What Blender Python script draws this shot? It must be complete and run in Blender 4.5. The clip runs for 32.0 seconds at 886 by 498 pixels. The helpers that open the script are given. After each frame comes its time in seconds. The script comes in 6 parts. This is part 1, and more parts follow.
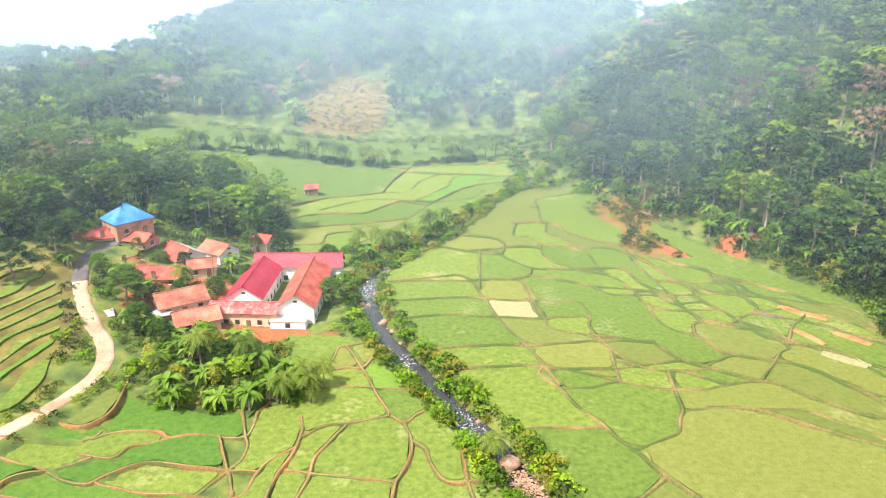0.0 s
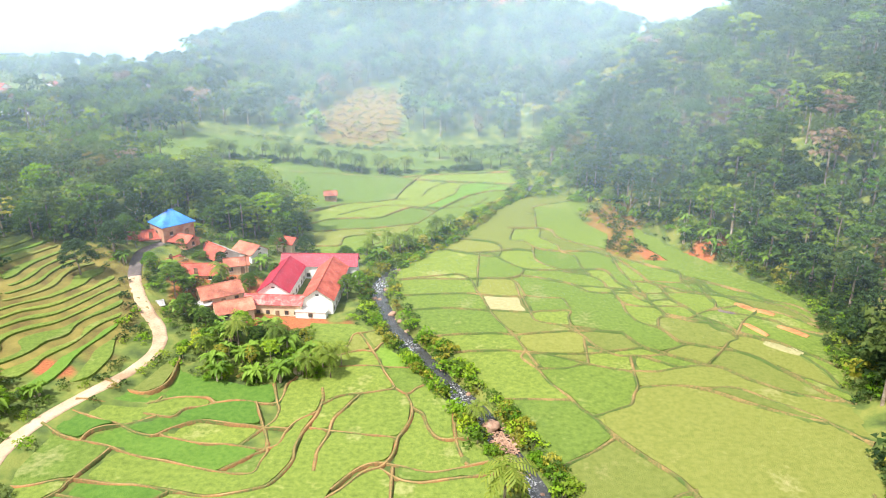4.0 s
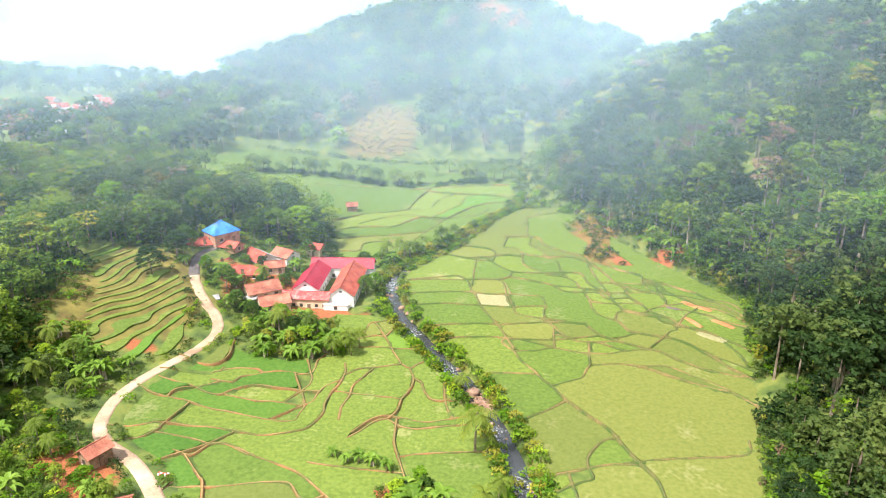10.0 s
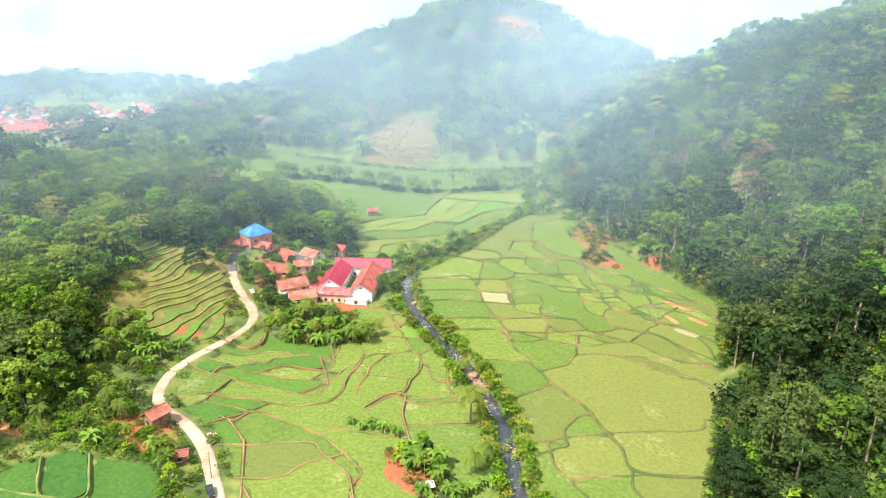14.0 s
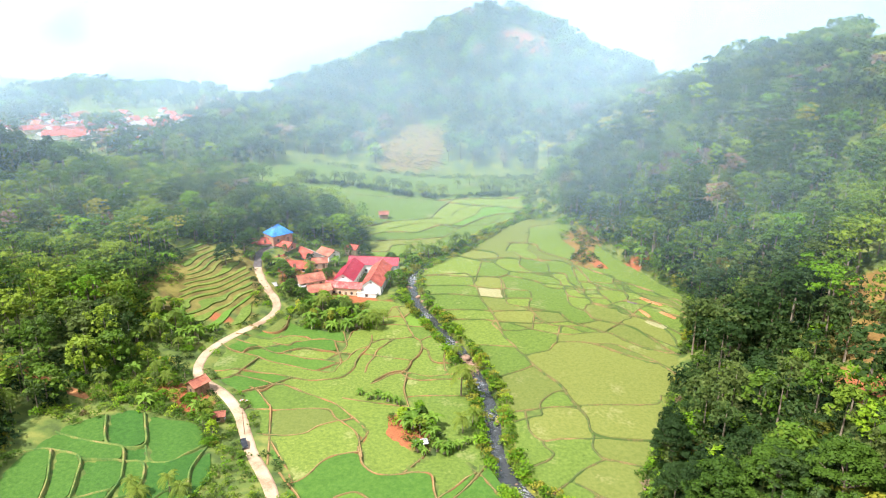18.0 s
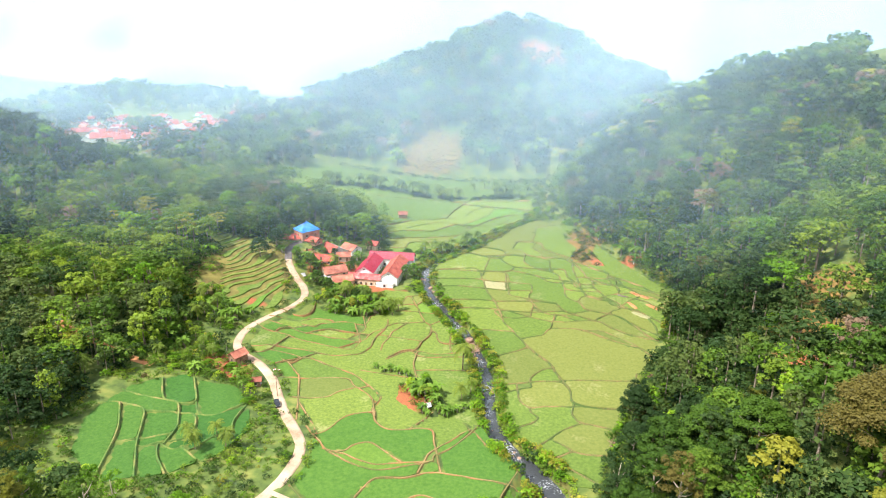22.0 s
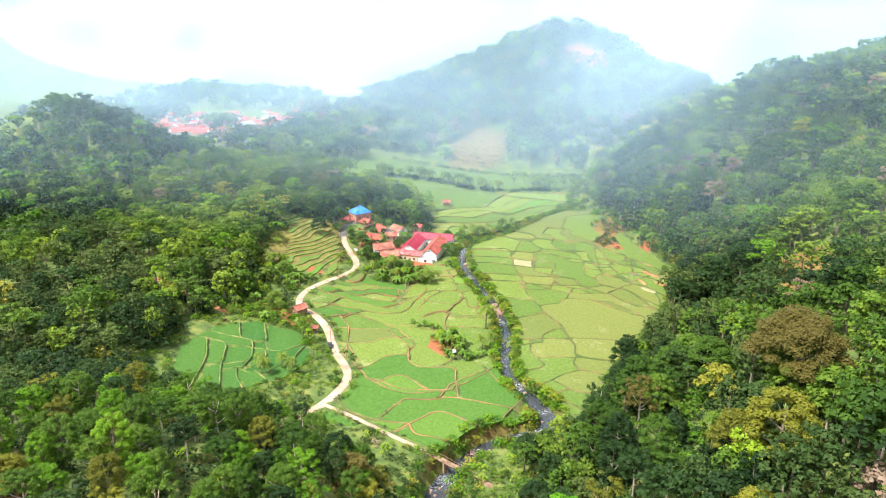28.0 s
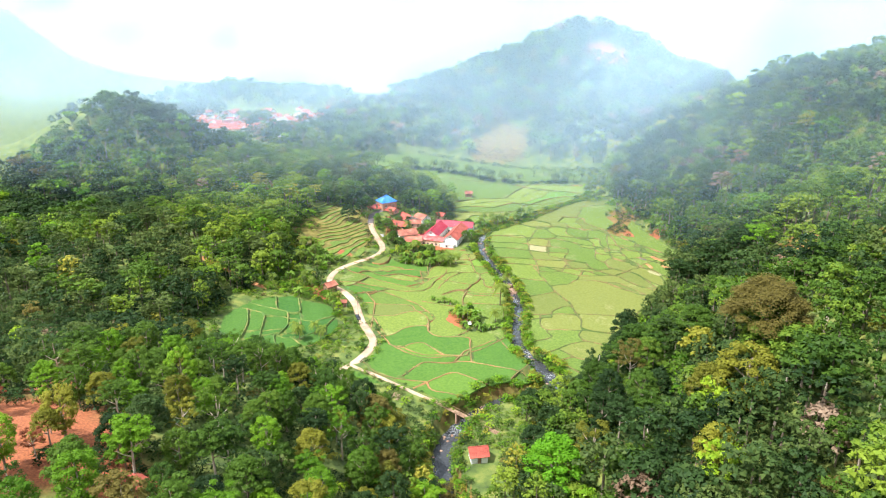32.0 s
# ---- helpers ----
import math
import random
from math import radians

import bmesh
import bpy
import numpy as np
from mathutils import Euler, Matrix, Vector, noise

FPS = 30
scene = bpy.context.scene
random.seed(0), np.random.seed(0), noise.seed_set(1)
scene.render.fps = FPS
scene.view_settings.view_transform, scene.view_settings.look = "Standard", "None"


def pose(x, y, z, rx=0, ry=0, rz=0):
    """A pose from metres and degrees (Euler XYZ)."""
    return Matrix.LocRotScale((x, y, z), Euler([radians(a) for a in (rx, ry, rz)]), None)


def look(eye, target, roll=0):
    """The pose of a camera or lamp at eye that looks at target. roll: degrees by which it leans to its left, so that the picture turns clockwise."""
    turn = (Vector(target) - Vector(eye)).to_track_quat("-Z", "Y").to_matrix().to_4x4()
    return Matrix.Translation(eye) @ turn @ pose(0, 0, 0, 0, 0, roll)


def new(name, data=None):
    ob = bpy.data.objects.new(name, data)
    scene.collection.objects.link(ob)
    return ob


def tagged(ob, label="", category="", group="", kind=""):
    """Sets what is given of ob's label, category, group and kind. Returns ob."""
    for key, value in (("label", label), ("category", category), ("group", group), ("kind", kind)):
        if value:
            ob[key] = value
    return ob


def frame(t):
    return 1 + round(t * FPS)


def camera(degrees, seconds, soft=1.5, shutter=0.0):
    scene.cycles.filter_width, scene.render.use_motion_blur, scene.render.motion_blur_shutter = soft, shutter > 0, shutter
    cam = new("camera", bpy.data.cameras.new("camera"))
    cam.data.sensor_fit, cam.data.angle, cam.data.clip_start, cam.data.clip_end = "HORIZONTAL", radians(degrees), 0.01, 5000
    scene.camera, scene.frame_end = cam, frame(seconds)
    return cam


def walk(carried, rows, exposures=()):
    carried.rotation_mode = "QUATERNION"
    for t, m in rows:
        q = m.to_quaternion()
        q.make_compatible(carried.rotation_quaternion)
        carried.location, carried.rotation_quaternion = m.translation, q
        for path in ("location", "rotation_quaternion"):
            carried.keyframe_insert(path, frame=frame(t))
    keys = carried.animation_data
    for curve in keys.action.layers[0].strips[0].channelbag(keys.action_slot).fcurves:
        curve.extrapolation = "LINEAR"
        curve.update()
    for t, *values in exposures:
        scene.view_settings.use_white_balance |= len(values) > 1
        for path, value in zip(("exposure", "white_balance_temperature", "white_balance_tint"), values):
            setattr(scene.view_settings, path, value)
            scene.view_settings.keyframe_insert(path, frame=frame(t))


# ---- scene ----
cam = camera(65.84, 32.0, soft=1.1)
# seconds, place, heading to the left of +y, pitch and roll in degrees
PATH = [
    (0, -0.00, 0.00, 69.88, 0.000, -19.148, -0.052),
    (1, 0.91, -6.38, 72.25, 0.222, -19.147, 0.027),
    (2, 1.93, -12.59, 74.39, 0.592, -19.113, 0.046),
    (3, 3.08, -18.83, 76.67, 0.997, -19.097, 0.075),
    (3.5, 3.70, -22.01, 77.83, 1.233, -19.078, 0.045),
    (5.5, 6.24, -35.12, 82.58, 2.027, -18.974, -0.191),
    (6, 6.83, -38.64, 83.94, 2.201, -18.969, -0.160),
    (7, 8.08, -45.54, 86.93, 2.474, -19.029, -0.203),
    (8, 9.50, -52.58, 90.01, 2.695, -19.084, -0.216),
    (9, 10.96, -59.17, 92.54, 2.936, -19.040, -0.248),
    (10, 12.41, -65.97, 95.22, 3.261, -19.003, -0.218),
    (11, 14.06, -72.72, 97.66, 3.764, -18.930, -0.169),
    (12, 15.70, -79.60, 100.25, 4.334, -18.919, -0.157),
    (13, 17.67, -86.67, 102.67, 4.813, -18.879, -0.147),
    (14, 19.50, -93.56, 105.19, 5.274, -18.857, -0.134),
    (14.5, 20.49, -97.23, 106.35, 5.530, -18.801, -0.102),
    (16.5, 24.76, -112.99, 111.47, 6.290, -18.730, -0.029),
    (17, 25.99, -117.08, 112.70, 6.329, -18.704, -0.008),
    (18, 28.14, -125.16, 114.98, 6.521, -18.630, 0.073),
    (19, 30.86, -133.39, 117.10, 6.976, -18.535, 0.103),
    (20, 33.55, -141.53, 119.19, 7.550, -18.484, 0.104),
    (21, 36.30, -149.71, 121.39, 8.179, -18.463, 0.156),
    (22, 39.08, -157.88, 123.26, 8.723, -18.426, 0.238),
    (23, 41.83, -165.87, 124.38, 9.254, -18.390, 0.217),
    (24, 44.96, -174.02, 125.49, 9.721, -18.344, 0.244),
    (25, 48.36, -181.54, 126.07, 10.905, -18.303, 0.237),
    (25.5, 50.05, -185.22, 126.22, 11.393, -18.298, 0.237),
    (27.5, 56.70, -199.46, 127.28, 12.690, -18.350, 0.142),
    (28, 58.28, -202.96, 127.40, 13.621, -18.368, 0.102),
    (29, 61.42, -210.01, 127.93, 14.818, -18.433, 0.079),
    (30, 64.53, -216.73, 128.02, 15.575, -18.438, -0.027),
    (31, 67.21, -223.14, 128.42, 16.151, -18.492, -0.153),
    (32, 69.67, -228.89, 128.72, 16.125, -18.483, -0.299),
]


def seen_from(x, y, z, heading, pitch, roll):
    return pose(x, y, z, 90 + pitch, 0, heading) @ pose(0, 0, 0, 0, 0, roll)


walk(cam, [(row[0], seen_from(*row[1:])) for row in PATH], exposures=[(0, 0.98, 6450, 14), (10, 0.92, 6300, 13), (20, 0.88, 6150, 12), (32, 0.96, 5950, 12)])

# ---------------------------------------------------------------- daylight: thin bright overcast, morning mist
world = bpy.data.worlds.new("world")
scene.world = world
world.use_nodes = True
wn, wl = world.node_tree.nodes, world.node_tree.links
wn.clear()
sky = wn.new("ShaderNodeTexSky")
sky.sky_type, sky.sun_disc = "NISHITA", False
sky.sun_elevation, sky.sun_rotation = radians(59), radians(-132)
sky.air_density, sky.dust_density, sky.ozone_density = 1.0, 6.0, 1.0
cloud = wn.new("ShaderNodeMixRGB")
cloud.inputs[0].default_value = 0.62
cloud.inputs[2].default_value = (12.0, 12.4, 13.0, 1)
back, wout = wn.new("ShaderNodeBackground"), wn.new("ShaderNodeOutputWorld")
back.inputs[1].default_value = 0.072
wl.new(sky.outputs[0], cloud.inputs[1])
wl.new(cloud.outputs[0], back.inputs[0])
wl.new(back.outputs[0], wout.inputs[0])
sun = new("sun", bpy.data.lights.new("sun", "SUN"))
sun.data.energy, sun.data.angle, sun.data.color = 5.0, radians(4), (1.0, 0.95, 0.85)
sun.matrix_world = look((-58, -52, 130), (0, 0, 0))

# ---------------------------------------------------------------- materials


def nodes_of(name):
    m = bpy.data.materials.new(name)
    m.use_nodes = True
    n = m.node_tree.nodes
    return m, n, m.node_tree.links, n["Principled BSDF"]


def ramp(n, stops):
    r = n.new("ShaderNodeValToRGB")
    while len(r.color_ramp.elements) < len(stops):
        r.color_ramp.elements.new(0.5)
    for e, (at, c) in zip(r.color_ramp.elements, stops):
        e.position, e.color = at, (*c, 1)
    return r


def noise_node(n, l, scale, detail=4, source=None):
    t = n.new("ShaderNodeTexNoise")
    t.inputs["Scale"].default_value, t.inputs["Detail"].default_value = scale, detail
    l.new((source or n.new("ShaderNodeNewGeometry").outputs["Position"]), t.inputs["Vector"])
    return t


def mixed(n, l, kind, fac, a, b):
    m = n.new("ShaderNodeMixRGB")
    m.blend_type = kind
    for socket, v in zip(m.inputs, (fac, a, b)):
        if isinstance(v, (int, float)):
            socket.default_value = v
        elif isinstance(v, tuple):
            socket.default_value = (*v, 1)
        else:
            l.new(v, socket)
    return m.outputs[0]


def surface(name, stops, coarse, fine, rough=0.85, bump=0.3, depth=0.05, metal=0.0, per_object=0.0):
    """Two scales of variation in colour and a fine relief."""
    m, n, l, b = nodes_of(name)
    big, small = noise_node(n, l, coarse, 5), noise_node(n, l, fine, 3)
    c = ramp(n, stops)
    add = n.new("ShaderNodeMath")
    add.operation = "MULTIPLY_ADD"
    l.new(small.outputs["Fac"], add.inputs[0])
    add.inputs[1].default_value = 0.5
    l.new(big.outputs["Fac"], add.inputs[2])
    shift = n.new("ShaderNodeMath")
    shift.operation = "SUBTRACT"
    l.new(add.outputs[0], shift.inputs[0])
    shift.inputs[1].default_value = 0.25
    l.new(shift.outputs[0], c.inputs[0])
    out = c.outputs[0]
    if per_object:
        h = n.new("ShaderNodeHueSaturation")
        info, mr = n.new("ShaderNodeObjectInfo"), n.new("ShaderNodeMapRange")
        l.new(info.outputs["Random"], mr.inputs[0])
        mr.inputs[3].default_value, mr.inputs[4].default_value = 1 - per_object, 1 + per_object
        l.new(mr.outputs[0], h.inputs["Value"])
        l.new(out, h.inputs["Color"])
        out = h.outputs[0]
    l.new(out, b.inputs["Base Color"])
    b.inputs["Roughness"].default_value, b.inputs["Metallic"].default_value = rough, metal
    bp = n.new("ShaderNodeBump")
    bp.inputs["Strength"].default_value, bp.inputs["Distance"].default_value = bump, depth
    l.new(small.outputs["Fac"], bp.inputs["Height"])
    l.new(bp.outputs[0], b.inputs["Normal"])
    return m


def foliage(name, dark, light, warm, gloss=0.5, through_light=0.35):
    """Leaves: each leaf its own green, each tree its own tone."""
    m, n, l, b = nodes_of(name)
    geo, info = n.new("ShaderNodeNewGeometry"), n.new("ShaderNodeObjectInfo")
    tone = n.new("ShaderNodeAttribute")
    tone.attribute_name = "tone"
    c = ramp(n, [(0.0, dark), (0.55, light), (1.0, warm)])
    mean = n.new("ShaderNodeMath")
    mean.operation = "MULTIPLY_ADD"
    l.new(geo.outputs["Random Per Island"], mean.inputs[0])
    mean.inputs[1].default_value = 0.26
    tree = n.new("ShaderNodeMath")
    tree.operation = "MULTIPLY_ADD"
    l.new(info.outputs["Random"], tree.inputs[0])
    tree.inputs[1].default_value = 0.5
    l.new(tone.outputs["Fac"], tree.inputs[2])
    l.new(tree.outputs[0], mean.inputs[2])
    l.new(mean.outputs[0], c.inputs[0])
    l.new(c.outputs[0], b.inputs["Base Color"])
    b.inputs["Roughness"].default_value = gloss
    b.inputs["Specular IOR Level"].default_value = 0.1
    t, mix = n.new("ShaderNodeBsdfTranslucent"), n.new("ShaderNodeMixShader")
    l.new(c.outputs[0], t.inputs[0])
    mix.inputs[0].default_value = through_light
    l.new(b.outputs[0], mix.inputs[1])
    l.new(t.outputs[0], mix.inputs[2])
    l.new(mix.outputs[0], n["Material Output"].inputs[0])
    return m


def ground_material():
    """Grass and scrub, bare red earth on steep cuts, leaf litter."""
    m, n, l, b = nodes_of("grass_and_earth")
    geo = n.new("ShaderNodeNewGeometry")
    big, mid, small = (noise_node(n, l, s, 5, geo.outputs["Position"]) for s in (0.035, 0.22, 2.3))
    green = ramp(n, [(0.3, (0.035, 0.06, 0.012)), (0.5, (0.09, 0.13, 0.02)), (0.72, (0.19, 0.2, 0.04))])
    l.new(mid.outputs["Fac"], green.inputs[0])
    soil = ramp(n, [(0.3, (0.17, 0.05, 0.018)), (0.7, (0.4, 0.13, 0.045))])
    l.new(small.outputs["Fac"], soil.inputs[0])
    sep = n.new("ShaderNodeSeparateXYZ")
    l.new(geo.outputs["True Normal"], sep.inputs[0])
    steep = n.new("ShaderNodeMapRange")
    steep.inputs[1].default_value, steep.inputs[2].default_value, steep.inputs[4].default_value = 0.8, 0.4, 0.5
    l.new(sep.outputs["Z"], steep.inputs[0])
    patch = n.new("ShaderNodeMapRange")
    patch.inputs[1].default_value, patch.inputs[2].default_value = 0.42, 0.62
    l.new(big.outputs["Fac"], patch.inputs[0])
    part = n.new("ShaderNodeMath")
    part.operation = "MULTIPLY"
    l.new(steep.outputs[0], part.inputs[0])
    l.new(patch.outputs[0], part.inputs[1])
    bare = n.new("ShaderNodeAttribute")
    bare.attribute_name = "bare"
    top = n.new("ShaderNodeMath")
    top.operation = "MAXIMUM"
    l.new(part.outputs[0], top.inputs[0])
    l.new(bare.outputs["Fac"], top.inputs[1])
    l.new(mixed(n, l, "MIX", top.outputs[0], green.outputs[0], soil.outputs[0]), b.inputs["Base Color"])
    b.inputs["Roughness"].default_value = 0.95
    bp = n.new("ShaderNodeBump")
    bp.inputs["Strength"].default_value, bp.inputs["Distance"].default_value = 0.6, 0.25
    l.new(small.outputs["Fac"], bp.inputs["Height"])
    l.new(bp.outputs[0], b.inputs["Normal"])
    return m


def rice_material(name, low, mid, high, pale=(0.34, 0.31, 0.15), bald=0.78):
    """A stand of young rice: rows of tufts, thin places where the mud shows."""
    m, n, l, b = nodes_of(name)
    pos = n.new("ShaderNodeNewGeometry").outputs["Position"]
    big, small, tuft = noise_node(n, l, 0.09, 4, pos), noise_node(n, l, 1.0, 6, pos), noise_node(n, l, 6.5, 3, pos)
    c = ramp(n, [(0.2, low), (0.5, mid), (0.85, high)])
    f = n.new("ShaderNodeMath")
    f.operation = "MULTIPLY_ADD"
    l.new(tuft.outputs["Fac"], f.inputs[0])
    f.inputs[1].default_value = 0.8
    l.new(small.outputs["Fac"], f.inputs[2])
    g = n.new("ShaderNodeMath")
    g.operation = "SUBTRACT"
    l.new(f.outputs[0], g.inputs[0])
    g.inputs[1].default_value = 0.4
    l.new(g.outputs[0], c.inputs[0])
    thin = n.new("ShaderNodeMapRange")
    thin.inputs[1].default_value, thin.inputs[2].default_value, thin.inputs[4].default_value = bald, bald + 0.16, 0.5
    both = n.new("ShaderNodeMath")
    both.operation = "MULTIPLY_ADD"
    l.new(small.outputs["Fac"], both.inputs[0])
    both.inputs[1].default_value = 0.35
    l.new(big.outputs["Fac"], both.inputs[2])
    l.new(both.outputs[0], thin.inputs[0])
    h = n.new("ShaderNodeHueSaturation")
    info, mr, mh = n.new("ShaderNodeObjectInfo"), n.new("ShaderNodeMapRange"), n.new("ShaderNodeMapRange")
    l.new(info.outputs["Random"], mr.inputs[0])
    mr.inputs[3].default_value, mr.inputs[4].default_value = 0.85, 1.12
    l.new(mr.outputs[0], h.inputs["Value"])
    l.new(info.outputs["Random"], mh.inputs[0])
    mh.inputs[3].default_value, mh.inputs[4].default_value = 0.512, 0.488
    l.new(mh.outputs[0], h.inputs["Hue"])
    l.new(mixed(n, l, "MIX", thin.outputs[0], c.outputs[0], pale), h.inputs["Color"])
    l.new(h.outputs[0], b.inputs["Base Color"])
    b.inputs["Roughness"].default_value = 0.75
    b.inputs["Specular IOR Level"].default_value = 0.2
    bp = n.new("ShaderNodeBump")
    bp.inputs["Strength"].default_value, bp.inputs["Distance"].default_value = 0.8, 0.2
    l.new(tuft.outputs["Fac"], bp.inputs["Height"])
    l.new(bp.outputs[0], b.inputs["Normal"])
    return m


def water_material():
    m, n, l, b = nodes_of("stream_water")
    pos = n.new("ShaderNodeNewGeometry").outputs["Position"]
    a, f = noise_node(n, l, 0.07, 4, pos), noise_node(n, l, 2.6, 6, pos)
    foam = n.new("ShaderNodeMapRange")
    foam.inputs[1].default_value, foam.inputs[2].default_value = 0.52, 0.72
    l.new(f.outputs["Fac"], foam.inputs[0])
    big = n.new("ShaderNodeMapRange")
    big.inputs[1].default_value, big.inputs[2].default_value = 0.52, 0.6
    l.new(a.outputs["Fac"], big.inputs[0])
    k = n.new("ShaderNodeMath")
    k.operation = "MULTIPLY"
    l.new(foam.outputs[0], k.inputs[0])
    l.new(big.outputs[0], k.inputs[1])
    l.new(mixed(n, l, "MIX", k.outputs[0], (0.045, 0.048, 0.052), (0.66, 0.68, 0.7)), b.inputs["Base Color"])
    r = n.new("ShaderNodeMapRange")
    r.inputs[3].default_value, r.inputs[4].default_value = 0.16, 0.7
    l.new(k.outputs[0], r.inputs[0])
    l.new(r.outputs[0], b.inputs["Roughness"])
    bp = n.new("ShaderNodeBump")
    bp.inputs["Strength"].default_value, bp.inputs["Distance"].default_value = 0.6, 0.3
    l.new(f.outputs["Fac"], bp.inputs["Height"])
    l.new(bp.outputs[0], b.inputs["Normal"])
    return m


M_GROUND = ground_material()
M_RICE = rice_material("young_rice", (0.072, 0.112, 0.017), (0.125, 0.18, 0.028), (0.185, 0.24, 0.045))
M_FRESH = rice_material("fresh_green_rice", (0.085, 0.165, 0.018), (0.115, 0.21, 0.026), (0.15, 0.25, 0.038), bald=0.98)
M_YELLOW = rice_material("yellowing_rice", (0.108, 0.135, 0.024), (0.148, 0.172, 0.036), (0.185, 0.204, 0.052), bald=0.8)
M_BOWL = rice_material("dark_green_rice", (0.028, 0.085, 0.011), (0.045, 0.118, 0.016), (0.078, 0.16, 0.024), bald=0.95)
M_DEEP = rice_material("deep_green_rice", (0.05, 0.118, 0.014), (0.08, 0.16, 0.02), (0.12, 0.205, 0.03), bald=0.95)
M_WET = rice_material("wet_stubble", (0.2, 0.2, 0.08), (0.27, 0.26, 0.12), (0.34, 0.32, 0.18), bald=0.7)
M_FALLOW = rice_material("fallow_red_plot", (0.24, 0.11, 0.04), (0.34, 0.17, 0.065), (0.38, 0.24, 0.1), bald=0.9)
M_DIKE = surface("grassy_earth_bank", [(0.42, (0.055, 0.095, 0.016)), (0.57, (0.13, 0.115, 0.035)), (0.78, (0.3, 0.18, 0.07))], 0.12, 2.5, 0.95, 0.7, 0.15)
M_CREST = surface("trodden_bank_top", [(0.36, (0.1, 0.11, 0.025)), (0.52, (0.21, 0.145, 0.05)), (0.75, (0.36, 0.22, 0.09))], 0.12, 2.5, 0.95, 0.5, 0.1)
M_TRODDEN = surface("trodden_grassy_bank_top", [(0.38, (0.07, 0.085, 0.02)), (0.54, (0.15, 0.115, 0.036)), (0.76, (0.28, 0.18, 0.07))], 0.12, 2.5, 0.95, 0.5, 0.1)
M_RISER = surface("red_soil_riser", [(0.38, (0.055, 0.085, 0.016)), (0.52, (0.15, 0.09, 0.03)), (0.74, (0.3, 0.13, 0.045))], 0.14, 2.5, 0.95, 0.7, 0.15)
M_GRASSY = surface("grassy_bank", [(0.36, (0.05, 0.11, 0.018)), (0.55, (0.12, 0.17, 0.03)), (0.78, (0.3, 0.2, 0.08))], 0.2, 2.5, 0.95, 0.7, 0.15)
M_EARTH = surface("red_earth", [(0.3, (0.2, 0.075, 0.025)), (0.5, (0.4, 0.17, 0.06)), (0.75, (0.5, 0.27, 0.12))], 0.2, 2.0, 0.95, 0.7, 0.2)
M_ROAD = surface("pale_worn_concrete", [(0.3, (0.26, 0.17, 0.1)), (0.5, (0.4, 0.28, 0.185)), (0.75, (0.5, 0.38, 0.27))], 0.15, 2.2, 0.9, 0.3, 0.05)
M_TAR = surface("dark_tar_patch", [(0.3, (0.07, 0.06, 0.06)), (0.7, (0.15, 0.12, 0.11))], 0.3, 4, 0.9, 0.3, 0.03)
M_WATER = water_material()
M_STONE = surface("river_stone", [(0.3, (0.14, 0.085, 0.06)), (0.5, (0.3, 0.18, 0.12)), (0.75, (0.42, 0.3, 0.22))], 0.6, 4, 0.85, 0.6, 0.12, per_object=0.2)
M_BARK = surface("grey_bark", [(0.3, (0.1, 0.075, 0.05)), (0.5, (0.22, 0.17, 0.12)), (0.75, (0.4, 0.34, 0.27))], 0.5, 3, 0.9, 0.6, 0.06)
M_PALE_BARK = surface("pale_bark", [(0.3, (0.3, 0.22, 0.16)), (0.5, (0.46, 0.37, 0.28)), (0.75, (0.62, 0.54, 0.44))], 0.5, 3, 0.85, 0.5, 0.05)
M_LEAF = foliage("mixed_leaves", (0.022, 0.055, 0.01), (0.09, 0.165, 0.018), (0.23, 0.31, 0.03))
# Deepened so that shaded near woods hold their darkness in leaf colour.
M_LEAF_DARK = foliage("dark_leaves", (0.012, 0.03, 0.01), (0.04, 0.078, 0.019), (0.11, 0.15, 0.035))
M_LEAF_BRIGHT = foliage("bright_leaves", (0.05, 0.13, 0.008), (0.15, 0.29, 0.014), (0.32, 0.42, 0.025))
M_LEAF_LIME = foliage("lime_leaves", (0.1, 0.26, 0.01), (0.17, 0.37, 0.015), (0.3, 0.48, 0.03))
M_LEAF_GOLD = foliage("yellow_leaves", (0.09, 0.1, 0.014), (0.24, 0.24, 0.025), (0.4, 0.37, 0.05))
M_LEAF_RUST = foliage("rusty_leaves", (0.06, 0.055, 0.014), (0.145, 0.122, 0.028), (0.24, 0.2, 0.05))
M_LEAF_RED = foliage("reddish_dry_leaves", (0.1, 0.035, 0.018), (0.22, 0.07, 0.032), (0.34, 0.13, 0.055))
M_LEAF_PINK = foliage("dry_pinkish_twigs", (0.12, 0.08, 0.05), (0.24, 0.16, 0.1), (0.34, 0.25, 0.17))
M_PALM = foliage("palm_fronds", (0.06, 0.11, 0.015), (0.16, 0.22, 0.03), (0.33, 0.34, 0.06))
M_BANANA = foliage("banana_leaves", (0.08, 0.16, 0.018), (0.19, 0.31, 0.04), (0.36, 0.44, 0.09), 0.4)
M_TILE = surface("orange_clay_tiles", [(0.3, (0.2, 0.034, 0.022)), (0.5, (0.35, 0.066, 0.04)), (0.75, (0.44, 0.12, 0.075))], 0.35, 3, 0.8, 0.4, 0.05, per_object=0.12)
M_TILE_DARK = surface("weathered_clay_tiles", [(0.3, (0.2, 0.06, 0.04)), (0.5, (0.33, 0.11, 0.065)), (0.75, (0.45, 0.2, 0.13))], 0.35, 3, 0.85, 0.4, 0.05, per_object=0.12)
M_RED = surface("crimson_painted_sheet", [(0.3, (0.2, 0.003, 0.016)), (0.5, (0.3, 0.006, 0.028)), (0.75, (0.36, 0.025, 0.045))], 0.25, 2, 0.55, 0.15, 0.02)
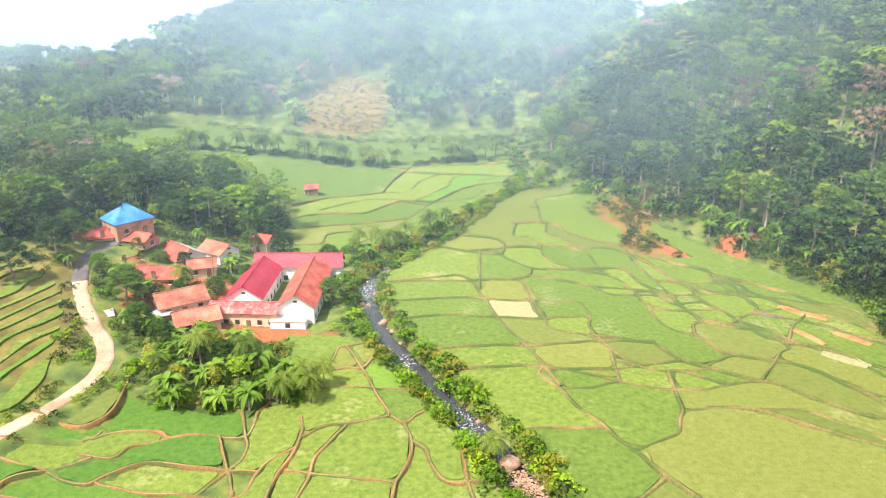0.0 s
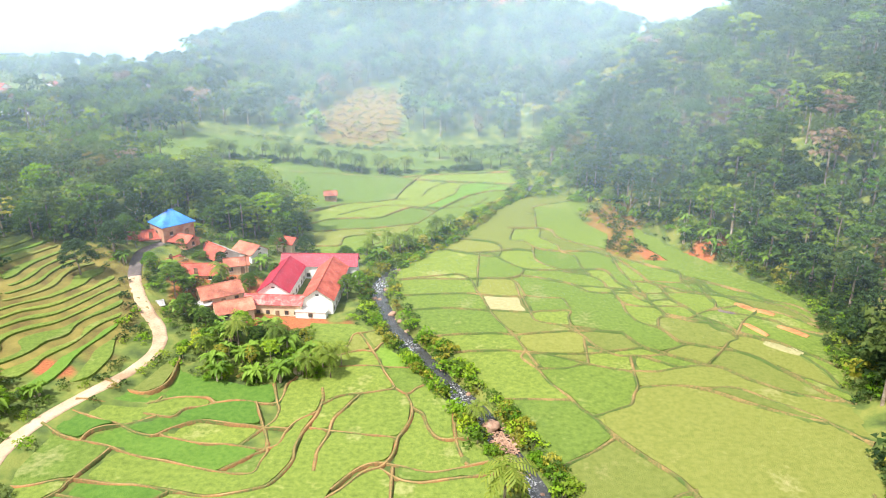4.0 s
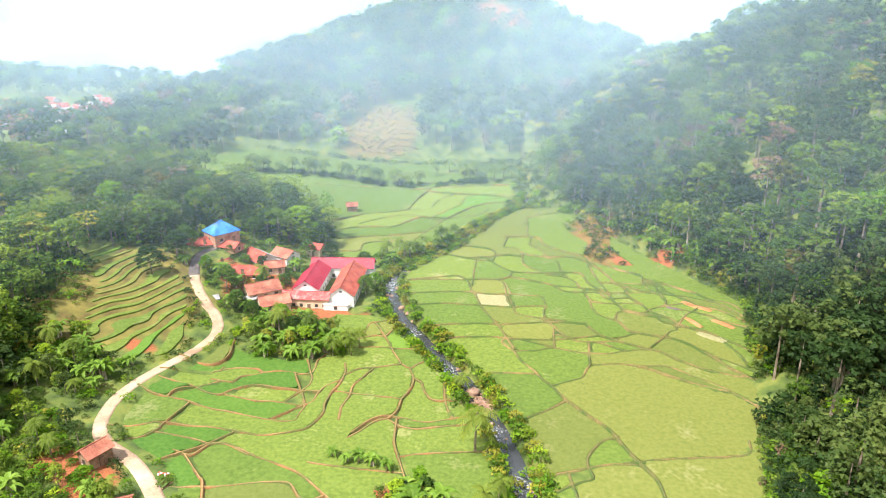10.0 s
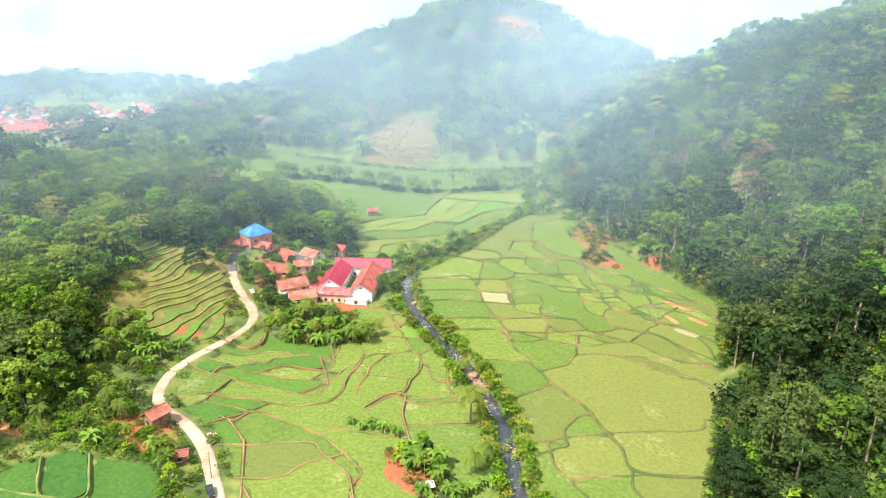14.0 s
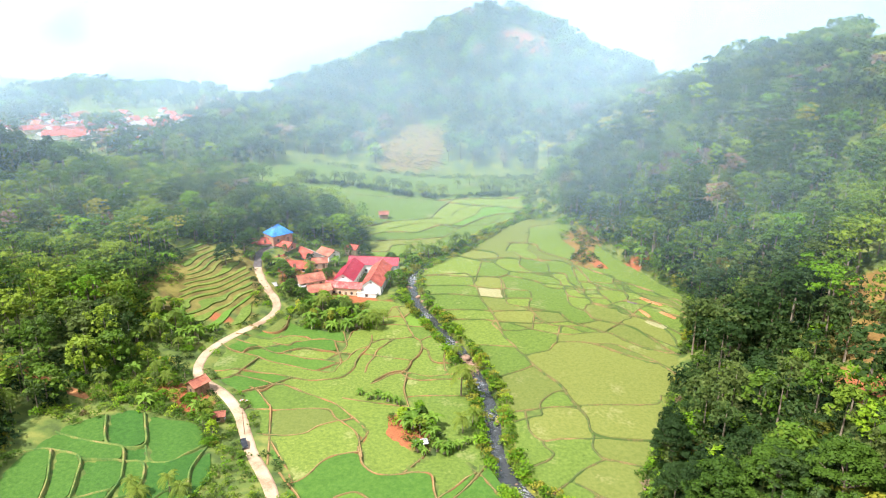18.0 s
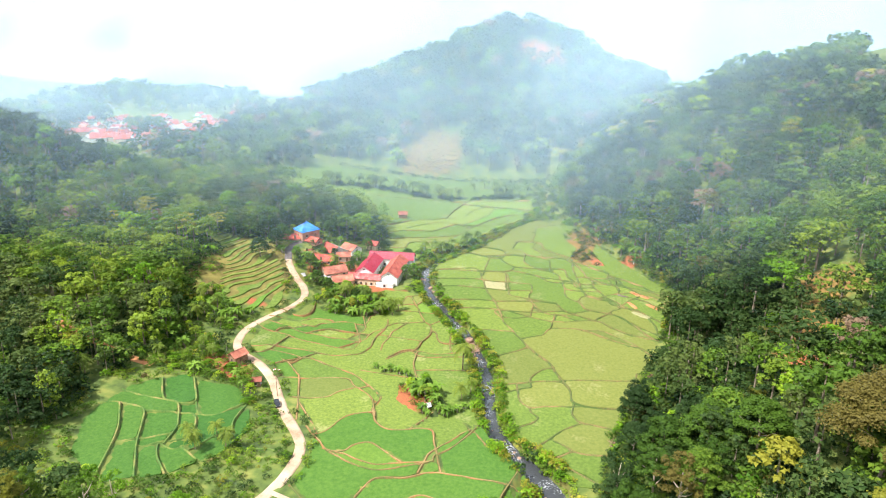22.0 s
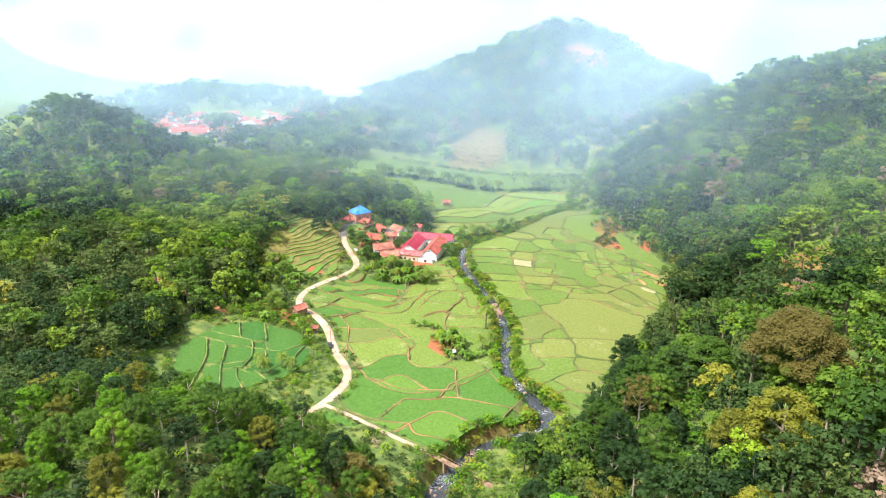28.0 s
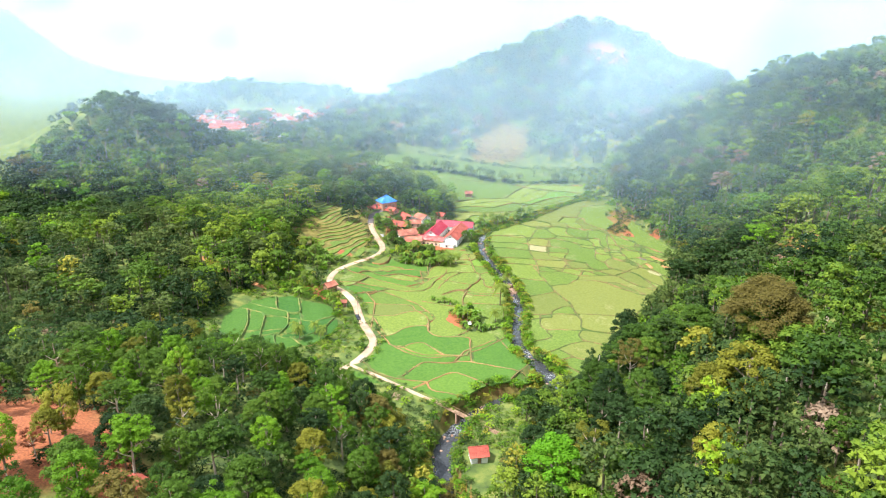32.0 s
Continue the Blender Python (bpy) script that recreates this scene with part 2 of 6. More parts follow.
M_RED_RUST = surface("patchy_red_sheet", [(0.3, (0.3, 0.03, 0.03)), (0.5, (0.5, 0.08, 0.07)), (0.75, (0.58, 0.24, 0.2))], 0.5, 2, 0.65, 0.2, 0.02)
M_BLUE = surface("blue_painted_sheet", [(0.3, (0.01, 0.1, 0.42)), (0.5, (0.02, 0.17, 0.58)), (0.75, (0.06, 0.28, 0.68))], 0.3, 2, 0.5, 0.15, 0.02)
M_TIN = surface("pale_tin_sheet", [(0.3, (0.3, 0.29, 0.28)), (0.6, (0.5, 0.49, 0.48)), (0.8, (0.4, 0.28, 0.2))], 0.4, 3, 0.5, 0.2, 0.02, 0.2)
M_WHITE = surface("white_plaster", [(0.25, (0.6, 0.55, 0.5)), (0.5, (0.8, 0.78, 0.75)), (0.8, (0.84, 0.82, 0.8))], 0.3, 2, 0.9, 0.2, 0.02, per_object=0.05)
M_CREAM = surface("cream_plaster", [(0.25, (0.52, 0.38, 0.25)), (0.5, (0.68, 0.53, 0.36)), (0.8, (0.74, 0.62, 0.46))], 0.3, 2, 0.9, 0.2, 0.02, per_object=0.08)
M_WOOD = surface("weathered_wood", [(0.3, (0.14, 0.08, 0.045)), (0.5, (0.26, 0.16, 0.09)), (0.75, (0.36, 0.25, 0.16))], 0.8, 6, 0.85, 0.4, 0.03, per_object=0.15)
M_BRICK = surface("raw_brick_and_block", [(0.3, (0.34, 0.15, 0.09)), (0.5, (0.45, 0.24, 0.15)), (0.75, (0.5, 0.34, 0.24))], 0.5, 4, 0.9, 0.4, 0.03)
M_DARK = surface("dark_opening", [(0.3, (0.03, 0.028, 0.026)), (0.7, (0.06, 0.055, 0.05))], 0.6, 4, 0.6, 0.1, 0.01)
M_CARPAINT = surface("black_car_paint", [(0.3, (0.012, 0.014, 0.018)), (0.7, (0.03, 0.034, 0.04))], 0.6, 4, 0.25, 0.02, 0.01)
M_GLASSY = surface("tinted_window", [(0.3, (0.02, 0.025, 0.03)), (0.7, (0.05, 0.055, 0.06))], 0.6, 4, 0.08, 0.0, 0.01)
M_RUBBER = surface("black_rubber", [(0.3, (0.02, 0.02, 0.02)), (0.7, (0.04, 0.04, 0.04))], 2, 9, 0.9, 0.2, 0.01)

# ---------------------------------------------------------------- the lie of the land
RIVER = [(40, 300), (33, 272), (16.5, 250), (3, 216), (-11, 195), (-19.5, 179), (-19.5, 166), (-16, 150), (-9, 134),
         (-2.5, 122), (3, 112), (8, 103), (13, 91), (18.5, 78), (22.5, 58), (25.5, 38), (31, 24), (40, 12), (46, 3),
         (45, -4), (38, -10), (29, -17), (23.5, -26), (19.5, -36), (18, -50), (24, -72), (45, -100), (62, -150), (66, -300)]
ROAD = [(-84, 186), (-90, 178), (-93, 171), (-91, 162), (-87, 152), (-80, 141), (-72, 131), (-68.5, 121), (-70, 110), (-75.5, 97),
        (-79, 84), (-78, 72), (-73, 63.5), (-62, 56), (-53, 46), (-47, 36), (-41.5, 27), (-34, 17), (-29, 8), (-28, -3), (-30, -15), (-36, -30), (-46, -46), (-62, -64)]
FOOTPATH = [(-29, -14), (-20, -17.5), (-11, -21.5), (3, -28), (12, -31.5)]


def smooth_line(points, step=2.0):
    """Catmull-Rom through the control points, resampled at about the given step."""
    p = np.array(points, float)
    p = np.vstack([2 * p[0] - p[1], p, 2 * p[-1] - p[-2]])
    out = []
    for a, b, c, d in zip(p[:-3], p[1:-2], p[2:-1], p[3:]):
        n = max(2, int(np.linalg.norm(c - b) / step))
        t = np.linspace(0, 1, n, endpoint=False)[:, None]
        out.append(0.5 * (2 * b + (c - a) * t + (2 * a - 5 * b + 4 * c - d) * t**2 + (3 * b - a - 3 * c + d) * t**3))
    return np.vstack(out + [p[-2:-1]])


def away(x, y, line):
    """Distance from every point to a polyline."""
    best = np.full(np.shape(x), 1e9)
    for (ax, ay), (bx, by) in zip(line[:-1], line[1:]):
        dx, dy = bx - ax, by - ay
        t = np.clip(((x - ax) * dx + (y - ay) * dy) / (dx * dx + dy * dy + 1e-9), 0, 1)
        best = np.minimum(best, (x - ax - t * dx) ** 2 + (y - ay - t * dy) ** 2)
    return np.sqrt(best)


def step(v, lo, hi):
    t = np.clip((v - lo) / (hi - lo), 0, 1)
    return t * t * (3 - 2 * t)


def waves(x, y, size, seed):
    """Smooth value noise, between -1 and 1."""
    rng = np.random.default_rng(seed)
    table = rng.uniform(-1, 1, (256, 256))
    u, v = x / size, y / size
    i, j = np.floor(u).astype(int), np.floor(v).astype(int)
    f, g = u - i, v - j
    f, g = f * f * (3 - 2 * f), g * g * (3 - 2 * g)
    a, b = table[i % 256, j % 256], table[(i + 1) % 256, j % 256]
    c, d = table[i % 256, (j + 1) % 256], table[(i + 1) % 256, (j + 1) % 256]
    return (a * (1 - f) + b * f) * (1 - g) + (c * (1 - f) + d * f) * g


def river_x(y):
    line = sorted((q, p) for p, q in RIVER if q > 8 or q < -20)
    return np.interp(y, [q for q, _ in line], [p for _, p in line])


def right_edge(y):
    return np.interp(y, [-300, -150, -90, -60, -20, 10, 35, 65, 95, 150, 180, 200, 222, 265, 300, 345, 400, 520, 700],
                     [120, 92, 72, 60, 56, 60, 66, 76.5, 86.5, 101, 87, 77, 70, 52, 44, 48, 72, 95, 140])


def left_edge(y):
    return np.interp(y, [-60, -30, 45, 64, 95, 120, 165, 190, 215, 240, 280, 330, 380, 480, 600],
                     [-92, -101, -101, -97, -108, -120, -112, -88, -62, -76, -125, -180, -260, -520, -700])


def spur_edge(x):
    return np.interp(x, [-300, -110, -60, -28, 0, 22, 50, 80, 120], [-40, -28, -30, -32, -48, -78, -112, -190, -300])


def bell(x, y, cx, cy, rx, ry, power=1.0):
    return np.exp(-(((x - cx) / rx) ** 2 + ((y - cy) / ry) ** 2) ** power)


def land(x, y):
    """Height of the bare ground before the paddies are cut into it."""
    x, y = np.asarray(x, float), np.asarray(y, float)
    east = step(x - river_x(y), -2, 2) * step(y, -30, 0)
    right = 0.02 * np.maximum(0, y - 120) + 0.045 * np.maximum(0, x - 50) * step(y, 20, 90)
    left = -0.8 + 0.11 * np.clip(-x - 45, 0, 80) + 0.05 * np.clip(75 - y, 0, 90) + 0.012 * np.maximum(0, y - 190)
    z = left * (1 - east) + np.minimum(right, 5) * east
    d = np.maximum(0, x - right_edge(y))
    z = z + 100 * (1 - np.exp(-d / 155)) * (1 + 0.16 * waves(x, y, 55, 3)) * (1 - 0.35 * step(y, 330, 520)) + 30 * bell(x, y, 240, 420, 130, 140)
    d = np.maximum(0, left_edge(y) - x)
    hill = 53 * bell(x, y, -334, 220, 102, 52) + 9 * bell(x, y, -169, 65, 103, 77) + 8 * bell(x, y, -205, -30, 75, 75) + 5 * waves(x, y, 60, 5)
    z = z + 15 * bell(x, y, -225, 356, 62, 34) + hill * step(d, 0, 100) * step(560 - y, 0, 250)
    z = z + 0.16 * np.clip(58 - np.hypot(x + 128, 0.9 * (y - 158)), 0, 60) * step(y, 84, 104) * step(190 - y, 0, 25) + 7 * bell(x, y, -92, 196, 26, 28)
    z = z + (1.5 * waves(x, y, 17, 51) + 0.7 * waves(x, y, 8, 52)) * bell(x, y, -104, 130, 26, 34, 2)
    d = np.maximum(0, spur_edge(x) - y)
    z = z + 78 * (1 - np.exp(-d / 108)) * (1 + 0.08 * waves(x, y, 40, 7)) * step(150 - x, 0, 60) * (0.22 + 0.78 * step(x, -130, -55))
    far = 1.1 * np.maximum(0, 110 * bell(x, y, 0, 610, 165, 165, 0.9) - 12) + 26 * bell(x, y, -165, 485, 85, 75)
    z = z + far * step(y, 366, 420)
    ridge = 165 * bell(x, y, -1350, 1300, 420, 300) + 120 * bell(x, y, 500, 1500, 700, 300) + 80 * bell(x, y, -1500, 900, 420, 500)
    ridge = ridge + 100 * bell(x, y, 1100, 500, 420, 800) + 90 * bell(x, y, -1100, -400, 420, 700) + 90 * bell(x, y, 300, -1200, 1200, 420)
    return z + ridge * (1 + 0.25 * waves(x, y, 160, 11))

# earth banks between the paddies, as plan lines
EAST_DIKES = [
    [(51.5, 256.5), (35.5, 249), (34.5, 240), (33.5, 226.5), (33, 220.5)],
    [(31, 240), (34.5, 238.5)],
    [(22, 220), (29, 220.5), (34.5, 220), (38.5, 217.5), (39.5, 210.5), (44, 205), (48.5, 201)],
    [(34.5, 220), (33.5, 210.5), (36, 206.5), (38.5, 201), (39, 196), (43, 192), (43.5, 182), (44, 179.5)],
    [(24.5, 220), (22.5, 206.5), (27, 205.5), (30, 200), (34.5, 197), (40.5, 196), (45.5, 196), (50.5, 195.5), (54.5, 190.5)],
    [(9.5, 207), (15.5, 205), (18.5, 201.5), (18.5, 196.5), (17, 191.5), (11, 192.5), (2.5, 196.5)],
    [(30, 200), (29.5, 189), (32.5, 183), (36, 180), (38.5, 177), (43.5, 176)],
]
EAST_DIKES_b = [
    [(18.5, 196.5), (24.5, 197.5), (29.5, 196)],
    [(17, 191.5), (20, 186), (25, 180), (32, 179), (37, 178.5)],
    [(11, 192.5), (10, 172.5)],
    [(25, 180), (23.5, 175), (19, 172), (13, 172), (8, 171.5)],
    [(-6.5, 172.5), (1, 174.5), (5, 174.5), (7, 171.5), (1, 171.5), (-9, 171.5)],
    [(23.5, 175), (30, 172.5), (35.5, 170), (39.5, 167), (42.5, 162.5), (48.5, 161.5)],
    [(44, 179.5), (50, 179.5), (51.5, 175.5), (52, 169.5), (54, 165.5)],
    [(38.5, 177), (43.5, 176), (48, 170), (49, 164.5), (53.5, 163.5)],
    [(8, 171.5), (9.5, 162.5), (11, 158), (13, 149), (15.5, 141.5), (18.5, 134.5)],
]
EAST_DIKES_c = [
    [(-8.5, 159), (-0.5, 160), (6.5, 160.5), (10, 160), (16, 158.5), (22, 158.5), (23.5, 159.5), (22, 168.5), (20, 171.5)],
    [(23.5, 159.5), (28.5, 158), (34, 157.5), (35, 152), (35.5, 150)],
    [(22, 158.5), (22.5, 152), (24, 148.5), (29, 149), (35, 149), (34, 145), (34, 140), (35, 138)],
    [(-7.5, 149), (1, 150.5), (7.5, 149.5), (14.5, 149), (23.5, 148)],
    [(24, 148), (25, 143), (29, 141), (33.5, 139.5)],
    [(0, 133.5), (4.5, 134.5), (10.5, 135), (15.5, 135), (18.5, 134.5)],
    [(22, 135), (27, 136), (34, 137), (38.5, 137), (46.5, 136)],
    [(18.5, 134.5), (20, 129.5), (21, 126)],
]
EAST_DIKES_d = [
    [(1.5, 124), (6.5, 125.5), (13.5, 126), (18, 126), (20.5, 125.5)],
    [(20.5, 125.5), (25, 125), (32, 124.5), (36, 125), (40.5, 126)],
    [(34.5, 137), (36.5, 134), (38, 130), (40.5, 126), (43.5, 124), (48, 124)],
    [(20.5, 125.5), (19.5, 123), (21, 120), (23, 117), (24, 113.5), (25.5, 110), (28.5, 105), (30, 101), (32, 97.5)],
    [(23, 117.5), (27, 117.5), (30.5, 118), (33, 119.5), (35, 120), (35.5, 124.5)],
    [(35, 120), (39.5, 118), (45, 116.5)],
    [(11.5, 103.5), (17.5, 104), (23.5, 104), (28.5, 104)],
]
EAST_DIKES_e = [
    [(32, 97.5), (35, 98.5), (38.5, 100.5), (41, 102), (42.5, 106), (44, 109), (44.5, 112.5), (45, 116.5)],
    [(45, 116.5), (50, 116), (54, 117)],
    [(44, 109), (48.5, 109.5), (54, 109.5), (58.5, 108), (62, 105.5), (65, 103), (69, 100), (74, 97)],
    [(55, 190.5), (55.5, 177), (56.5, 169), (58, 160), (58, 155.5), (60, 148.5), (60.5, 144.5)],
    [(46.5, 165.5), (53.5, 163.5), (56, 157), (58, 155), (64, 156)],
    [(49.5, 164.5), (50, 159), (51, 154), (54.5, 152), (59, 151.5)],
]
EAST_DIKES_f = [
    [(50.5, 153), (50.5, 148), (52, 142.5), (55, 139.5), (56.5, 139), (58, 144), (60, 145), (63.5, 143.5), (66.5, 141.5), (70, 141)],
    [(56.5, 139), (58, 135), (59.5, 130.5), (63.5, 128.5), (69, 126.5), (73, 123.5), (76, 120), (78, 116), (82.5, 111)],
    [(46.5, 136), (48, 132), (50.5, 127.5), (53.5, 125.5), (57, 122.5), (60.5, 120.5), (63, 118.5), (65.5, 117), (68, 113.5), (71, 110.5), (75.5, 106.5), (78.5, 105)],
    [(40.5, 126), (43.5, 124), (48, 124), (51.5, 121.5), (56, 118.5), (62.5, 118.5)],
    [(54.5, 125.5), (60.5, 129)],
]
EAST_DIKES_g = [
    [(69, 126.5), (71.5, 129.5), (74, 131), (74, 134.5), (71, 137.5), (70.5, 141)],
    [(70, 141), (74, 138.5), (75.5, 134.5), (78, 132), (80, 130), (84, 127), (86.5, 123.5)],
    [(58.5, 181), (60.5, 174.5), (61.5, 168.5), (64, 164.5), (64.5, 156), (67, 150.5), (69, 144.5), (71.5, 141.5)],
    [(61.5, 168.5), (68, 167.5), (75, 166), (75, 159.5), (76, 153), (75, 148.5), (79.5, 145)],
    [(60, 187.5), (66, 180), (72, 175), (71.5, 169), (72.5, 163.5)],
    [(75, 148.5), (79, 149.5), (82.5, 152), (78, 159.5), (77, 164.5), (72, 171)],
    [(65.5, 160), (71, 160)],
    [(67.5, 144.5), (73.5, 148.5)],
]
EAST_DIKES_h = [
    [(83.5, 150.5), (86, 147), (90, 145), (92.5, 142), (95.5, 137.5)],
    [(79.5, 145), (83.5, 142.5), (87.5, 139.5), (89, 136.5), (92.5, 134)],
    [(75.5, 134.5), (79, 140.5), (81.5, 143)],
    [(80, 164.5), (87, 158), (90, 153), (96, 149), (98.5, 143)],
    [(32, 97.5), (35, 91), (39, 84.5), (44, 77.5), (46.5, 70), (48.5, 65), (51, 59), (51.5, 52), (52.5, 50)],
    [(25, 82), (30, 85.5), (35, 90)],
    [(46, 74.5), (42, 73), (38, 67.5), (37, 63.5), (37.5, 59), (33.5, 57), (28.5, 53.5)],
    [(37, 62.5), (42, 64), (48, 64)],
]
EAST_DIKES_i = [
    [(48.5, 65), (59, 66.5), (68.5, 67.5), (74, 69), (75.5, 73.5)],
    [(33, 55.5), (34, 49.5), (37.5, 45.5), (43.5, 47), (52, 48)],
    [(52.5, 50), (56, 48.5), (62, 48), (69.5, 48.5)],
    [(52.5, 50), (51.5, 44), (52.5, 40.5), (54.5, 38.5), (59, 37.5), (64, 36), (66, 33.5)],
    [(37.5, 45.5), (38, 42.5), (40.5, 39.5), (38.5, 36), (34, 32.5)],
    [(54.5, 38.5), (48, 33), (44, 27.5), (39, 21.5)],
    [(45.5, 27), (49.5, 24.5), (51.5, 22.5), (55.5, 21.5), (63, 22)],
    [(39.5, 21.5), (44.5, 18), (48, 15.5), (52.5, 12)],
    [(44.5, 18), (47.5, 19.5), (51, 22.5)],
    [(41.5, 13), (44.5, 16.5)],
]
WEST_DIKES = [
    [(-73.5, 106.5), (-68.5, 104), (-63.5, 102.5), (-61, 104.5), (-60, 108.5), (-61.5, 117)],
    [(-73.5, 98), (-68.5, 98.5), (-63.5, 98.5), (-60, 100), (-59.5, 102)],
    [(-60.5, 95.5), (-54.5, 95), (-53, 98.5), (-49.5, 100), (-48, 101)],
    [(-60, 99.5), (-57, 102), (-50.5, 103.5), (-47.5, 101.5), (-43.5, 102.5), (-35.5, 102), (-34, 104.5), (-34.5, 110), (-33.5, 112)],
    [(-72, 93), (-67, 91), (-63.5, 91), (-59.5, 89), (-55.5, 88.5), (-53.5, 91), (-50, 94), (-46.5, 94.5), (-41, 93.5), (-35, 93)],
    [(-52.5, 88.5), (-46.5, 87), (-40, 87), (-33, 86), (-34, 91), (-35, 93)],
]
WEST_DIKES_b = [
    [(-35, 93), (-33.5, 95.5), (-33.5, 99.5), (-34.5, 102)],
    [(-75.5, 87.5), (-71, 85), (-66, 84), (-62, 83.5), (-56.5, 82), (-50, 81), (-42.5, 79), (-37.5, 78), (-33, 78), (-32.5, 81), (-32, 84.5), (-32.5, 86)],
    [(-67.5, 84), (-67, 87), (-65, 89), (-63, 90.5)],
    [(-73.5, 70), (-69.5, 71), (-63, 73.5), (-56, 73.5), (-49.5, 73.5), (-44.5, 72.5), (-39.5, 71.5), (-34.5, 72.5), (-29.5, 74.5)],
    [(-69.5, 64.5), (-66, 66.5), (-63.5, 70), (-63.5, 72)],
    [(-62.5, 69), (-58, 68), (-54.5, 67.5), (-50, 67), (-46, 67.5), (-41.5, 64.5)],
    [(-50, 67), (-52, 64), (-55, 61.5)],
]
WEST_DIKES_c = [
    [(-29.5, 74.5), (-28, 77), (-26.5, 82), (-27, 86), (-26.5, 91.5), (-25.5, 96), (-25, 103.5), (-26, 108.5)],
    [(-32.5, 86), (-30.5, 87), (-30, 91), (-29, 94.5), (-27, 97)],
    [(-22, 79), (-22.5, 85), (-21.5, 90.5), (-21.5, 96), (-20, 100)],
    [(-23.5, 103.5), (-21.5, 105.5), (-17, 106.5), (-12, 108), (-10, 109.5), (-13, 116.5), (-15, 122.5), (-17, 127)],
    [(-24.5, 126.5), (-23.5, 130.5), (-23, 136), (-20, 137.5), (-17, 139)],
    [(-23.5, 125.5), (-20, 127), (-17, 127), (-15, 131.5), (-13, 131)],
    [(-10, 109.5), (-7, 107), (-5, 109.5), (-3, 111.5), (-2.5, 113.5)],
    [(-23.5, 118.5), (-19, 119), (-14.5, 119)],
]
WEST_DIKES_d = [
    [(-7, 106.5), (-5.5, 101.5), (-5.5, 96.5), (-7, 91.5), (-7.5, 90), (-8, 84.5), (-10, 81), (-13, 79), (-16, 74.5), (-18.5, 71.5)],
    [(-21, 92), (-16, 91), (-11, 90.5), (-7.5, 90)],
    [(-5.5, 101.5), (-3, 99), (-2, 95), (0, 91), (2.5, 90), (4.5, 90.5)],
    [(3.5, 97), (4, 90), (5.5, 84), (7, 81)],
    [(-10, 80.5), (-6.5, 77.5), (-2.5, 76.5), (2, 77.5), (7, 78.5)],
    [(-7.5, 77), (-7, 70.5), (-5.5, 65)],
    [(-5.5, 65), (0, 66.5), (8.5, 67.5)],
]
WEST_DIKES_e = [
    [(-56.5, 62.5), (-52, 62), (-49, 67.5), (-43, 66), (-38, 63), (-31, 60), (-26.5, 57.5), (-21.5, 53), (-16, 47), (-13, 43), (-13.5, 40)],
    [(-46.5, 51), (-40.5, 52), (-33, 53.5), (-27.5, 53.5), (-24, 49), (-19, 44.5), (-15.5, 40.5), (-12.5, 32)],
    [(-40, 37.5), (-35.5, 37.5), (-30.5, 39.5), (-28, 43.5), (-23.5, 47)],
    [(-37, 31.5), (-31.5, 24), (-28, 18.5), (-26.5, 16.5), (-24, 19.5), (-22.5, 24), (-20, 28.5), (-14, 31.5)],
    [(-13, 32), (-10.5, 26), (-6.5, 22.5), (-1.5, 22.5), (3, 24)],
    [(0.5, 24), (3.5, 30)],
]
WEST_DIKES_f = [
    [(-24.5, 12), (-20.5, 8), (-16, 9), (-14, 12.5), (-9.5, 14.5), (-5, 11.5)],
    [(-20.5, 8), (-15.5, 7), (-11, 5), (-5.5, 3.5), (-1, 4.5), (4.5, 6), (10.5, 7.5), (11, 10.5), (15.5, 15.5), (19.5, 23), (20.5, 26)],
    [(3, 24), (8, 24), (9.5, 18.5), (11.5, 11.5)],
    [(-36.5, 25), (-45, 50.5), (-47, 54)],
    [(17, 31.5), (21.5, 24.5), (26, 17)],
    [(-18, 74), (-13.5, 80.5), (-8.5, 82), (-0.5, 79.5), (7.5, 82)],
    [(-11, 59.5), (-19.5, 60.5), (-25.5, 61.5)],
    [(-23, -12.5), (-18.5, -16.5), (-12, -18.5), (-6, -19), (2.5, -18.5)],
]
WEST_DIKES_g = [
    [(-17.5, 5.5), (-11, 2), (-4, 0.5), (3.5, 3.5), (9, 6.5)],
    [(8.5, 7), (9.5, 12), (14.5, 19), (18.5, 25)],
    [(-8, -16), (-5.5, -7.5), (-3, -3), (5, -1.5), (11, 2), (18, 2), (26, 1), (34, 0.5)],
    [(2.5, -18.5), (5, -14.5), (9.5, -9), (16.5, -10.5), (23, -13.5), (28.5, -13.5), (32, -11)],
    [(2.5, -18.5), (6, -23.5), (12.5, -24), (16.5, -25), (19.5, -26), (23.5, -24.5), (27.5, -18), (32, -12.5), (41, -8)],
    [(32.5, -10), (31.5, -6), (33, -0.5)],
]
FAR_DIKES = [
    [(-54.5, 228.5), (-48.5, 237), (-38, 240), (-29, 240), (-23, 248), (-17, 256), (-11, 253.5)],
    [(-56, 247), (-45.5, 259.5), (-34, 263.5), (-25, 267.5), (-17.5, 269)],
    [(-45.5, 243.5), (-37.5, 251.5), (-26.5, 258.5), (-11, 256)],
    [(-54, 199), (-47, 205.5), (-39, 206.5), (-38.5, 215.5), (-33, 219), (-25.5, 219)],
    [(-51, 221.5), (-40, 225.5), (-27.5, 228), (-15, 233)],
    [(-11, 256), (-3, 269), (2, 278), (4.5, 293), (10, 298)],
    [(-24, 271), (-21.5, 288.5), (-17.5, 304.5)],
    [(-13, 273.5), (-10, 288), (-5, 296.5)],
    [(-80.5, 305), (-64.5, 307), (-48.5, 311), (-26, 308), (-3.5, 300.5), (15, 297.5), (28.5, 295)],
]
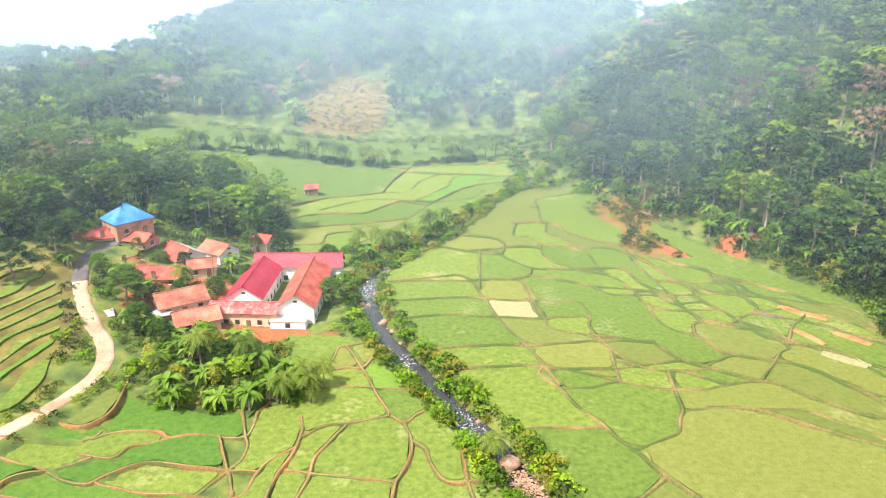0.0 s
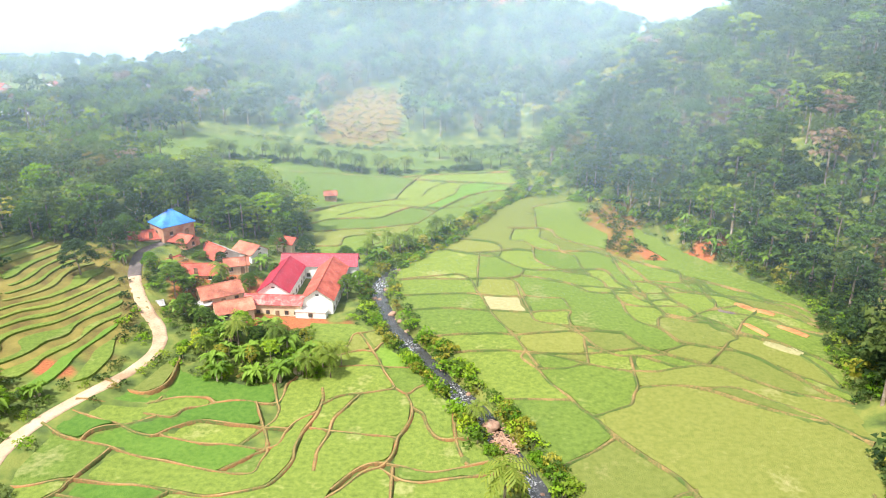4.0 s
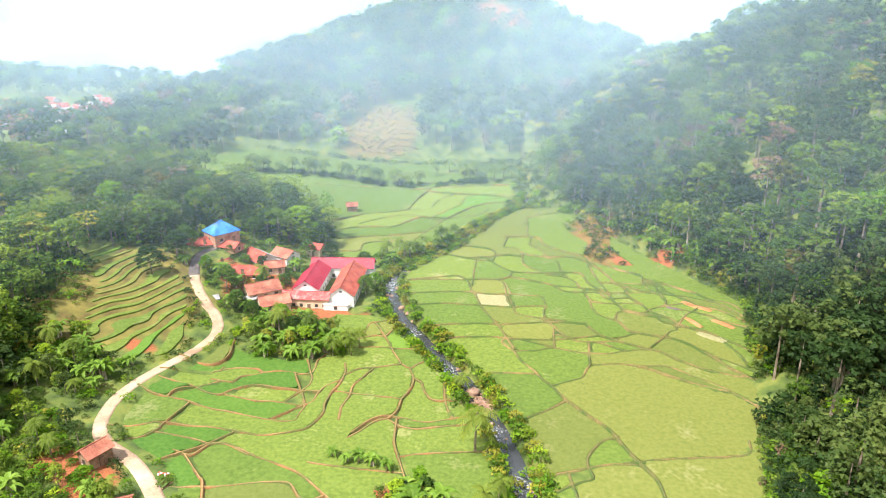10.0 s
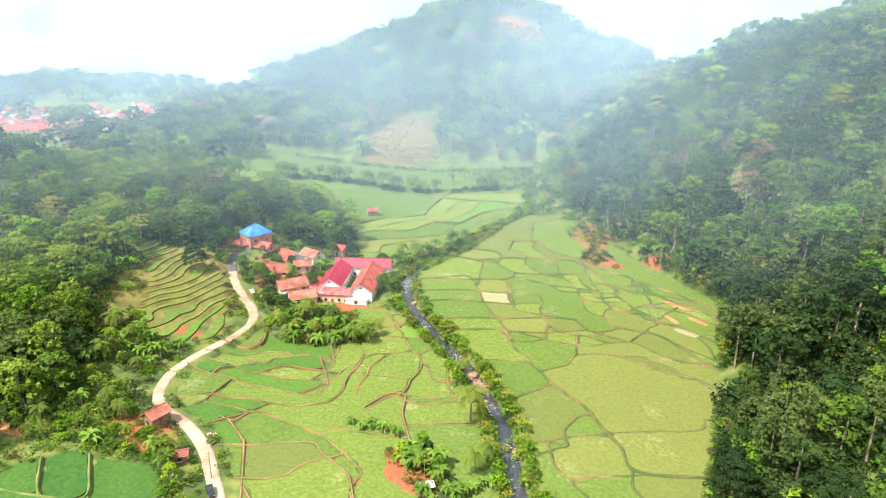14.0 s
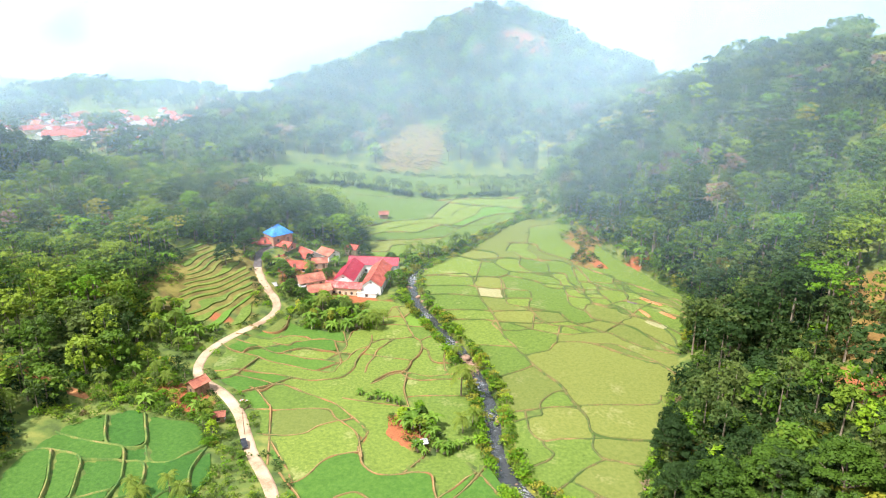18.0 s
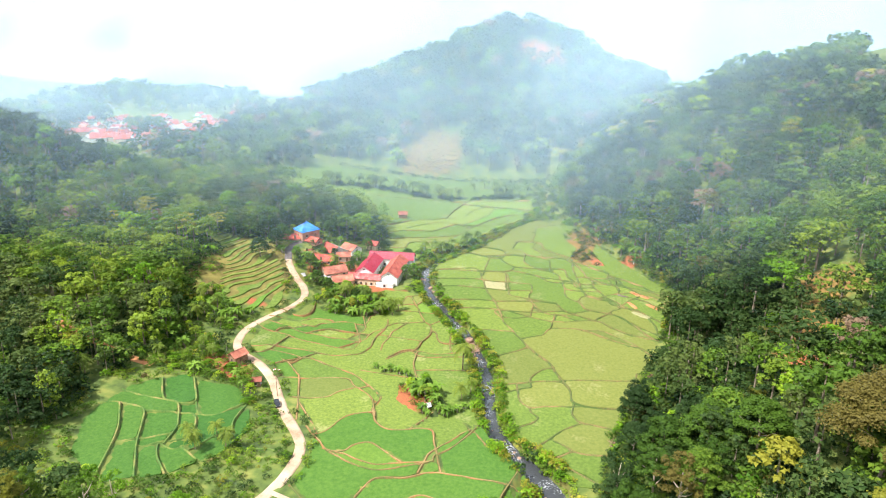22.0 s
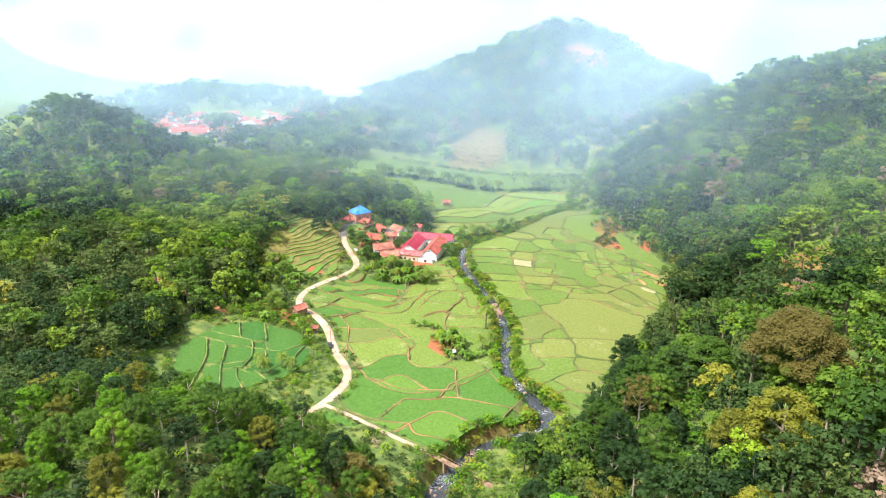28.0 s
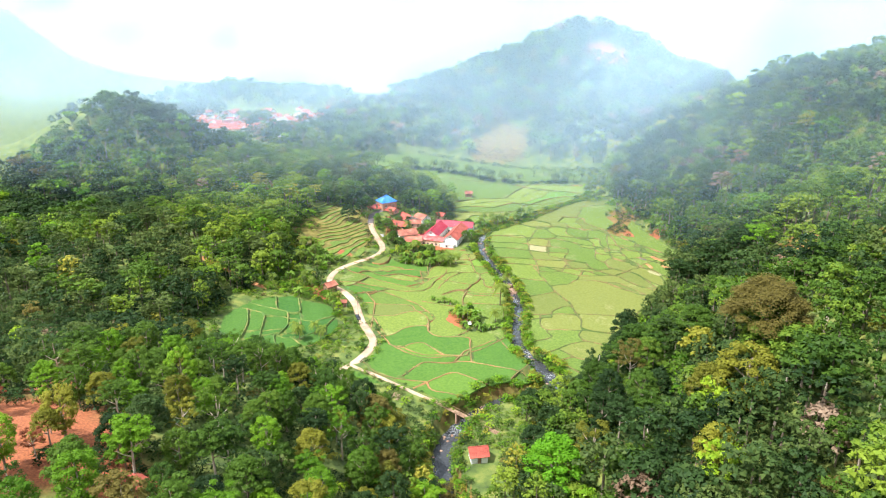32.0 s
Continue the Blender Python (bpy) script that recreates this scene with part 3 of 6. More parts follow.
FAR_DIKES_b = [
    [(-27, 322), (-10, 324), (10.5, 323), (30.5, 324.5)],
    [(-23, 310), (1.5, 315), (30, 318.5)],
    [(-29, 204), (-18.5, 219), (-11, 236.5), (-5, 252), (2, 264.5)],
    [(-0.5, 256), (11.5, 262), (17, 273)],
    [(7, 273.5), (17, 282.5), (25, 284)],
    [(15, 287.5), (23, 292), (30.5, 289.5)],
]
HILL_DIKES = [
    [(-115, 129.5), (-111.5, 133.5), (-109, 139), (-107, 145)],
    [(-112.5, 125.5), (-109, 130.5), (-106.5, 136), (-106, 139)],
    [(-111, 122.5), (-107, 127), (-104.5, 132.5), (-103, 139)],
    [(-104.5, 118.5), (-101, 124.5), (-98.5, 131.5), (-97, 137.5), (-96.5, 141.5)],
    [(-102.5, 116.5), (-98.5, 122.5), (-95.5, 129), (-94, 134.5), (-94, 140)],
    [(-99, 114), (-94, 119.5), (-90.5, 127), (-89, 135), (-88.5, 143)],
    [(-95, 110.5), (-90, 114), (-86.5, 119), (-84.5, 126.5), (-83.5, 135), (-85, 141)],
    [(-89, 110), (-84.5, 114.5), (-80.5, 122), (-78.5, 129), (-78.5, 132.5)],
]
BOWL_DIKES = [
    [(-85, 29.5), (-82, 24.5), (-78.5, 21.5), (-70.5, 23.5), (-75.5, 33.5)],
    [(-93.5, 23), (-83.5, 21.5), (-78.5, 21.5), (-74.5, 20.5), (-69.5, 11.5), (-68, 7.5), (-67.5, 2)],
    [(-69, 22), (-66, 18), (-61, 18.5), (-58.5, 22.5)],
    [(-71.5, 16), (-67, 16.5), (-63.5, 10.5), (-63, 5), (-66.5, 1.5)],
    [(-98.5, 12.5), (-92, 15.5), (-83, 14.5), (-78, 5.5), (-74.5, -2.5), (-69, -12.5)],
    [(-74.5, 0), (-69.5, 3.5)],
    [(-88.5, 11), (-84, 3.5), (-81, -3.5), (-79.5, -8)],
    [(-61, 1.5), (-63.5, -2), (-68.5, -1), (-66, -6.5), (-62.5, -10.5)],
    [(-58, 2.5), (-56.5, 6.5), (-54.5, 9)],
    [(-59.5, -2), (-54, -5), (-49.5, -1.5)],
]
BOWL_DIKES_b = [
    [(-50.5, 6.5), (-45, 5), (-38.5, 5.5), (-33.5, 4.5)],
    [(-54.5, 22.5), (-54, 16.5), (-51.5, 10)],
    [(-38, 1), (-32, 0.5)],
]
EAST_ALL = EAST_DIKES + EAST_DIKES_b + EAST_DIKES_c + EAST_DIKES_d + EAST_DIKES_e + EAST_DIKES_f + EAST_DIKES_g + EAST_DIKES_h + EAST_DIKES_i
WEST_ALL = WEST_DIKES + WEST_DIKES_b + WEST_DIKES_c + WEST_DIKES_d + WEST_DIKES_e + WEST_DIKES_f + WEST_DIKES_g
FAR_ALL = FAR_DIKES + FAR_DIKES_b
BOWL_ALL = BOWL_DIKES + BOWL_DIKES_b

# ---------------------------------------------------------------- meshes from arrays


def mesh_of(name, verts, faces, mats, index=None, tone=None, smooth=False):
    """A mesh from an array of points and an array of faces with one number of corners."""
    me = bpy.data.meshes.new(name)
    verts, faces = np.asarray(verts, np.float32), np.asarray(faces, np.int32)
    k = faces.shape[1]
    me.vertices.add(len(verts))
    me.vertices.foreach_set("co", verts.ravel())
    me.loops.add(faces.size)
    me.loops.foreach_set("vertex_index", faces.ravel())
    me.polygons.add(len(faces))
    me.polygons.foreach_set("loop_start", np.arange(0, faces.size, k, dtype=np.int32))
    for m in mats:
        me.materials.append(m)
    if index is not None:
        me.polygons.foreach_set("material_index", np.asarray(index, np.int32))
    me.polygons.foreach_set("use_smooth", np.full(len(faces), smooth))
    me.update(calc_edges=True)
    if tone is not None:
        me.attributes.new("tone", "FLOAT", "POINT").data.foreach_set("value", np.asarray(tone, np.float32))
    return me


def grid_faces(nu, nv, closed=False):
    i, j = np.meshgrid(np.arange(nu - 1), np.arange(nv if closed else nv - 1), indexing="ij")
    a, b = i * nv + j, i * nv + (j + 1) % nv
    return np.stack([a, b, b + nv, a + nv], -1).reshape(-1, 4)


def tube(points, radii, sides=6):
    """A tapered tube along points."""
    p, r = np.array(points, float), np.array(radii, float)
    along = np.gradient(p, axis=0)
    along /= np.linalg.norm(along, axis=1)[:, None] + 1e-9
    ref = np.where(np.abs(along[:, 2:3]) > 0.9, np.array([[1.0, 0, 0]]), np.array([[0, 0, 1.0]]))
    u = np.cross(along, ref)
    u /= np.linalg.norm(u, axis=1)[:, None]
    v = np.cross(along, u)
    a = np.linspace(0, 2 * np.pi, sides, endpoint=False)
    ring = p[:, None] + r[:, None, None] * (np.cos(a)[None, :, None] * u[:, None] + np.sin(a)[None, :, None] * v[:, None])
    return ring.reshape(-1, 3), grid_faces(len(p), sides, True)


def join(pieces):
    verts, faces, n = [], [], 0
    for v, f in pieces:
        verts.append(v)
        faces.append(f + n)
        n += len(v)
    return np.vstack(verts), np.vstack(faces)


def ribbon(line, offsets, heights):
    """A strip along a line in plan: a row of points at each offset to the side, at the given heights."""
    line = np.asarray(line, float)
    t = np.gradient(line, axis=0)
    t /= np.linalg.norm(t, axis=1)[:, None] + 1e-9
    side = np.stack([-t[:, 1], t[:, 0]], -1)
    v = [np.column_stack([line + side * o, h * np.ones(len(line))]) for o, h in zip(offsets, heights)]
    return np.stack(v, 1).reshape(-1, 3), grid_faces(len(line), len(offsets))


def inside(x, y, poly):
    hit = np.zeros(np.shape(x), bool)
    for (ax, ay), (bx, by) in zip(poly, poly[1:] + poly[:1]):
        if ay != by:
            hit ^= ((ay > y) != (by > y)) & (x < (bx - ax) * (y - ay) / (by - ay) + ax)
    return hit


# ---------------------------------------------------------------- paddies: plots between the dikes
CELL, X0, Y0, NX, NY = 0.75, -204.0, -36.0, 424, 548
WEST_FIELDS = [(-30, -22), (-10, -25), (15, -31), (28, -18), (43, -6), (44, 8), (28, 26), (19, 60), (14, 85), (2, 108), (-12, 130), (-22, 142), (-36, 143),
               (-31, 120), (-28, 113), (-42, 109), (-58, 113), (-66, 118), (-73, 98), (-77, 84), (-76, 73), (-70, 62), (-58, 53), (-48, 41), (-38, 26), (-26, 8)]
FAR_FIELDS = [(-46, 198), (-30, 200), (-12, 205), (8, 235), (22, 262), (30, 300), (30, 340), (30, 368), (-60, 371), (-200, 370), (-190, 350), (-120, 300), (-95, 282), (-60, 250), (-52, 225)]
HILL_FIELDS = [(-74, 108), (-79, 122), (-84, 138), (-90, 150), (-104, 160), (-124, 165), (-128, 150), (-112, 135), (-108, 118), (-98, 104), (-85, 99)]
BOWL_FIELDS = [(-60, -14), (-50, 0), (-48, 15), (-54, 28), (-62, 37), (-84, 39), (-95, 27), (-97, 6), (-88, -13), (-73, -21)]
ISLET = [(-9, 54), (0, 56), (8, 46), (8, 36), (2, 34), (-7, 42)]
RIVER_LINE, ROAD_LINE, PATH_LINE = smooth_line(RIVER, 2.5), smooth_line(ROAD, 2.5), smooth_line(FOOTPATH, 2.5)
cx, cy = np.meshgrid(X0 + CELL * (np.arange(NX) + 0.5), Y0 + CELL * (np.arange(NY) + 0.5), indexing="ij")
to_river, to_road = away(cx, cy, RIVER_LINE), np.minimum(away(cx, cy, ROAD_LINE), away(cx, cy, PATH_LINE) + 1.5)
east_side = (cx > river_x(cy)) & (cx < right_edge(cy) - 1) & (cy > 6) & (cy < 262)
RED_TERRACE = [(50, 240), (58, 246), (72, 246), (69, 223), (66, 204), (72, 184), (60, 186), (54, 196), (58, 212), (52, 226)]
east_side &= ~inside(cx, cy, RED_TERRACE)
zones = {"east": east_side, "west": inside(cx, cy, WEST_FIELDS) & ~east_side & ~inside(cx, cy, ISLET), "far": inside(cx, cy, FAR_FIELDS) & ~east_side,
         "hill": inside(cx, cy, HILL_FIELDS), "bowl": inside(cx, cy, BOWL_FIELDS)}
for key in zones:
    zones[key] &= (to_river > 5.2) & (to_road > 3.6)
open_cells = np.zeros((NX, NY), bool)
for key in zones:
    open_cells |= zones[key]
wall = ~open_cells
EDGE_DIKES = [[(64.9, 164.7), (74.8, 158.5), (84.2, 154.7), (92.4, 149.2), (95.5, 143)], [(75.5, 133), (83, 128.6), (87.3, 116.4), (87.6, 110)], [(79.1, 114.6), (82.5, 107), (84.5, 103.5)], [(57.3, 108), (65.6, 108.1), (71.3, 102.8), (76.7, 97.8), (80.1, 92.2)]]
DIKES = {"east": EAST_ALL + EDGE_DIKES, "west": WEST_ALL, "far": FAR_ALL, "bowl": BOWL_ALL}
dike_lines = []
for key, lines in DIKES.items():
    for control in lines:
        line = smooth_line(control, 0.8)
        dike_lines.append((key, line))
        for a, b in zip(line[:-1], line[1:]):
            for s in np.linspace(0, 1, 5):
                i, j = ((a + (b - a) * s - (X0, Y0)) / CELL).astype(int)
                if 0 < i < NX - 1 and 0 < j < NY - 1:
                    wall[i, j] = True
# run the loose ends on until they meet another bank, so that the plots close
for n, (key, line) in enumerate(dike_lines):
    for end in (0, -1):
        tip = line[end]
        way = tip - line[min(4, len(line) - 1)] if end == 0 else tip - line[max(-5, -len(line))]
        way = way / (np.linalg.norm(way) + 1e-9)
        more = []
        for d in np.arange(0.8, 16 if key == "bowl" else 11, 0.4):
            q = tip + way * d
            more.append(q)
            i, j = ((q - (X0, Y0)) / CELL).astype(int)
            if not (0 < i < NX - 1 and 0 < j < NY - 1) or (d > 1.7 and wall[i, j]):
                for r in more:
                    i, j = ((r - (X0, Y0)) / CELL).astype(int)
                    if 0 < i < NX - 1 and 0 < j < NY - 1:
                        wall[i, j] = True
                        wall[i + 1, j] = True
                line = np.vstack([more[::-1], line]) if end == 0 else np.vstack([line, more])
                break
    dike_lines[n] = (key, line)
base = land(cx, cy)
shelf = np.floor(base / 0.95)
on_hill = zones["hill"]
wall[:-1] |= on_hill[:-1] & (shelf[:-1] != shelf[1:])
wall[:, :-1] |= on_hill[:, :-1] & (shelf[:, :-1] != shelf[:, 1:])
base = np.where(on_hill, 0.95 * shelf + 0.36, base)
label = np.where(wall, -1, 0).astype(int)
plots = []
cells = label.tolist()
for i0 in range(NX):
    for j0 in range(NY):
        if cells[i0][j0] == 0:
            n, stack, found = len(plots) + 1, [(i0, j0)], []
            cells[i0][j0] = n
            while stack:
                i, j = stack.pop()
                found.append((i, j))
                for p, q in ((i + 1, j), (i - 1, j), (i, j + 1), (i, j - 1)):
                    if 0 <= p < NX and 0 <= q < NY and cells[p][q] == 0:
                        cells[p][q] = n
                        stack.append((p, q))
            plots.append(np.array(found))
level = base.copy()
step_rng = np.random.default_rng(19)
for plot in plots:
    i, j = plot.T
    drop = step_rng.uniform(-0.4, 0.3) if zones["west"][i[0], j[0]] else 0.0
    level[i, j] = base[i, j] + np.clip(base[i, j].mean() - base[i, j], -0.35, 0.35) + drop
label = np.array(cells)


def level_at(x, y):
    i, j = ((np.asarray(x) - X0) / CELL).astype(int), ((np.asarray(y) - Y0) / CELL).astype(int)
    ok = (i >= 0) & (i < NX) & (j >= 0) & (j < NY)
    return np.where(ok, level[np.clip(i, 0, NX - 1), np.clip(j, 0, NY - 1)], land(x, y))


def water_level(y):
    return -2.1 + 0.012 * np.maximum(0, y - 150)


ROAD_Z = land(*ROAD_LINE.T)
PATH_Z = land(*PATH_LINE.T)
for row in (ROAD_Z, PATH_Z):
    for _ in range(30):
        row[1:-1] = (row[:-2] + row[1:-1] * 2 + row[2:]) / 4


def nearest_height(x, y, line, heights):
    best, z = np.full(np.shape(x), 1e9), np.zeros(np.shape(x))
    for (ax, ay), h in zip(line, heights):
        d = (x - ax) ** 2 + (y - ay) ** 2
        z, best = np.where(d < best, h, z), np.minimum(d, best)
    return z, np.sqrt(best)


def floor_of(x, y):
    """Height of the finished ground."""
    x, y = np.asarray(x, float), np.asarray(y, float)
    z = level_at(x, y)
    for line, heights, half in ((ROAD_LINE, ROAD_Z, 2.2), (PATH_LINE, PATH_Z, 1.0)):
        h, _ = nearest_height(x, y, line, heights)
        d = away(x, y, line)
        k = step(d, half, half + 3.5)
        z = z * k + (h - 0.05) * (1 - k)
    d = away(x, y, RIVER_LINE)
    wider = 1.4 * step(34 - y, 0, 26)
    k = step(d, 1.7 + wider, 5.2 + wider)
    return z * k + (water_level(y) - 0.7) * (1 - k)


xs = np.concatenate([np.linspace(-2600, -420, 26), np.arange(-400, -140, 5.0), np.arange(-136, 124, 1.3), np.arange(124, 420, 5.0), np.linspace(440, 2600, 26)])
ys = np.concatenate([np.linspace(-2200, -330, 22), np.arange(-310, -60, 4.0), np.arange(-56, 260, 1.3), np.arange(260, 400, 2.6), np.arange(402, 800, 6.0), np.linspace(830, 3000, 26)])
gx, gy = np.meshgrid(xs, ys, indexing="ij")
gz = np.zeros(gx.shape)
near = (gx > -205) & (gx < 125) & (gy > -130) & (gy < 400)
gz[near] = floor_of(gx[near], gy[near])
gz[~near] = land(gx[~near], gy[~near])
gz += 0.12 * waves(gx, gy, 3.1, 21) * step(away(gx, gy, ROAD_LINE), 2, 5)
hi, hj = np.clip(((gx - X0) / CELL).astype(int), 0, NX - 1), np.clip(((gy - Y0) / CELL).astype(int), 0, NY - 1)
gz = np.where(near & on_hill[hi, hj], land(gx, gy) - 0.1, gz)
ground = new("ground", mesh_of("ground", np.stack([gx, gy, gz], -1).reshape(-1, 3), grid_faces(len(xs), len(ys))[:, ::-1], [M_GROUND], smooth=True))
RED_PATCHES = [(-42, -135, 15, 10), (-61, -117, 10, 9), (-10, -149, 9, 7), (118, 40, 6, 14), (130, 62, 8, 14), (141, 88, 9, 13), (-40, -152, 20, 14), (-22, -146, 9, 8), (-101, 131, 24, 30), (-86, 108, 5, 3), (62, 214, 9, 32), (70, 190, 7, 8), (-4, 44, 9, 11), (27, 556, 25, 22), (-58, 412, 24, 30), (82, 188, 9, 5), (-68, 161, 13, 12), (-44, 143, 14, 4), (-74, 54, 7, 5), (-68, 48, 5, 6)]
bare = np.zeros(gx.shape)
for px, py, rx, ry in RED_PATCHES:
    bare = np.maximum(bare, (0.4 if py == 412 else 0.25 if py == 131 else 0.5 if py in (62, 88, 214) else 1) * step(1.25 - np.hypot((gx - px) / rx, (gy - py) / ry) + 0.35 * waves(gx, gy, 5.0, 31), 0, 0.4))
ground.data.attributes.new("bare", "FLOAT", "POINT").data.foreach_set("value", bare.ravel().astype(np.float32))
tagged(ground, "valley ground of grass, scrub and red earth rising into hills", "ground", kind="structure")


def plot_mesh(plot, rounds=5, deep=0.5):
    """One flooded plot with its stand of rice: a top with smoothed outline and a rim down to the mud."""
    i, j = plot.T
    corner = np.stack([np.stack([i, j], -1), np.stack([i + 1, j], -1), np.stack([i + 1, j + 1], -1), np.stack([i, j + 1], -1)], 1)
    keys, inv = np.unique(corner.reshape(-1, 2), axis=0, return_inverse=True)
    faces = inv.reshape(-1, 4)
    xy = np.array((X0, Y0)) + CELL * keys
    edges = np.concatenate([faces[:, [a, b]] for a, b in ((0, 1), (1, 2), (2, 3), (3, 0))])
    code = np.sort(edges, 1)
    _, first, count = np.unique(code[:, 0] * len(keys) + code[:, 1], return_index=True, return_counts=True)
    rim = edges[first[count == 1]]
    for _ in range(rounds):
        total, n = np.zeros_like(xy), np.zeros(len(xy))
        for a, b in ((0, 1), (1, 0)):
            np.add.at(total, rim[:, a], xy[rim[:, b]])
            np.add.at(n, rim[:, a], 1)
        on = n > 0
        xy[on] = 0.5 * xy[on] + 0.5 * total[on] / n[on][:, None]
    z, n = np.zeros(len(keys)), np.zeros(len(keys))
    for k in range(4):
        np.add.at(z, faces[:, k], level[i, j])
        np.add.at(n, faces[:, k], 1)
    top = np.column_stack([xy, z / n + 0.16])
    edge_ids = np.unique(rim)
    low = top[edge_ids] - (0, 0, deep)
    back = np.zeros(len(xy), int)
    back[edge_ids] = len(xy) + np.arange(len(edge_ids))
    skirt = np.stack([rim[:, 1], rim[:, 0], back[rim[:, 0]], back[rim[:, 1]]], -1)
    return np.vstack([top, low]), np.vstack([faces, skirt])


# what grows in single plots: a place in the plot and its stand
SPECIAL = [(M_FRESH, "fresh bright green young rice standing in a flooded plot", [(-41.6, 136.7), (40, 108), (47, 116), (43, 113), (25, 88), (-14, 125), (3, 245), (-14, 80), (-10, 120), (37, 214)]),
           (M_WET, "pale wet stubble in a drained rice plot", [(19, 154), (30, 153), (44, 119)]),
           (M_YELLOW, "yellowing thin rice in a terraced plot", [(32, 138), (46, 142), (55, 132), (-24, 138), (-16, 134), (-22, 130), (-10, 105), (-15, 95), (-42, 48), (-36, 43), (24, 76), (33, 122), (14, 186), (-64, 112), (-60, 106), (45, 150), (66, 140), (-7, 218), (-18, 240), (8, 242)]),
           (M_FALLOW, "fallow red earth plot beside the wooded slope", [(-24, 206), (4, 236)])]


def stand_of(x, y, key, rng):
    for m, text, spots in SPECIAL:
        if any((x - a) ** 2 + (y - b) ** 2 < 14 for a, b in spots):
            return m, text
    if key == "bowl":
        return M_BOWL, "dark green rice standing in a sheltered flooded plot"
    if key == "west" and y < 30:
        return M_DEEP, "deep green rice standing in a flooded plot"
    if key == "west" and x < -35 and rng.random() < 0.6:
        return M_DEEP, "deep green rice standing on a narrow terrace"
    k = rng.random() * (0.5 if key == "east" and x > 58 and y < 140 else 1)
    if key in ("east", "hill", "far") and k < 0.24:
        return M_YELLOW, "yellowing thin rice in a terraced plot"
    if k > 0.97:
        return M_FRESH, "fresh bright green young rice standing in a flooded plot"
    return M_RICE, "light green young rice in a terraced plot"


rng = np.random.default_rng(4)
for plot in plots:
    if len(plot) < 26:
        continue
    i, j = plot.T
    mx, my = X0 + CELL * (i.mean() + 0.5), Y0 + CELL * (j.mean() + 0.5)
    key = next(k for k in zones if zones[k][i[0], j[0]])
    m, text = stand_of(mx, my, key, rng)
    verts, faces = plot_mesh(plot, *((12, 1.9) if key == "hill" else (5, 0.5)))
    tagged(new("rice_paddy", mesh_of("rice_paddy", verts, faces, [m])), text, "rice paddy", "terraced rice paddies")

tidy = []
for key, line in dike_lines:
    ok = away(line[:, 0], line[:, 1], RIVER_LINE) > 5.6
    cuts = np.flatnonzero(np.diff(ok.astype(int))) + 1
    tidy += [(key, run) for run, good in zip(np.split(line, cuts), np.split(ok, cuts)) if good[0] and len(run) > 4]
for key, line in tidy:
    n = len(line)
    t = np.gradient(line, axis=0)
    t /= np.linalg.norm(t, axis=1)[:, None] + 1e-9
    side = np.stack([-t[:, 1], t[:, 0]], -1)
    zl, zr = level_at(*(line + side * 1.2).T), level_at(*(line - side * 1.2).T)
    for z in (zl, zr):
        for _ in range(4):
            z[1:-1] = (z[:-2] + z[1:-1] + z[2:]) / 3
    wob = 1 + 0.3 * waves(line[:, 0], line[:, 1], 4, 9)
    top = np.maximum(zl, zr) + (0.32 if key != "west" else 0.24) + 0.07 * waves(line[:, 0], line[:, 1], 2.5, 10)
    wide = {"east": 0.13, "west": 0.16, "far": 0.22, "bowl": 0.16}[key] * wob
    rows = [(0.46, zl - 0.15), (0.35, zl + 0.15), (wide, top), (0, top + 0.04), (-wide, top), (-0.35, zr + 0.15), (-0.46, zr - 0.15)]
    v = np.stack([np.column_stack([line + side * np.reshape(o * np.ones(n), (-1, 1)), z]) for o, z in rows], 1).reshape(-1, 3)
    me = mesh_of("dike", v, grid_faces(n, 7)[:, ::-1], {"bowl": [M_GRASSY, M_GRASSY], "west": [M_RISER, M_CREST]}.get(key, [M_DIKE, M_TRODDEN]), np.tile([0, 0, 1, 1, 0, 0], n - 1), smooth=True)
    tagged(new("dike", me), "low grassy earth bank between two rice plots", "field bank", "banks between the paddies")

# raised beds of bare soil among the plots below the forest
for m, text, wide, control in ((M_EARTH, "bare red soil bed beside the terraced plots", 1.5, [(81.1, 151.6), (84.3, 147.9), (88.4, 143.3)]), (M_EARTH, "bare red soil bed beside the terraced plots", 1.1, [(78.6, 139.1), (80.4, 135.2), (81.8, 131.5)]),
                               (M_EARTH, "bare red soil bed beside the terraced plots", 1.4, [(86.7, 137.5), (89.2, 135), (91.6, 131.3)]), (M_WET, "dry tan stubble bed beside the terraced plots", 2.0, [(79.8, 129), (83.1, 126.2), (86.7, 122.9)]),
                               (M_TAR, "dark ash bed beside the terraced plots", 0.7, [(75, 147.5), (77, 146.5), (79, 145.5)])):
    line = smooth_line(control, 0.8)
    z = level_at(*line.T) + 0.3
    swell = wide * np.sin(np.linspace(0.35, np.pi - 0.35, len(line))) ** 0.5
    t = np.gradient(line, axis=0)
    t /= np.linalg.norm(t, axis=1)[:, None]
    side = np.stack([-t[:, 1], t[:, 0]], -1)
    rows = [(1.0, -0.6), (0.9, 0.0), (0.4, 0.12), (0, 0.06), (-0.4, 0.12), (-0.9, 0.0), (-1.0, -0.6)]
    v = np.stack([np.column_stack([line + side * (swell * o)[:, None], z + dz + 0.05 * waves(line[:, 0] + 5 * o, line[:, 1], 1.2, 14)]) for o, dz in rows], 1).reshape(-1, 3)
    tagged(new("soil_bed", mesh_of("soil_bed", v, grid_faces(len(line), 7)[:, ::-1], [m], smooth=True)), text, "soil bed", "soil beds below the forest")

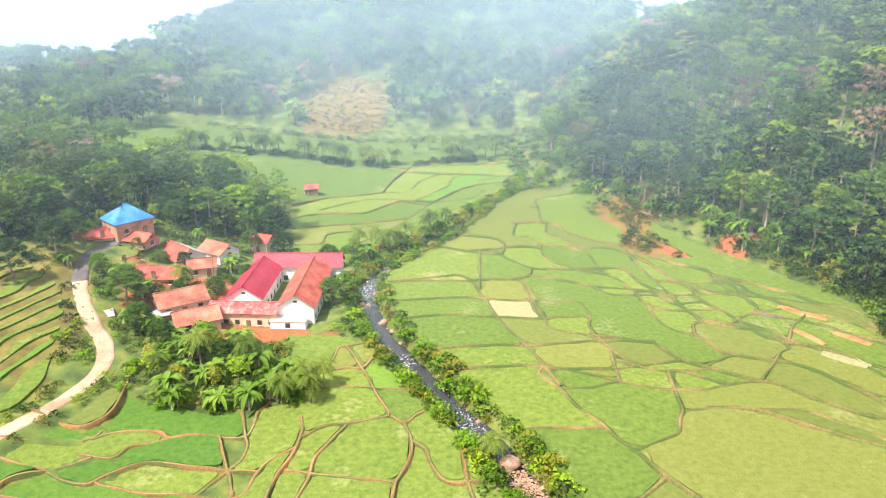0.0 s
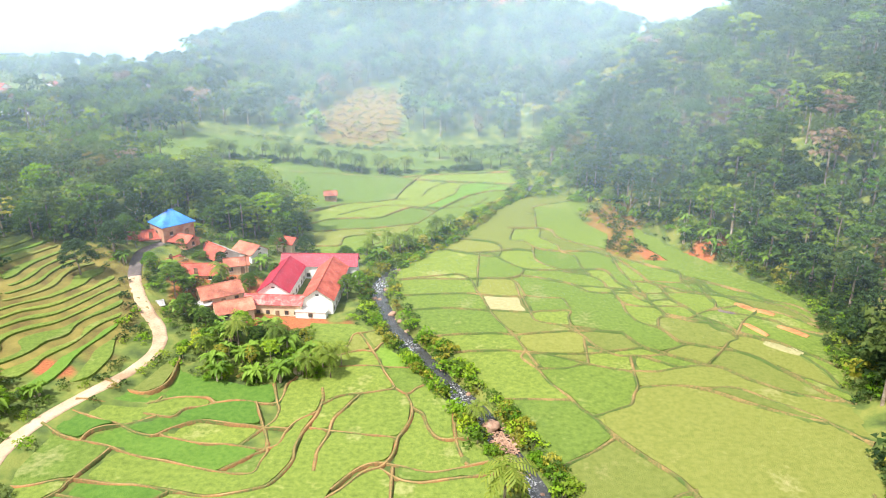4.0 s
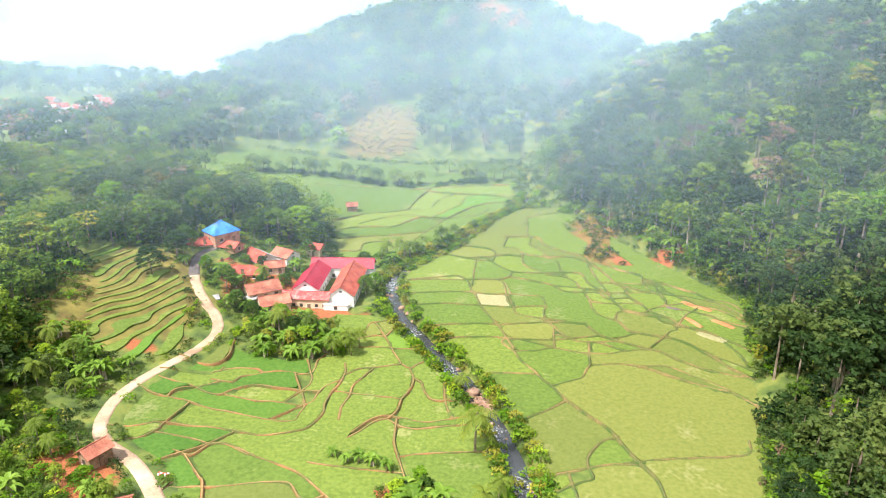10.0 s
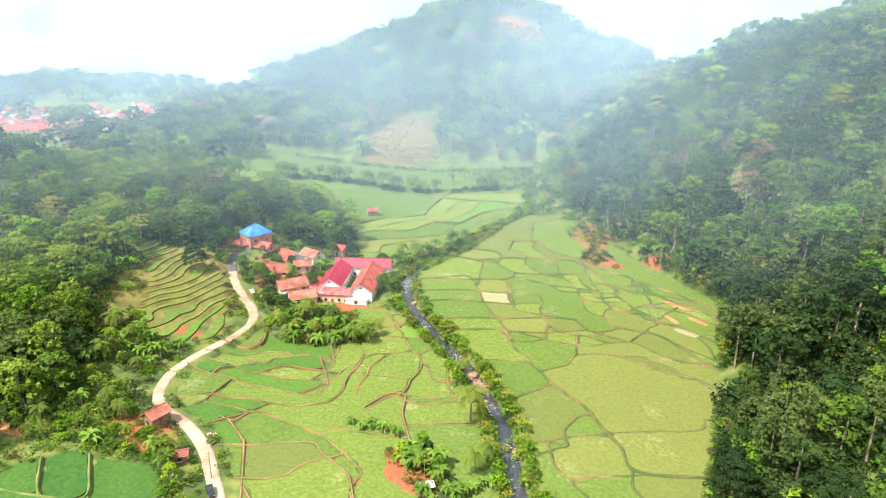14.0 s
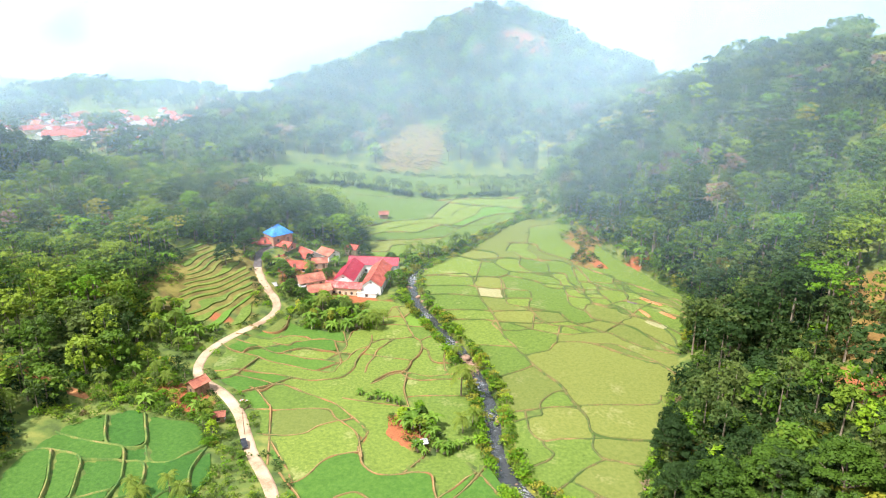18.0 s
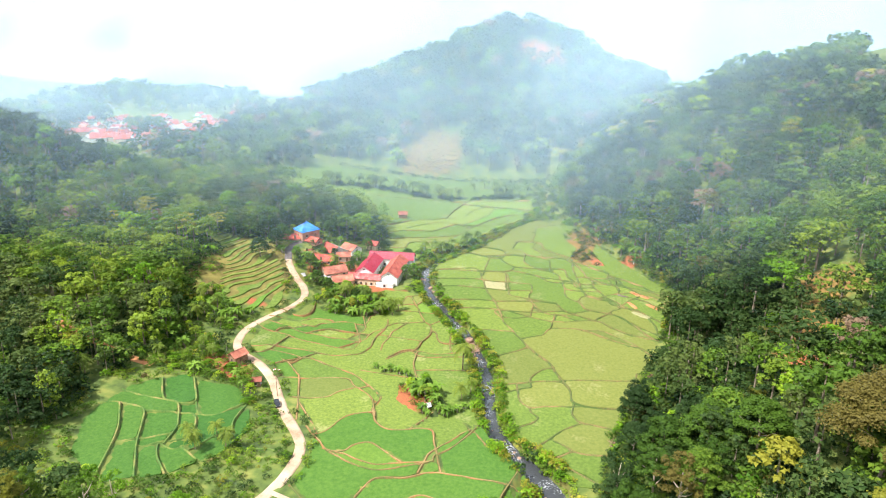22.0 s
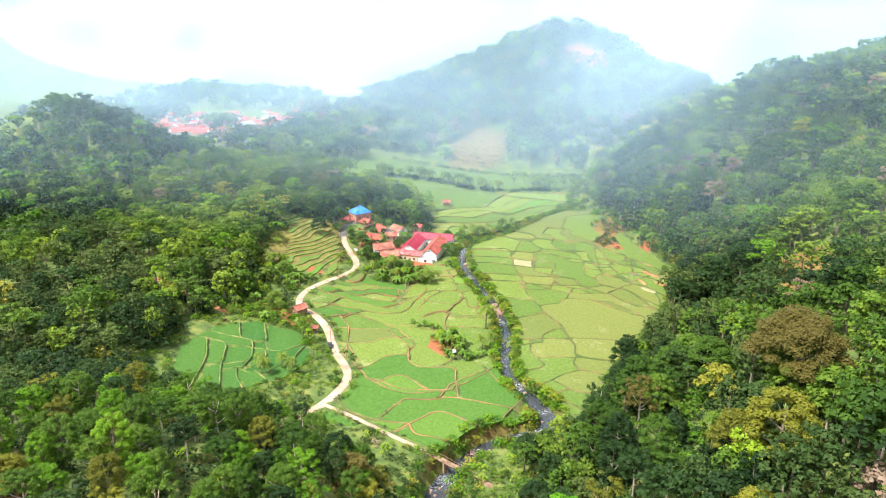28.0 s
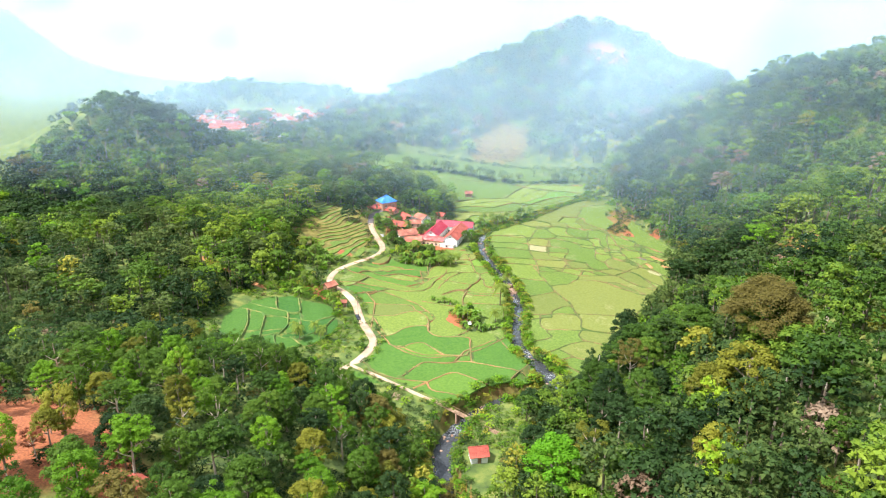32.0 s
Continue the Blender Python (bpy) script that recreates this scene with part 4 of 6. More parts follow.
# ---------------------------------------------------------------- stream, road, footpath
n = len(RIVER_LINE)
half = 1.75 + 1.2 * step(34 - RIVER_LINE[:, 1], 0, 26) + 0.55 * waves(RIVER_LINE[:, 0], RIVER_LINE[:, 1], 9, 13)
wz = water_level(RIVER_LINE[:, 1])
t = np.gradient(RIVER_LINE, axis=0)
t /= np.linalg.norm(t, axis=1)[:, None]
side = np.stack([-t[:, 1], t[:, 0]], -1)
v = np.stack([np.column_stack([RIVER_LINE + side * (half * o)[:, None], wz + 0.05 * waves(RIVER_LINE[:, 0] + 9 * o, RIVER_LINE[:, 1], 2, 15)]) for o in np.linspace(1.3, -1.3, 7)], 1).reshape(-1, 3)
tagged(new("water", mesh_of("water", v, grid_faces(n, 7)[:, ::-1], [M_WATER], smooth=True)), "shallow rocky stream with dark water and white riffles", "stream", kind="structure")


def road_strip(name, line, heights, half, material, text, category):
    offs = [half, half - 0.05, half * 0.5, 0, -half * 0.5, -half + 0.05, -half]
    h = [heights - 0.2, heights + 0.07, heights + 0.1, heights + 0.11, heights + 0.1, heights + 0.07, heights - 0.2]
    v, f = ribbon(line, offs, h)
    edge = 0.25 * waves(v[:, 0], v[:, 1], 3.0, 41)
    v[:, 0] += edge * 0.6
    tagged(new(name, mesh_of(name, v, f[:, ::-1], [material], smooth=True)), text, category, kind="structure")


cut = int(np.argmin(np.hypot(*(ROAD_LINE - (-88, 155)).T)))
road_strip("road", ROAD_LINE[cut:], ROAD_Z[cut:], 1.75, M_ROAD, "narrow pale concrete village road winding past the paddies", "road")
road_strip("road", ROAD_LINE[: cut + 1], ROAD_Z[: cut + 1], 1.9, M_TAR, "dark tarred stretch of road entering the village", "road")
road_strip("footpath", PATH_LINE, PATH_Z, 0.8, M_ROAD, "narrow pale footpath to the bridge", "path")

# ---------------------------------------------------------------- trees


def leaf_quads(centres, normals, size, rng, long=1.35):
    """A bent leaf spray at every centre, facing its normal."""
    n = len(centres)
    normals = normals / (np.linalg.norm(normals, axis=1)[:, None] + 1e-9)
    ref = rng.normal(size=(n, 3))
    u = np.cross(normals, ref)
    u /= np.linalg.norm(u, axis=1)[:, None] + 1e-9
    v = np.cross(normals, u)
    s = (size * rng.uniform(0.6, 1.25, n))[:, None]
    a, b = u * s * 0.5, v * s * 0.5 * long
    tri = np.stack([centres - a * 0.9 - b * 0.5, centres + a * 0.9 - b * 0.35, centres + b * 0.85], 1)
    return tri.reshape(-1, 3), np.arange(3 * n).reshape(-1, 3)


def clump_crown(rng, middles, radius, per, leaf, flat=0.8):
    """Leaf sprays on the upper and outer side of many small clumps."""
    c, nrm = [], []
    for m in middles:
        d = rng.normal(size=(per, 3))
        d /= np.linalg.norm(d, axis=1)[:, None]
        d[:, 2] = np.where(d[:, 2] < -0.35, -d[:, 2], d[:, 2])
        r = radius * rng.uniform(0.75, 1.2)
        c.append(np.array(m) + d * (1, 1, flat) * r * rng.uniform(0.55, 1.05, (per, 1)))
        nrm.append(d + rng.normal(0, 0.36, (per, 3)) + (0, 0, 0.45))
    return leaf_quads(np.vstack(c), np.vstack(nrm), leaf, rng)


def crown_middles(rng, shape, n):
    """Where the clumps of a crown sit, for a tree of about 12 m."""
    out = []
    for k in range(n):
        a = k * 2.399963 + rng.uniform(-0.4, 0.4)
        q = (k + 0.5) / n
        if shape == "broad":
            r, z = 4.0 * math.sqrt(q) * rng.uniform(0.82, 1.08), 9.9 - 5.9 * q**1.5 + rng.uniform(-0.6, 0.6)
        elif shape == "tall":
            r, z = 3.9 * math.sqrt(q) * rng.uniform(0.75, 1.2), rng.choice([13.2, 11.6, 9.8]) - 1.4 * q + rng.uniform(-0.4, 0.4)
        elif shape == "oval":
            r, z = 3.0 * math.sin(math.pi * min(0.93, 0.12 + 0.8 * q)) ** 0.8 * rng.uniform(0.8, 1.1), 12.0 - 8.8 * q + rng.uniform(-0.5, 0.5)
        elif shape == "umbrella":
            r, z = 5.2 * math.sqrt(q) * rng.uniform(0.85, 1.12), 12.6 - 5.6 * q**1.4 + rng.uniform(-0.8, 0.8)
        elif shape == "airy":
            r, z = 3.6 * rng.uniform(0.2, 1) ** 0.5, rng.uniform(6.2, 12.4)
        else:
            r, z = 1.7 * math.sqrt(q), 1.6 - 1.1 * q + rng.uniform(-0.2, 0.25)
        out.append((r * math.cos(a), r * math.sin(a), z))
    return out


def trunk_of(rng, shape, limbs=4, sides=6):
    if shape == "bush":
        return join([tube([(0, 0, -0.5), (0.1, 0, 0.4), (rng.uniform(-0.8, 0.8), rng.uniform(-0.8, 0.8), 1.3)], (0.1, 0.08, 0.03), 4) for _ in range(3)])
    top = {"broad": 7.5, "tall": 12.0, "oval": 10.5, "airy": 11.0, "umbrella": 9.5}[shape]
    bend = rng.uniform(-0.5, 0.5, 2)
    zs = np.linspace(-1.2, top, 6)
    spine = np.column_stack([bend[0] * (zs / top) ** 2, bend[1] * (zs / top) ** 2, zs])
    pieces = [tube(spine, np.linspace(0.32, 0.08, 6), sides)]
    for k in range(limbs):
        a, z = 2 * math.pi * k / limbs + rng.uniform(-0.5, 0.5), top * rng.uniform(0.42, 0.75)
        base_pt = np.array([np.interp(z, zs, spine[:, 0]), np.interp(z, zs, spine[:, 1]), z])
        r = rng.uniform(2.2, 3.2)
        out = np.array([math.cos(a) * r, math.sin(a) * r, rng.uniform(1.6, 2.8)])
        pieces.append(tube([base_pt, base_pt + out * (0.5, 0.5, 0.4), base_pt + out], (0.14, 0.1, 0.03), 5))
    return join(pieces)


def tree_proto(seed, shape, clumps, radius, per, leaf, flat, leaf_mat, bark=M_BARK):
    rng = np.random.default_rng(seed)
    v, f = clump_crown(rng, crown_middles(rng, shape, clumps), radius, per, leaf, flat)
    tv, tf = trunk_of(rng, shape)
    return mesh_of("crown", v, f, [leaf_mat]), mesh_of("trunk", tv, tf, [bark], smooth=True)


def plant(name, meshes, x, y, size, turn, text, category, group="", z=None, wide=1.0, lean=0.0):
    """A tree as a thing: an empty at its foot with its parts."""
    z = float(floor_of(x, y)) if z is None else z
    top = new(name)
    top.matrix_world = pose(x, y, z - 0.1, lean, 0, turn) @ Matrix.Diagonal((size * wide, size * wide, size, 1))
    for part_name, me in meshes:
        ob = new(part_name, me)
        ob.parent = top
    return tagged(top, text, category, group)


SHAPES = {"broad": (60, 0.95, 125, 0.33, 0.7), "tall": (56, 0.88, 80, 0.38, 0.42), "oval": (54, 0.92, 120, 0.33, 0.8), "airy": (40, 0.75, 60, 0.34, 0.75), "bush": (12, 0.75, 40, 0.36, 0.8), "umbrella": (85, 1.2, 330, 0.24, 0.8)}
LEAFS = {"mixed": M_LEAF, "dark": M_LEAF_DARK, "bright": M_LEAF_BRIGHT, "gold": M_LEAF_GOLD, "rust": M_LEAF_RUST, "pink": M_LEAF_PINK, "lime": M_LEAF_LIME, "red": M_LEAF_RED}
PROTO = {}


def proto(shape, leaf, variant=0):
    key = (shape, leaf, variant)
    if key not in PROTO:
        bark = M_PALE_BARK if shape in ("tall", "airy", "umbrella") else M_BARK
        PROTO[key] = tree_proto(100 + 17 * variant + sum(map(ord, shape)), shape, *SHAPES[shape], LEAFS[leaf], bark)
    crown, trunk = PROTO[key]
    return [("trunk", trunk), ("crown", crown)]


WORDS = {"mixed": "mid-green", "dark": "dark green", "bright": "bright green", "gold": "yellow-green", "rust": "rusty brown", "pink": "dry pinkish-brown", "lime": "vivid lime green", "red": "dry reddish-brown"}
FORM = {"broad": "broad round-crowned tree", "tall": "pale-trunked layered tree", "oval": "dense oval-crowned tree", "airy": "thin open-crowned tree", "bush": "low leafy bush", "umbrella": "giant umbrella-crowned tree"}


COUNT, LATER = {"tree": 0, "bush": 0}, {"tree": [], "bush": []}


def grow(shape, leaf, x, y, size, rng, where, group="", wide=1.0):
    name = "bush" if shape == "bush" else "tree"
    COUNT[name] += 1
    if COUNT[name] > 298:
        LATER[name].append((x, y, size, list(LEAFS).index(leaf)))
        return None
    return plant("bush" if shape == "bush" else "tree", proto(shape, leaf, int(rng.integers(0, 3))), x, y, size, float(rng.uniform(0, 360)),
                 f"{WORDS[leaf]} {FORM[shape]} {where}", "bush" if shape == "bush" else "tree", group, wide=wide, lean=float(rng.uniform(-3, 3)))


def frond_fan(rng, n, length, droop, leaflet, width):
    """Feathered palm fronds round one point."""
    c = []
    for k in range(n):
        a, lift = 2 * math.pi * k / n + rng.uniform(-0.2, 0.2), rng.uniform(-0.3, 1.1)
        steps = 9
        t = np.linspace(0.08, 1, steps)
        out = np.stack([np.cos(a) * t, np.sin(a) * t, lift * t - droop * t**2], -1) * length
        side = np.array([-math.sin(a), math.cos(a), 0])
        for i in range(steps - 1):
            p, q = out[i], out[i + 1]
            wing = leaflet * (1 - 0.6 * abs(t[i] - 0.4))
            for s in (-1, 1):
                tip = side * s * wing + (0, 0, -0.45 * wing) + (q - p) * 0.9
                c.append([p, q - (q - p) * (1 - width), q - (q - p) * (1 - width) + tip * 0.96, p + tip])
    v = np.array(c).reshape(-1, 3)
    return v, np.arange(len(v)).reshape(-1, 4)


def palm_proto(seed):
    rng = np.random.default_rng(seed)
    v, f = frond_fan(rng, 17, 3.4, 0.9, 0.85, 0.7)
    lean = rng.uniform(-0.9, 0.9, 2)
    h = 7.5
    zs = np.linspace(-0.8, h, 8)
    spine = np.column_stack([lean[0] * (zs / h) ** 2, lean[1] * (zs / h) ** 2, zs])
    tv, tf = tube(spine, np.linspace(0.24, 0.13, 8), 7)
    nuts = []
    for k in range(5):
        a = k * 1.256
        p = spine[-1] + (0.3 * math.cos(a), 0.3 * math.sin(a), -0.25)
        nuts.append(tube([p - (0, 0, 0.16), p - (0, 0, 0.08), p + (0, 0, 0.08), p + (0, 0, 0.16)], (0.03, 0.14, 0.14, 0.03), 6))
    nv, nf = join(nuts)
    return [("trunk", mesh_of("trunk", tv, tf, [M_BARK], smooth=True)), ("fronds", mesh_of("fronds", v + spine[-1], f, [M_PALM])), ("coconuts", mesh_of("coconuts", nv, nf, [M_LEAF_GOLD], smooth=True))]


def banana_proto(seed):
    rng = np.random.default_rng(seed)
    leaves, stems = [], []
    for s in range(3):
        ox, oy = rng.uniform(-0.7, 0.7, 2) if s else (0, 0)
        h = rng.uniform(1.6, 2.6)
        stems.append(tube([(ox, oy, -0.4), (ox, oy, h * 0.5), (ox, oy, h)], (0.17, 0.15, 0.09), 6))
        for k in range(7):
            a, lift, long = 2 * math.pi * k / 7 + rng.uniform(-0.3, 0.3), rng.uniform(0.5, 1.5), rng.uniform(1.6, 2.3)
            t = np.linspace(0, 1, 6)
            mid = np.stack([np.cos(a) * t, np.sin(a) * t, lift * t - 1.2 * t**2], -1) * long + (ox, oy, h)
            wide = 0.36 * np.sin(np.pi * np.clip(t * 0.9 + 0.1, 0, 1)) ** 0.6
            side = np.array([-math.sin(a), math.cos(a), 0])
            rows = np.stack([mid + side * wide[:, None] + (0, 0, 0.1), mid, mid - side * wide[:, None] + (0, 0, 0.1)], 1)
            leaves.append((rows.reshape(-1, 3), grid_faces(6, 3)))
    lv, lf = join(leaves)
    sv, sf = join(stems)
    return [("stem", mesh_of("stem", sv, sf, [M_PALE_BARK], smooth=True)), ("leaves", mesh_of("leaves", lv, lf, [M_BANANA]))]


PALMS, BANANAS = [palm_proto(s) for s in (1, 2, 3)], [banana_proto(s) for s in (5, 6, 7)]


def palm(x, y, size, rng, where, group=""):
    return plant("coconut_palm", PALMS[int(rng.integers(0, 3))], x, y, size, float(rng.uniform(0, 360)), f"coconut palm with arching fronds {where}", "palm", group)


def banana(x, y, size, rng, where, group=""):
    return plant("banana_plant", BANANAS[int(rng.integers(0, 3))], x, y, size, float(rng.uniform(0, 360)), f"banana clump with broad leaves {where}", "banana plant", group)


# ---------------------------------------------------------------- woods that nobody could count


def simple_tree(seed, shape, clumps, radius, per, leaf, flat):
    rng = np.random.default_rng(seed)
    v, f = clump_crown(rng, crown_middles(rng, shape, clumps), radius, per, leaf, flat)
    top = {"broad": 7, "tall": 11.5, "oval": 9, "airy": 10.5, "bush": 1.2}[shape]
    tv, tf = tube([(0, 0, -2 if top > 2 else -0.3), (0.1, 0, top * 0.5), (0.15, 0.1, top)], (0.3, 0.22, 0.08) if top > 2 else (0.06, 0.05, 0.02), 4)
    return v, f, tv, np.vstack([tf[:, :3], tf[:, [0, 2, 3]]])


def woods(name, text, spots, sizes, protos, share, leaf_share, seed, leaves=None, heights=None, shade=0.0):
    """One mesh of many trees. share: how often each shape stands; leaf_share: how often each leaf colour."""
    rng = np.random.default_rng(seed)
    n = len(spots)
    kind = rng.choice(len(protos), n, p=np.array(share) / sum(share))
    mats = list(LEAFS.values())[:6] + [M_BARK]
    verts, faces, index, tones, count = [], [], [], [], 0
    z = land(spots[:, 0], spots[:, 1]) if heights is None else heights
    # shade leans whole stretches to dark leaves, putting shading into leaf colour
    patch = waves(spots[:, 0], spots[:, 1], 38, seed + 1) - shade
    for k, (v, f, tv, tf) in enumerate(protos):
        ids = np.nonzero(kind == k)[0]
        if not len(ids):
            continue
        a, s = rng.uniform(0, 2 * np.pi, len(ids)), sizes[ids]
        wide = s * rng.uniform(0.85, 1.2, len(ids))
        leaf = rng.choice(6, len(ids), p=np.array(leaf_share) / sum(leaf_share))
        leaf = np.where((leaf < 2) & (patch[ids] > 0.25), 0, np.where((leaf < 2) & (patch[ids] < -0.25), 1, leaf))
        leaf = leaf if leaves is None else leaves[ids]
        tone = rng.uniform(-0.25, 0.45, len(ids)) + 0.12 * waves(spots[ids, 0], spots[ids, 1], 30, seed + 2)
        for pv, pf, is_leaf in ((v, f, True), (tv, tf, False)):
            x = pv[None, :, 0] * np.cos(a)[:, None] - pv[None, :, 1] * np.sin(a)[:, None]
            y = pv[None, :, 0] * np.sin(a)[:, None] + pv[None, :, 1] * np.cos(a)[:, None]
            p = np.stack([x * wide[:, None] + spots[ids, 0, None], y * wide[:, None] + spots[ids, 1, None], pv[None, :, 2] * s[:, None] + z[ids, None]], -1)
            verts.append(p.reshape(-1, 3))
            faces.append((pf[None] + (np.arange(len(ids)) * len(pv))[:, None, None]).reshape(-1, 3) + count)
            index.append(np.repeat(leaf if is_leaf else np.full(len(ids), 6), len(pf)))
            tones.append(np.repeat(tone, len(pv)))
            count += len(ids) * len(pv)
    me = mesh_of(name, np.vstack(verts), np.vstack(faces), mats, np.concatenate(index), np.concatenate(tones))
    return tagged(new(name, me), text, "woods", kind="stuff")


def scatter(x0, x1, y0, y1, gap, seed, keep):
    """Jittered places over a stretch of the plan, at about the given gap."""
    rng = np.random.default_rng(seed)
    x, y = np.meshgrid(np.arange(x0, x1, gap), np.arange(y0, y1, gap), indexing="ij")
    p = np.column_stack([x.ravel(), y.ravel()]) + rng.uniform(-0.48, 0.48, (x.size, 2)) * gap
    return p[keep(p[:, 0], p[:, 1])]


def off_bald(x, y, patches=((-42, -136, 12, 8), (-62, -117, 7, 6), (-8.6, -149, 5, 5), (118, 40, 4, 12), (130, 62, 5, 11), (141, 88, 6, 10), (-40, -150, 11, 7), (27, 556, 24, 22), (-6, 41, 4.5, 6))):
    ok = np.ones(np.shape(x), bool)
    for px, py, rx, ry in patches:
        ok &= np.hypot((x - px) / rx, (y - py) / ry) > 1
    return ok


def clear(x, y):
    return (away(x, y, ROAD_LINE) > 5) & (away(x, y, RIVER_LINE) > 7) & (away(x, y, PATH_LINE) > 3.5) & off_bald(x, y)


MID = [simple_tree(s, sh, c, r, p, lf, fl) for s, sh, c, r, p, lf, fl in ((1, "broad", 34, 1.15, 17, 0.85, 0.7), (2, "tall", 34, 1.1, 16, 0.8, 0.42), (3, "oval", 30, 1.1, 18, 0.8, 0.8), (4, "airy", 24, 0.95, 15, 0.7, 0.75), (5, "tall", 36, 1.15, 16, 0.8, 0.45))]
LOW = [simple_tree(s, sh, c, r, p, lf, fl) for s, sh, c, r, p, lf, fl in ((6, "broad", 10, 2.1, 14, 1.9, 0.75), (7, "tall", 10, 1.9, 14, 1.8, 0.6), (8, "oval", 10, 1.8, 14, 1.7, 0.85))]

UPPER_VILLAGE = [(-106, 170), (-98, 158), (-84, 158), (-68, 190), (-66, 200), (-84, 200), (-104, 196)]
near_right = lambda x, y: (x - right_edge(y) < 46) & (y < 70) & (y > -62)
p = scatter(40, 330, -150, 470, 7.4, 11, lambda x, y: (x > right_edge(y) + 2.5) & (x < right_edge(y) + 190) & clear(x, y) & ~near_right(x, y) & (y > spur_edge(x) + 4))
back = (p[:, 0] > right_edge(p[:, 1]) + 120) | (p[:, 1] > 330)
woods("woods_on_upper_slope", "mixed green rainforest on the upper slope", p[back], np.random.default_rng(6).uniform(0.95, 1.6, back.sum()), LOW, (3, 3, 2), (10, 10, 2.0, 0.4, 0.2, 0.35), 26)
p = p[~back]
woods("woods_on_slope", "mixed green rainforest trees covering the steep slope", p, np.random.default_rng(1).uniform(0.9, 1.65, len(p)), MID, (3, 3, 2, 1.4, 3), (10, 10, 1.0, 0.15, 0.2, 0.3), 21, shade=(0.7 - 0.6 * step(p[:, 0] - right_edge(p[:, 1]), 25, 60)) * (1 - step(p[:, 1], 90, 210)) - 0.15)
p = scatter(-400, -60, -120, 300, 7.2, 12, lambda x, y: (x < left_edge(y) - 3) & clear(x, y) & ~inside(x, y, HILL_FIELDS) & (y > spur_edge(x) - 1) & (x > left_edge(y) - 270) & ~inside(x, y, UPPER_VILLAGE) & (away(x, y, [(-139, 55), (-120, 48), (-93, 42)]) > 3))
back = p[:, 0] < -235
woods("woods_behind_hill", "dense green woodland on the hill crest", p[back], np.random.default_rng(7).uniform(0.8, 1.4, back.sum()), LOW, (3, 3, 2), (10, 9, 1.3, 0.3, 0.1, 0), 27)
p = p[~back]
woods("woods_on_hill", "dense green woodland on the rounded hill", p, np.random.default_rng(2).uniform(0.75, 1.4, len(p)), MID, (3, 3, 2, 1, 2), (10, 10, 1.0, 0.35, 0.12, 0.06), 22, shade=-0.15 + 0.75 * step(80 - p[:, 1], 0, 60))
CROPS = [(-84, 392), (-40, 384), (-28, 392), (-34, 436), (-48, 446), (-66, 432), (-90, 402)]
p = scatter(-420, 330, 318, 800, 9.0, 13, lambda x, y: ((y > 390) | (bell(x, y, -225, 356, 80, 40) > 0.4)) & ((land(x, y) > 17) | ((x > 30) & (x < 110)) | ((x > -260) & (land(x, y) > 5)) | ((waves(x, y, 25, 77) > 0.55) & (y < 540))) & ~inside(x, y, CROPS) & (x < right_edge(y) + 40) & off_bald(x, y))
woods("woods_on_mountain", "misty blue-green forest on the far mountain", p, np.random.default_rng(3).uniform(0.9, 1.6, len(p)), LOW, (3, 3, 2), (10, 8, 2, 0.4, 0.5, 0.6), 23)
p = scatter(-620, -150, 400, 900, 12.0, 18, lambda x, y: (waves(x, y, 55, 78) > 0.05) & (np.hypot((x + 385) / 70, (y - 500) / 46) > 1) & ((y > 560) | (x < -400)) & (land(x, y) < 30))
woods("woods_round_town", "misty clumps of trees round the far town", p, np.random.default_rng(10).uniform(0.9, 1.7, len(p)), LOW, (3, 2, 2), (10, 10, 1, 0.2, 0.1, 0.1), 29)
p = scatter(-330, 80, -205, -30, 7.4, 15, lambda x, y: (y < spur_edge(x) + 14) & clear(x, y) & ((y < -170) | (x < -66)) & (y < spur_edge(x) - 1))
back = p[:, 0] < -170
woods("woods_beyond_spur", "woodland on the low hills beside the spur", p[back], np.random.default_rng(9).uniform(0.8, 1.3, back.sum()), LOW, (3, 2, 3), (10, 9, 1, 0.3, 0.1, 0), 28, shade=0.2)
p = p[~back]
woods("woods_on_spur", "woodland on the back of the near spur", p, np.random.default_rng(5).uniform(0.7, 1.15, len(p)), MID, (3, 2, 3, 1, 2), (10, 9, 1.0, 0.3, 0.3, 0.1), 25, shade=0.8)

rng = np.random.default_rng(76)
# marked single trees
grow("umbrella", "rust", 109, -29, 1.85, rng, "towering over the bank", wide=1.2)
grow("broad", "lime", 54, -68, 1.7, rng, "beside the hut", wide=1.2)
grow("broad", "mixed", 74.5, -73, 1.4, rng, "on the near bank", wide=1.15)
grow("airy", "gold", 64, -58, 1.2, rng, "above the hut", wide=1.1)
grow("oval", "gold", 102, -52, 1.7, rng, "on the near bank", wide=1.35)
grow("broad", "gold", 94, -45, 1.3, rng, "on the near bank", wide=1.1)
grow("broad", "gold", 94, -72, 1.3, rng, "on the near bank", wide=1.1)
grow("airy", "rust", 73, -21, 1.35, rng, "on the near bank", wide=1.1)
grow("broad", "red", -44, -44, 0.75, rng, "beside the road")
for x, y, s in ((-34, -141, 0.5), (-46, -146, 0.6), (-40, -156, 0.55), (-28, -150, 0.5), (-50, -138, 0.5), (-36, -148, 0.4)):
    grow("airy", "red", x, y, s, rng, "thinly scattered over bare red earth", "dry shrubs on the red earth")
grow("broad", "rust", 4, -72, 1.2, rng, "on the near spur", wide=1.1)
for x, y in ((84, 3), (93, -6), (74, 5)):
    grow("broad", "mixed", x, y, 1.5, rng, "on the bank above the stream", "trees on the near bank", wide=1.2)
